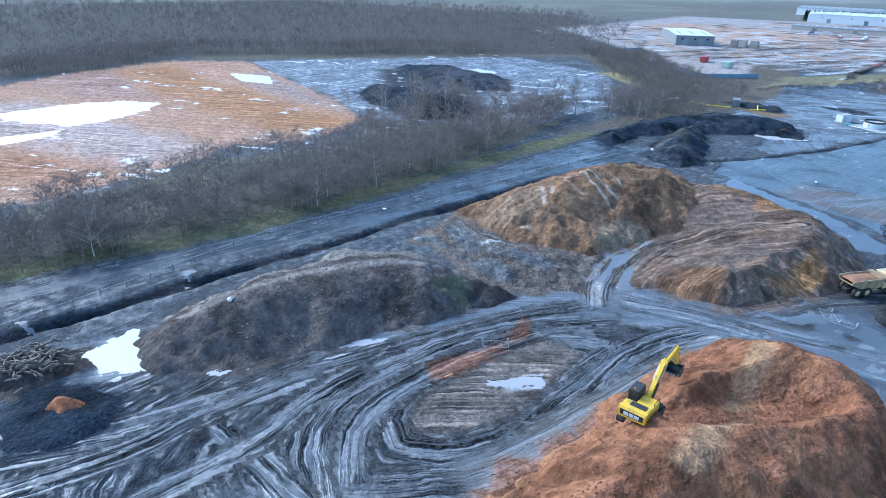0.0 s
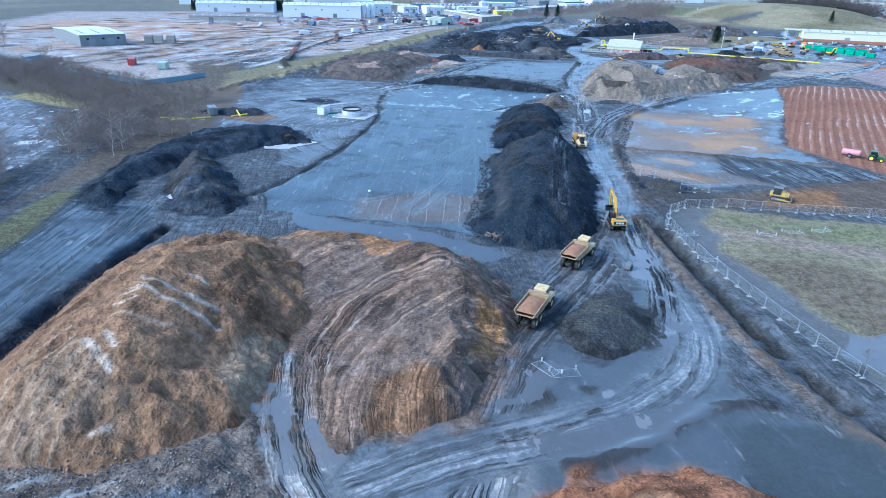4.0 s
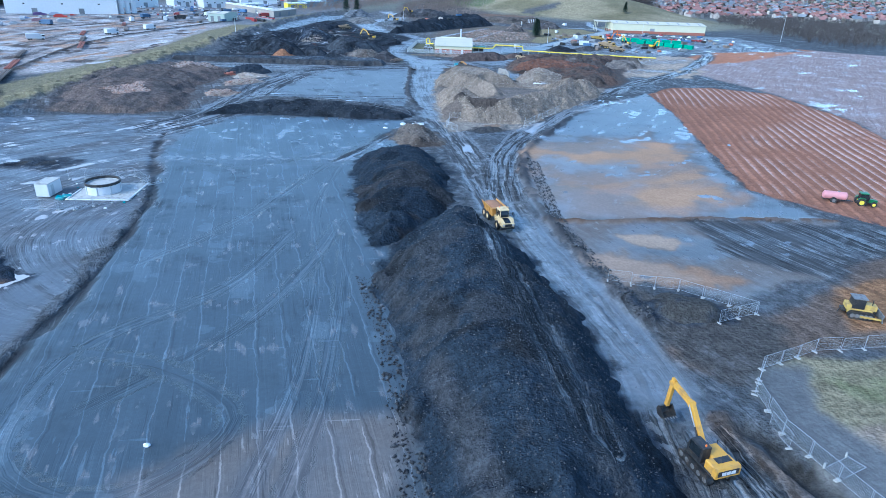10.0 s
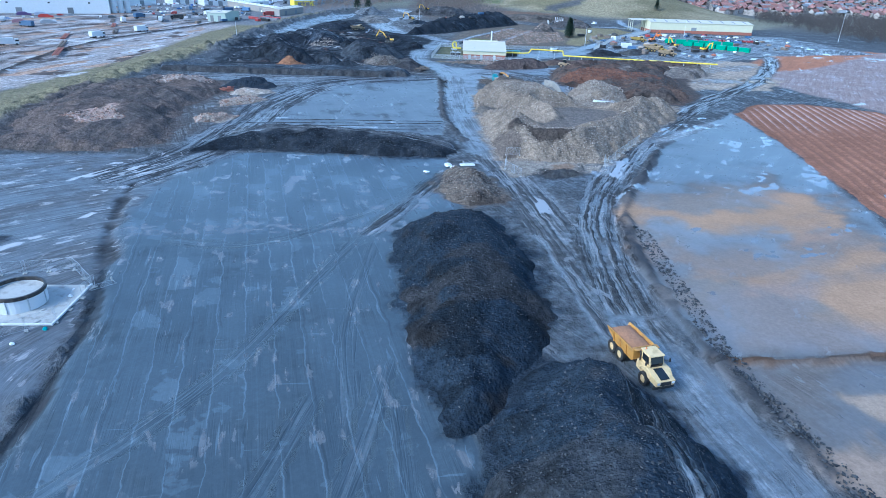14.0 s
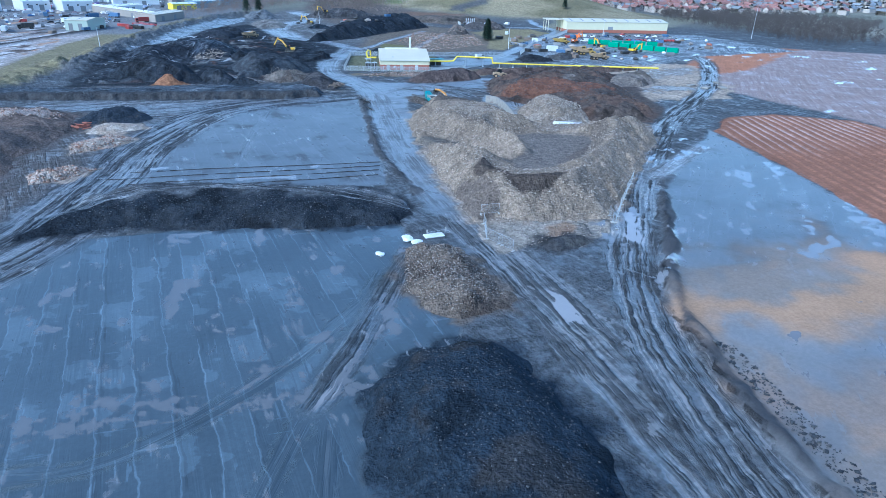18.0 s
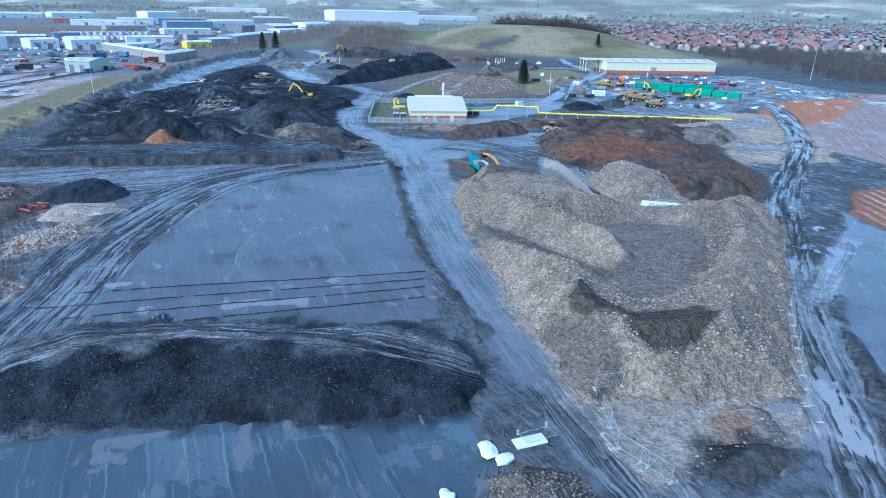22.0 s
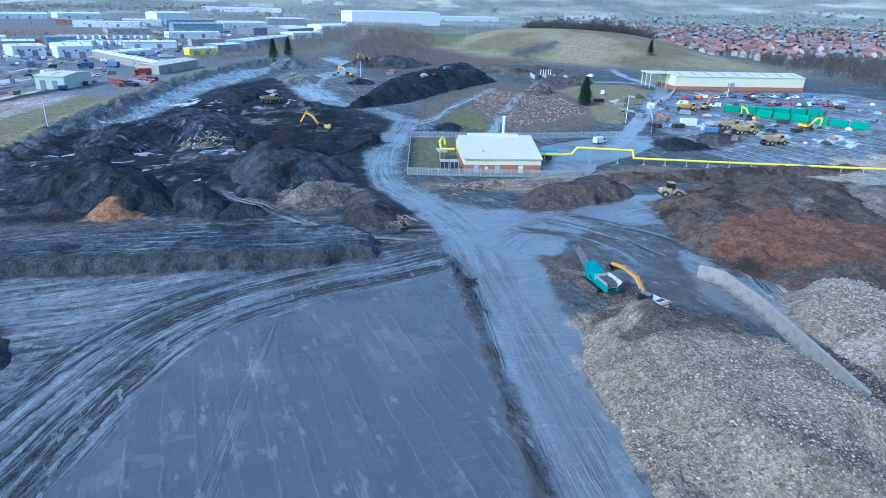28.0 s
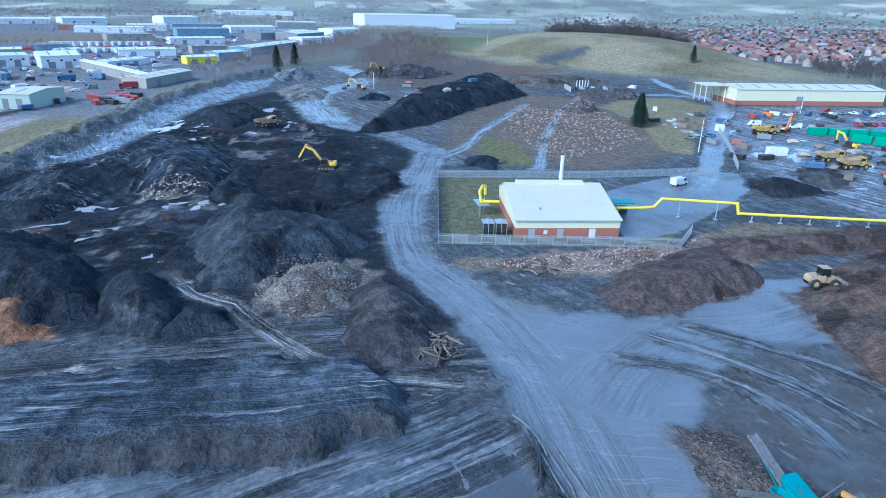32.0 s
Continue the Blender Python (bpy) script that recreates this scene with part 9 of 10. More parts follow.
def clutter(outline, count, gap, kinds):
    p, n = np.array(outline, float), 0
    for k in range(count * 12):
        x, y = rng.uniform(p[:, 0].min(), p[:, 0].max()), rng.uniform(p[:, 1].min(), p[:, 1].max())
        if n >= count or inside(np.array([x]), np.array([y]), p)[0] < 1 or any((q - Vector((x, y))).length < gap for q in TAKEN):
            continue
        TAKEN.append(Vector((x, y)))
        n += 1
        kind = rng.choice(kinds)
        if kind in ("car", "van", "lorry"):
            road_vehicle(kind, at(x, y, rng.choice((20, 110)) + rng.uniform(-12, 12)), rng.choice(["white", "black", "greyroof", "blue", "red", "white"]))
        elif kind == "skip":
            c = rng.choice(["timber", "black", "timber", "greyroof", "black", "timber", "blue"])
            container(at(x, y, rng.uniform(0, 180)), c, {"red": "red steel skip in the yard", "black": "black steel skip in the yard", "timber": "rusty brown skip in the yard", "blue": "blue steel skip in the yard", "greyroof": "grey steel skip in the yard"}[c], (2.2, 4.6, 1.5))
        else:
            c = rng.choice(["darkstone", "darkstone", "brick", "plastic", "timber", "stone"])
            scrap("scrap_mound", {"darkstone": "dark heap of scrap in the yard", "brick": "rusty heap of scrap metal in the yard", "plastic": "pale bundle of sheeting in the yard", "timber": "brown heap of old timber in the yard", "stone": "small heap of stone in the yard"}[c], x, y, rng.uniform(1.0, 2.6), c, "scrap", 0.45)


clutter([(124, 538), (198, 566), (286, 542), (244, 476), (186, 432), (140, 424), (112, 452)], 62, 6.5, ("skip", "scrap", "scrap", "scrap", "car", "skip"))
clutter([(-205, 560), (-128, 560), (-96, 640), (-78, 690), (-110, 740), (-230, 720)], 46, 9, ("skip", "scrap", "scrap", "van", "lorry"))
clutter([(20, 560), (60, 560), (100, 640), (60, 700), (0, 660)], 14, 8, ("scrap", "scrap", "skip"))
# broken concrete slabs left on the pale pad
for x, y, w in ((146, 352, 5.0), (142, 356, 3.6), (152, 350, 4.2), (134, 346, 2.6), (158, 362, 3.0)):
    ob = part("concrete_slab", box(B(), (0, 0, 0.35), (w, w * 0.55, 0.6), bev=0.06), "oldconcrete")
    ob.matrix_basis = at(x, y, rng.uniform(0, 90))
    tagged(ob, "broken concrete slab on the pale pad", "slab")


# ---- trees ----
def stick_arrays(a, b, r0, r1):
    """Three-sided sticks from points a to points b, as vertices and faces."""
    d = b - a
    d /= np.linalg.norm(d, axis=1, keepdims=True) + 1e-9
    ref = np.where(np.abs(d[:, 2:3]) > 0.9, np.array([[1.0, 0, 0]]), np.array([[0, 0, 1.0]]))
    u = np.cross(d, ref)
    u /= np.linalg.norm(u, axis=1, keepdims=True) + 1e-9
    v = np.cross(d, u)
    rings = []
    for p, r in ((a, r0), (b, r1)):
        for k in range(3):
            t = 2 * math.pi * k / 3
            rings.append(p + (u * math.cos(t) + v * math.sin(t)) * r[:, None])
    co = np.stack(rings, 1).reshape(-1, 3)
    base = (np.arange(len(a)) * 6)[:, None]
    quads = np.concatenate([base + np.array([[k, (k + 1) % 3, 3 + (k + 1) % 3, 3 + k]]) for k in range(3)])
    return co, quads


def mesh_of(name, co, faces, material):
    me = bpy.data.meshes.new(name)
    me.vertices.add(len(co))
    me.vertices.foreach_set("co", co.astype(np.float32).ravel())
    n = faces.shape[1]
    me.loops.add(faces.size)
    me.loops.foreach_set("vertex_index", faces.astype(np.int32).ravel())
    me.polygons.add(len(faces))
    me.polygons.foreach_set("loop_start", np.arange(0, faces.size, n, dtype=np.int32))
    me.update(calc_edges=True)
    me.materials.append(material if not isinstance(material, str) else M[material])
    return me


def bare_tree(seed, high, twigs, thick=1.0, n=12):
    """Trunk and limbs, and a crown of fine twigs: two sets of sticks."""
    r = np.random.RandomState(seed)
    lean = r.normal(0, 0.04, 2)
    k = np.linspace(0, 1, 6)
    spine = np.stack([lean[0] * high * k ** 1.5 + r.normal(0, 0.06, 6) * high * 0.1, lean[1] * high * k ** 1.5 + r.normal(0, 0.06, 6) * high * 0.1, high * 0.8 * k], -1)
    A, Bp, R0, R1 = [spine[:-1]], [spine[1:]], [0.012 * high * (1 - 0.9 * k[:-1])], [0.012 * high * (1 - 0.9 * k[1:])]
    t = r.uniform(0.22, 0.8, n)
    a = np.stack([np.interp(t, k, spine[:, i]) for i in range(3)], -1)
    ang = r.uniform(0, 2 * math.pi, n)
    out = (1.25 - t) * high * r.uniform(0.3, 0.55, n)
    b = a + np.stack([np.cos(ang) * out, np.sin(ang) * out, out * r.uniform(0.35, 0.9, n)], -1)
    A.append(a), Bp.append(b), R0.append(0.006 * high * (1.2 - t)), R1.append(np.full(n, 0.0015 * high))
    limbs = stick_arrays(*[np.concatenate(v) for v in (A, Bp, R0, R1)])
    j = r.randint(0, n, twigs)
    s = r.uniform(0.25, 1.0, twigs)[:, None]
    a2 = a[j] * (1 - s) + b[j] * s
    d = r.normal(0, 1, (twigs, 3))
    d[:, 2] = np.abs(d[:, 2]) * 0.8 + 0.1
    b2 = a2 + d * high * r.uniform(0.05, 0.12, (twigs, 1))
    fine = stick_arrays(a2, b2, np.full(twigs, 0.0036 * high * thick), np.full(twigs, 0.0012 * high * thick))
    return limbs, fine


SHAPES = [bare_tree(100 + k, 1.0 * h, 150) for k, h in enumerate((9.0, 7.5, 11.0, 8.2, 6.5))]
TREES = []
for k, (limbs, fine) in enumerate(SHAPES):
    t = thing("tree", "bare grey-brown tree in the roadside wood" if k != 2 else "bare birch with a pale trunk", "tree", pose(-60 - 3 * k, -40 + 9 * k, -0.1), "bare trees")
    for nm, (co, f), mt in (("trunk", limbs, "bark" if k != 2 else "birch"), ("crown", fine, "twig")):
        o = new(nm, mesh_of(nm, co, f, mt))
        o.parent = t
    TREES.append(t)
rng = np.random.RandomState(77)


def scatter(pts, n):
    p = np.array(pts, float)
    out = []
    while len(out) < n:
        q = p.min(0) + rng.rand(400, 2) * (p.max(0) - p.min(0))
        out += list(q[inside(q[:, 0], q[:, 1], p) > 0])
    return np.array(out[:n])


NEAR = [(-44, -100), (-56, -60), (-63, -30), (-72, 0), (-88, 34), (-118, 86), (-130, 84), (-108, 30), (-92, -5), (-80, -40), (-70, -100)]
for x, y in scatter(NEAR, 210):
    k = rng.choice([0, 1, 3, 4, 0, 1, 3, 2])
    o = copy_thing(TREES[k], pose(x, y, on_ground(x, y) - 0.1, 0, 0, rng.uniform(0, 360)))
    o.scale = (1, 1, 1)
for x, y in scatter([(-128, 60), (-110, 84), (-96, 100), (-118, 130), (-150, 120), (-150, 80)], 30):
    copy_thing(TREES[2 if rng.rand() < 0.35 else 0], pose(x, y, on_ground(x, y) - 0.1, 0, 0, rng.uniform(0, 360)))
for x, y in scatter([(-150, 10), (-126, 20), (-128, 56), (-150, 76), (-160, 40)], 16):
    copy_thing(TREES[2], pose(x, y, on_ground(x, y) - 0.1, 0, 0, rng.uniform(0, 360)))
for x, y in scatter([(42, 60), (50, 44), (60, 40), (70, 60), (56, 76)], 14):
    copy_thing(TREES[4], pose(x, y, on_ground(x, y) - 0.1, 0, 0, rng.uniform(0, 360)) @ Matrix.Diagonal((0.45, 0.45, 0.45, 1)))


def wood(name, places, label, shapes, scale, material="twig", lift=None):
    """A wood too dense to count: bare trees joined."""
    cos, fs, off = [], [], 0
    for x, y in places:
        limbs, fine = shapes[rng.randint(len(shapes))]
        a, s = rng.uniform(0, 2 * math.pi), scale * rng.uniform(0.7, 1.15)
        c, sn = math.cos(a), math.sin(a)
        for co, f in (limbs, fine):
            q = co * s
            q = np.stack([q[:, 0] * c - q[:, 1] * sn + x, q[:, 0] * sn + q[:, 1] * c + y, q[:, 2] + on_ground(x, y) - 0.1], -1)
            cos.append(q), fs.append(f + off)
            off += len(co)
    ob = new(name, mesh_of(name, np.concatenate(cos), np.concatenate(fs), material))
    return tagged(ob, label, "woodland", kind="stuff")


THIN = [bare_tree(300 + k, h, 52, 1.8, 8) for k, h in enumerate((9.0, 7.5, 10.0))]
CLUMPS = [bare_tree(500 + k, h, 16, 5.0, 4) for k, h in enumerate((10.0, 8.0, 12.0))]
MASS = [bare_tree(600 + k, h, 44, 4.0, 6) for k, h in enumerate((9.0, 7.0, 10.0))]
FARS = [bare_tree(400 + k, h, 22, 3.2, 5) for k, h in enumerate((10.0, 12.0, 9.0))]
wood("woodland", np.concatenate([scatter(NEAR, 420), scatter([(-70, -100), (-92, -5), (-108, 30), (-130, 84), (-146, 76), (-146, 24), (-114, 0), (-110, -34), (-88, -72), (-86, -110)], 330)]), "dense bare brown roadside woodland", THIN, 0.95)
wood("woodland", scatter([(-92, 120), (-124, 150), (-236, 236), (-262, 200), (-150, 140), (-118, 84)], 420), "bare brown scrub woodland", THIN, 0.8)
wood("woodland", scatter([(-262, 200), (-150, 148), (-118, 96), (-98, 130), (-122, 176), (-160, 192), (-236, 226)], 520), "dense brown scrub of birch and thorn", THIN, 0.85)
FARW = [(-230, -160), (-272, -66), (-322, -26), (-268, 150), (-240, 236), (-300, 260), (-360, 330), (-560, 420), (-900, 200), (-800, -300), (-400, -300)]
wood("woodland", scatter(FARW, 2600), "deep bare winter woodland behind the red field", FARS, 1.15)
wood("woodland", np.concatenate([scatter([(-262, -100), (-276, -62), (-318, -22), (-264, 150), (-300, 160), (-350, -30), (-310, -110)], 500)]), "front edge of the bare winter woodland", THIN, 1.2)
wood("woodland", scatter([(350, 590), (362, 720), (420, 800), (560, 760), (560, 640), (330, 470)], 1300), "dark bare wood beside the town", FARS, 0.95, "thicket")
wood("woodland", scatter([(-70, 650), (-34, 730), (60, 1010), (120, 900), (90, 1100), (20, 1090), (-60, 780)], 520), "strip of bare trees along the estate", FARS, 0.8)
wood("woodland", scatter([(330, 960), (300, 1010), (300, 1130), (380, 1160), (440, 1040), (390, 920)], 420), "bare wood behind the grassed hill", FARS, 1.1)
wood("scrub", scatter([(50, 790), (60, 940), (110, 1000), (150, 930), (128, 820), (100, 760)], 260), "bare brown scrub at the hill's foot", FARS, 0.55)
wood("scrub", scatter([(500, 850), (900, 1200), (1600, 1800), (2200, 2600), (1400, 2400), (700, 1500)], 520), "garden trees and copses among the houses", FARS, 0.9, "leafy")
wood("scrub", scatter([(560, 780), (900, 900), (1500, 1300), (1700, 1700), (1000, 1200)], 400), "garden trees and copses among the houses", FARS, 0.85)
wood("scrub", scatter([(330, 770), (370, 900), (440, 1120), (640, 1400), (900, 1500), (1000, 1300), (800, 900), (560, 790), (400, 730)], 420), "bare garden trees between the town's houses", FARS, 1.0, "bark")
wood("woodland", scatter([(330, 1000), (356, 1240), (470, 1400), (440, 1160), (400, 960), (362, 930)], 1100), "bare wood along the back of the grassed hill", CLUMPS, 1.9, "thicket")
wood("woodland", scatter([(250, 1005), (290, 975), (318, 915), (338, 876), (362, 890), (356, 960), (330, 1030), (280, 1060)], 620), "dark bare wood over the hill's brow", CLUMPS, 1.9, "thicket")
belts = []
for k in range(300):
    x, y, a, long = rng.uniform(-1100, 2800), rng.uniform(1150, 4200), rng.choice((0.1, 0.25, 1.2, 0.4)), rng.uniform(80, 420)
    if x < 40 + 0.1 * (y - 1100) and y < 1600:
        continue
    u = np.linspace(0, long, max(4, int(long / 14)))
    belts.append(np.stack([x + u * math.cos(a) + rng.normal(0, 4, len(u)), y + u * math.sin(a) + rng.normal(0, 4, len(u))], -1))
wood("woodland", scatter([(-90, 668), (-66, 700), (-36, 790), (60, 1100), (84, 1270), (40, 1240), (-44, 980), (-78, 770)], 420), "bare brown trees along the railway strip", MASS, 1.0)
wood("woodland", scatter([(20, 760), (60, 740), (110, 860), (140, 1000), (160, 1200), (90, 1250), (60, 1000)], 420), "bare brown trees behind the dug ground", MASS, 1.0)
wood("woodland", scatter([(330, 480), (400, 470), (470, 640), (440, 780), (352, 720), (340, 600)], 420), "dark bare wood beside the works", MASS, 1.05, "thicket")
wood("hedge", np.concatenate(belts), "dark hedges and tree belts of the far country", CLUMPS, 1.25, "thicket")
wood("scrub", scatter([(330, 790), (380, 920), (450, 1120), (640, 1400), (900, 1500), (1000, 1300), (800, 900), (560, 800)], 800), "dark garden trees among the town's roofs", CLUMPS, 0.95, "thicket")
wood("woodland", np.concatenate([scatter([(-120, 905), (-20, 960), (60, 1080), (0, 1090), (-100, 1000)], 90), scatter([(-330, 930), (-130, 950), (-140, 990), (-340, 985)], 120), scatter([(-420, 1180), (-60, 1190), (0, 1290), (-400, 1220)], 150), scatter([(-460, 1390), (60, 1400), (60, 1470), (-460, 1450)], 170), scatter([(-700, 1600), (300, 1640), (300, 1760), (-700, 1720)], 240)]), "dark rows of bare trees between the sheds", CLUMPS, 0.75)
wood("woodland", scatter([(60, 1300), (200, 1340), (200, 1440), (60, 1480)], 300), "far bare winter wood", FARS, 1.1)
wood("woodland", scatter([(-900, 1500), (-400, 2100), (-100, 2300), (-600, 2600), (-1300, 1900)], 700), "far dark wood on the skyline", FARS, 1.6)
wood("hedge", np.concatenate([np.stack([np.linspace(a[0], b[0], n) + rng.normal(0, 3, n), np.linspace(a[1], b[1], n) + rng.normal(0, 3, n)], -1) for a, b, n in (
    ((420, 1000), (1300, 1200), 120), ((300, 1400), (1500, 1800), 160), ((200, 1700), (1600, 2300), 160), ((900, 900), (1500, 1500), 120), ((300, 2200), (2200, 2600), 160), ((-200, 2900), (1500, 3300), 200), ((500, 1100), (900, 1600), 90), ((700, 1000), (1100, 1500), 90))]), "hedges and garden trees of the far country", FARS, 1.0, "leafy")


def conifer(x, y, high, label):
    t = thing("conifer", label, "conifer", at(x, y, 0), "conifers")
    part("trunk", tube(B(), (0, 0, 0), (0, 0, high * 0.9), high * 0.02, 0.02, 6), "bark", t)
    n = 3600
    h = rng.uniform(0.04, 1.0, n) ** 0.8
    a = rng.uniform(0, 2 * math.pi, n)
    r = (1 - h) ** 0.75 * high * 0.27 * (0.5 + 0.5 * rng.rand(n)) * (1 + 0.3 * np.sin(a * 3 + h * 9))
    p = np.stack([np.cos(a) * r, np.sin(a) * r, h * high], -1)
    d = np.stack([np.cos(a), np.sin(a), rng.uniform(-0.5, 0.3, n)], -1) * high * 0.06
    side = np.stack([-np.sin(a), np.cos(a), np.zeros(n)], -1) * high * 0.03
    co = np.stack([p - side, p + side, p + d], 1).reshape(-1, 3)
    o = new("crown", mesh_of("crown", co, np.arange(3 * n).reshape(-1, 3), "needle"))
    o.parent = t


conifer(113.5, 525, 13, "dark green conifer on a grass plot")
conifer(116.5, 531, 12, "smaller dark green conifer beside another")
conifer(-33.4, 722, 14, "dark conifer by the railway strip")
conifer(-23.7, 781, 15, "dark conifer by the railway strip")
conifer(261, 725, 11, "dark bush on the hill's foot")
for a, b, n in (((-430, 650), (-345, 708), 26), ((-420, 664), (-340, 722), 26)):
    for k in range(n):
        conifer(a[0] + (b[0] - a[0]) * k / n + rng.uniform(-1, 1), a[1] + (b[1] - a[1]) * k / n + rng.uniform(-2, 2), 12, "dark conifer in a screening belt")
# rough grass and brush on the fenced plot
wood("scrub", np.concatenate([scatter([(40, 76), (60, 77), (80, 68), (66, 40), (54, 48), (47, 62)], 260), scatter([(44, 88), (90, 82), (90, 70), (50, 76)], 60)]), "low brown brambles on the fenced plot", FARS, 0.17)
wood("scrub", scatter([(-118, 190), (-110, 200), (-112, 330), (-98, 430), (-92, 500), (-104, 500), (-122, 420), (-136, 330), (-150, 230)], 300), "low brown brush on the railway bank", FARS, 0.16)

# ---- loose stones ----
def rocks(name, places, sizes, material, label, parent=None):
    """Angular stones joined into one lot."""
    base = np.array([(1, 0, 0), (-1, 0, 0), (0, 1, 0), (0, -1, 0), (0, 0, 1), (0, 0, -1)], float)
    tri = np.array([(0, 2, 4), (2, 1, 4), (1, 3, 4), (3, 0, 4), (2, 0, 5), (1, 2, 5), (3, 1, 5), (0, 3, 5)])
    n = len(places)
    sc = rng.uniform(0.55, 1.3, (n, 6, 1)) * sizes[:, None, None]
    co = base[None] * sc + rng.normal(0, 0.25, (n, 6, 3)) * sizes[:, None, None]
    co[:, :, 2] *= 0.7
    co += places[:, None]
    f = (tri[None] + (np.arange(n) * 6)[:, None, None]).reshape(-1, 3)
    return tagged(new(name, mesh_of(name, co.reshape(-1, 3), f, material)), label, "stones", kind="stuff")


def stone_material(name, cols):
    m, n, l, bsdf = nodes_of(name)
    r = n.new("ShaderNodeNewGeometry").outputs["Random Per Island"]
    cr = n.new("ShaderNodeValToRGB")
    while len(cr.color_ramp.elements) < len(cols):
        cr.color_ramp.elements.new(0.5)
    for i, c in enumerate(cols):
        cr.color_ramp.elements[i].position = i / (len(cols) - 1)
        cr.color_ramp.elements[i].color = (*c, 1)
    l.new(r, cr.inputs[0])
    g = noise_node(n, l, n.new("ShaderNodeTexCoord").outputs["Object"], 6.0)
    l.new(mix_col(n, l, 1.0, cr.outputs[0], math_node(n, l, "MULTIPLY_ADD", g, 0.8, 0.6), "MULTIPLY"), bsdf.inputs["Base Color"])
    bsdf.inputs["Roughness"].default_value = 0.9
    return m


PALEST = stone_material("mixed_pale_rubble", [(0.085, 0.07, 0.057), (0.15, 0.123, 0.1), (0.24, 0.2, 0.163), (0.42, 0.37, 0.31), (0.19, 0.135, 0.1)])
DARKST = stone_material("mixed_dark_rubble", [(0.018, 0.02, 0.025), (0.03, 0.034, 0.04), (0.045, 0.047, 0.052), (0.06, 0.062, 0.066), (0.1, 0.1, 0.1)])
BLACKST = stone_material("black_shale_stones", [(0.018, 0.018, 0.02), (0.03, 0.03, 0.032), (0.05, 0.05, 0.052)])
GREYST = stone_material("mixed_grey_rubble", [(0.045, 0.041, 0.038), (0.085, 0.075, 0.067), (0.15, 0.132, 0.115), (0.28, 0.25, 0.22), (0.16, 0.1, 0.07)])
BRICKST = stone_material("mixed_brick_rubble", [(0.10, 0.08, 0.065), (0.28, 0.15, 0.1), (0.44, 0.35, 0.29), (0.26, 0.22, 0.19)])
CLAYST = stone_material("clay_lumps", [(0.15, 0.095, 0.062), (0.2, 0.118, 0.07), (0.26, 0.155, 0.09)])


def strewn(pts, n, lo, hi, material, label, edge=None):
    q = scatter(pts, n)
    if edge:
        for bare in edge:
            q = q[inside(q[:, 0], q[:, 1], np.array(bare)) + 3 * rough(q[:, 0], q[:, 1], 5, 96) < 0.2]
        n = len(q)
    z = np.array([on_ground(x, y) for x, y in q])
    s = lo + (hi - lo) * rng.rand(n) ** 3
    rocks("loose_stones", np.column_stack([q, z + s * 0.2]), s, material, label)


def parked(outlines, label):
    """Vehicles of the far estate's yards, a few metres long, joined: too many and too far to count."""
    verts, faces = [], []
    shape = [(-2.1, 0.3), (2.1, 0.3), (2.1, 0.8), (1.1, 0.95), (0.5, 1.45), (-1.4, 1.45), (-2.1, 0.95)]
    for pts, count in outlines:
        for x, y in scatter(pts, count):
            a, big, z = rng.choice((0.4, 1.97)) + rng.normal(0, 0.06), rng.choice((1.0, 1.0, 1.3, 2.2)), on_ground(x, y)
            c, sn, k, m = math.cos(a), math.sin(a), len(verts), len(shape)
            for side in (-0.9, 0.9):
                verts += [(x + u * big * c - side * min(big, 1.4) * sn, y + u * big * sn + side * min(big, 1.4) * c, z + h * min(big, 1.9)) for u, h in shape]
            faces += [tuple(range(k, k + m)), tuple(range(k + 2 * m - 1, k + m - 1, -1))] + [(k + i, k + m + i, k + m + (i + 1) % m, k + (i + 1) % m) for i in range(m)]
    me = bpy.data.meshes.new("parked_vehicles")
    me.from_pydata(verts, [], faces)
    me.materials.append(stone_material("mixed_vehicle_paint", [(0.55, 0.56, 0.57), (0.03, 0.032, 0.035), (0.6, 0.6, 0.6), (0.25, 0.26, 0.28), (0.4, 0.05, 0.04), (0.05, 0.12, 0.28), (0.62, 0.62, 0.62)]))
    tagged(new("parked_vehicles", me), label, "vehicles", kind="stuff")


parked([([(-200, 690), (-110, 700), (-100, 760), (-150, 850), (-250, 860), (-260, 760)], 110), ([(-260, 900), (-100, 900), (-90, 1000), (-260, 1010)], 90), ([(-240, 1060), (-40, 1050), (0, 1180), (-220, 1200)], 90), ([(-400, 820), (-300, 820), (-300, 980), (-400, 980)], 50), ([(-330, 470), (-250, 480), (-200, 600), (-260, 620)], 40)], "cars, vans and lorries in the far estate's yards")
strewn([(15, 294), (22, 327), (44, 317), (62, 301), (84, 298), (66, 268), (43, 240), (36, 231), (12, 235), (12, 264)], 46000, 0.07, 0.24, PALEST, "pale broken rubble over the big heap", [[(8, 296), (17, 291), (22, 283), (26, 273), (34, 270), (36, 286), (57, 284), (58, 278), (45, 260), (30, 251), (25, 250), (19, 277), (8, 287)], FACE, SLIP, [(18, 304), (20, 328), (36, 330), (38, 307), (28, 303)]])
strewn([(13, 235), (36, 230), (33, 225), (17, 222), (12, 221)], 420, 0.06, 0.22, PALEST, "pale broken stones on the trodden apron")
strewn([(55, 318), (61, 326), (70, 326), (74, 318), (68, 305), (58, 300)], 5000, 0.1, 0.3, PALEST, "pale rubble on the heap by the wall")
strewn([(28, 330), (24, 342), (26, 350), (34, 340), (44, 318), (33, 316), (22, 322)], 2600, 0.05, 0.18, GREYST, "pale stones round the screener")
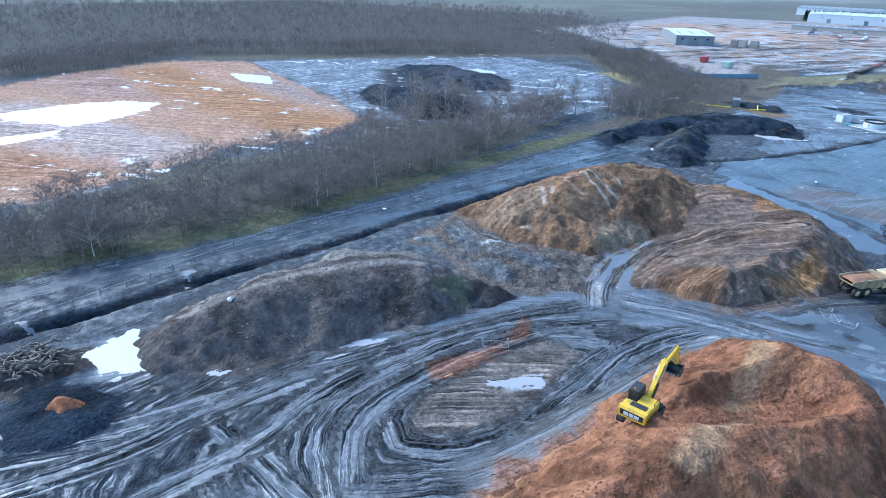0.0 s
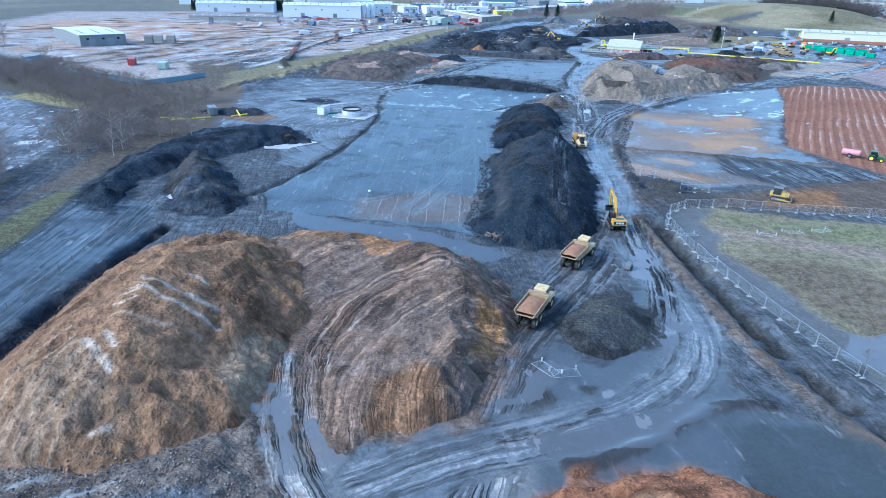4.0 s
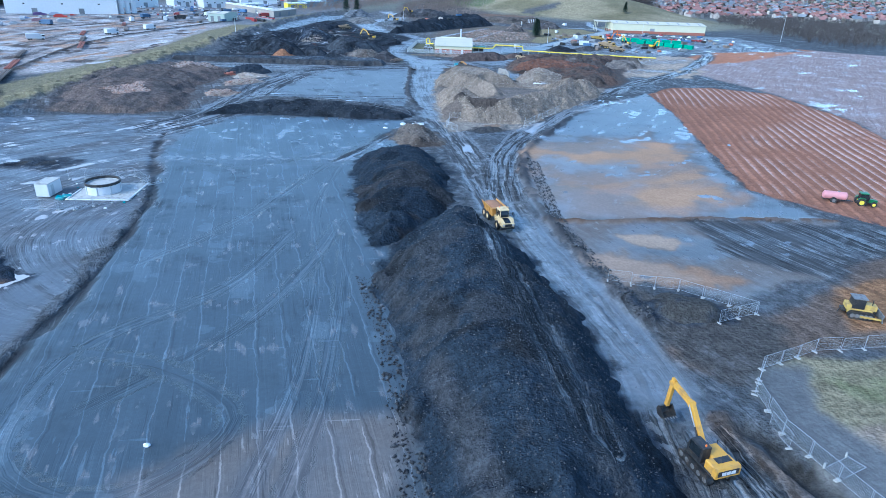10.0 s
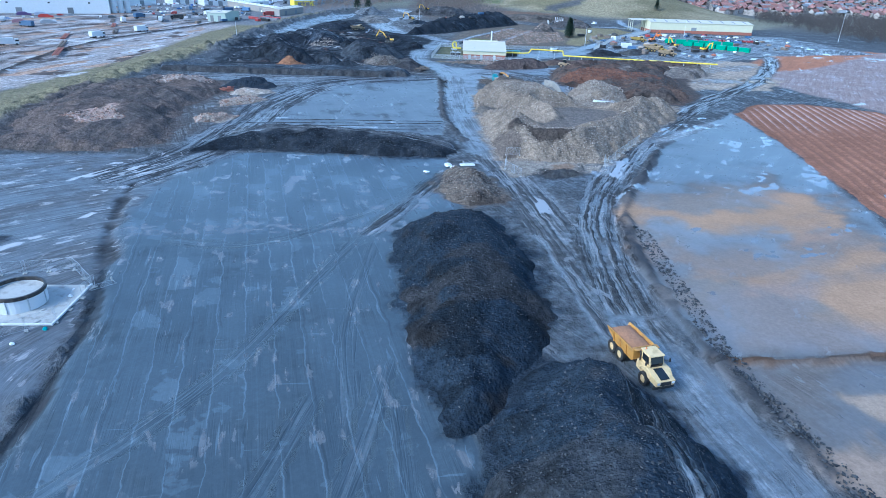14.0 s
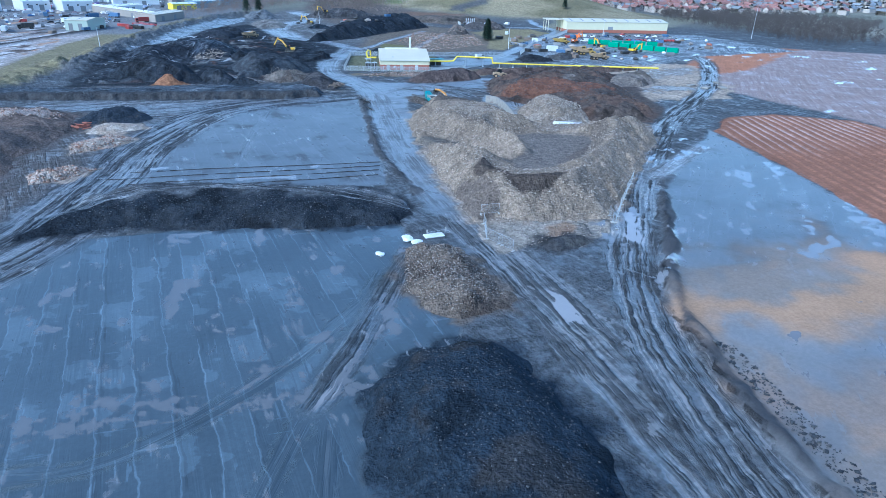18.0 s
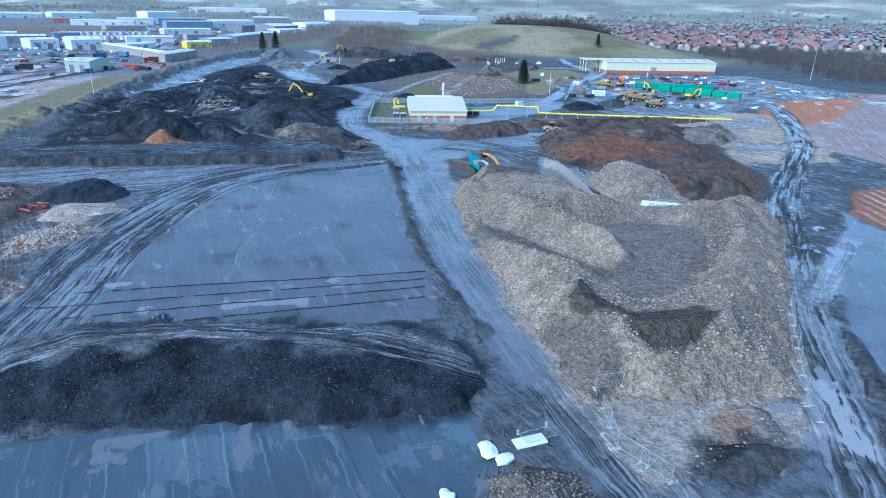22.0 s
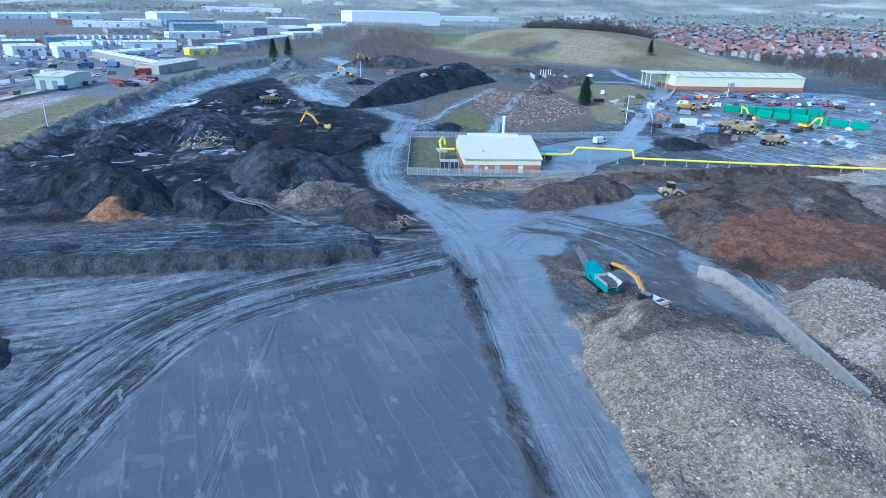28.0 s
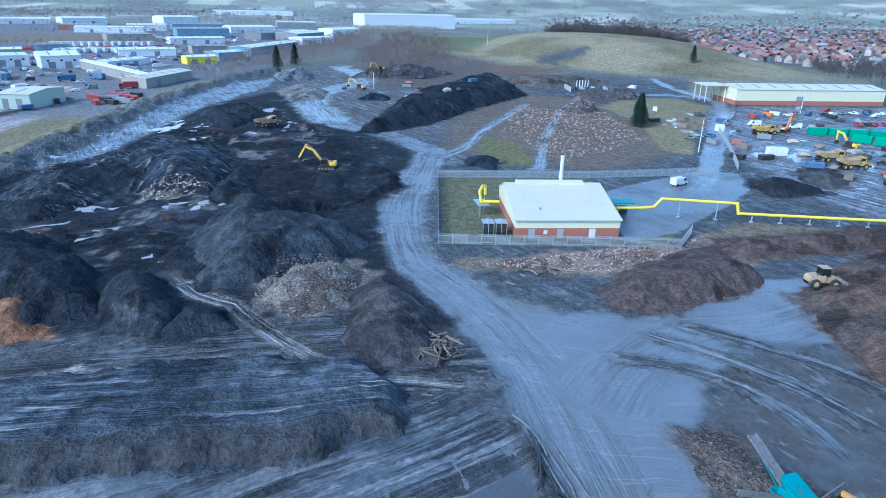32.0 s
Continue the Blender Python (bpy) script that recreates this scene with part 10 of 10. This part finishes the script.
strewn([(-2.6, 225.4), (5.9, 224.4), (8, 208), (-0.4, 203), (-5.8, 212)], 5200, 0.06, 0.2, GREYST, "broken brick and stone on the small heap")
strewn([(-2.6, 225.4), (5.9, 224.4), (8, 208), (-0.4, 203), (-5.8, 212)], 500, 0.07, 0.2, PALEST, "larger pale stones on the small heap")
strewn([(-10, 126), (-6, 80), (3, 70), (14, 79), (16, 110), (9, 148), (-6, 140)], 12000, 0.04, 0.15, DARKST, "dark stones on the black heap")
strewn([(-14, 128), (-10.6, 105), (-9.4, 78), (-5, 72), (-8, 100), (-11, 128)], 1100, 0.06, 0.3, BLACKST, "black stones rolled from the heap's foot")
strewn([(-15, 190), (-7, 197), (5, 190), (2, 156), (-10, 141)], 4600, 0.04, 0.14, DARKST, "dark stones on the second black heap")
strewn([(-60, 244), (-46, 262), (0, 252), (-2, 236), (-46, 243)], 5000, 0.05, 0.18, DARKST, "small stones on the black bund")
for pts in ([(-66, 292), (-58, 296), (-54, 304), (-60, 308), (-68, 302)], [(-68, 270), (-62, 272), (-58, 279), (-64, 282), (-70, 277)], [(-100, 262), (-90, 256), (-84, 264), (-92, 276)], [(-92, 314), (-76, 322), (-76, 332), (-90, 330)]):
    strewn(pts, 1100, 0.1, 0.42, BRICKST, "broken brick strewn over dark soil")
strewn([(-23, 391), (-19, 400), (-9, 404), (-3, 398), (-10, 385), (-17, 382)], 3200, 0.06, 0.26, GREYST, "grey broken rubble on the heap")
strewn([(16, 398), (36, 391), (52, 397), (64, 404), (40, 402)], 1800, 0.1, 0.36, BRICKST, "brick rubble along the compound")
strewn([(-52, 446), (-44, 444), (-38, 450), (-44, 456), (-52, 452)], 500, 0.12, 0.5, PALEST, "pale rubble on black ground")
strewn([(60, 470), (104, 500), (116, 560), (80, 580), (56, 520)], 2600, 0.15, 0.6, BRICKST, "demolition rubble on open ground")
strewn([(-56, 2), (-61, 41), (-44, 60), (-24, 28), (-26, 9)], 7000, 0.04, 0.17, CLAYST, "clay lumps on the brown heap")
strewn([(-42, 58), (-23, 64), (1, 56), (3, 31), (-11, 14), (-22, 30)], 6500, 0.04, 0.16, CLAYST, "clay lumps on the flat-topped heap")
RUSTST = stone_material("rust_clay_lumps", [(0.15, 0.068, 0.038), (0.21, 0.095, 0.05), (0.25, 0.115, 0.06)])
strewn([(14, -30), (10, -1), (16, 16), (32, 15), (41, -4), (36, -34)], 5000, 0.04, 0.15, RUSTST, "clay lumps on the orange heap")
strewn([(-31, -51), (-40, -26), (-24, -9), (-15, -20), (-13, -48)], 6000, 0.05, 0.16, GREYST, "small stones on the grey bank")
strewn([(30, 190), (25, 150), (27, 112), (24.5, 112), (22, 150), (27, 190)], 1500, 0.08, 0.34, DARKST, "clods along the field edge bank")
strewn([(-47, 1), (-26, 9), (-17, 8), (-12, 4), (-18, -6), (-35, -8), (-45, -6)], 4200, 0.05, 0.2, GREYST, "small clods on the low spread of spoil")
strewn([(54, 347), (96, 394), (125, 386), (97, 312), (66, 320)], 6000, 0.06, 0.26, DARKST, "clods on the brown soil heap")
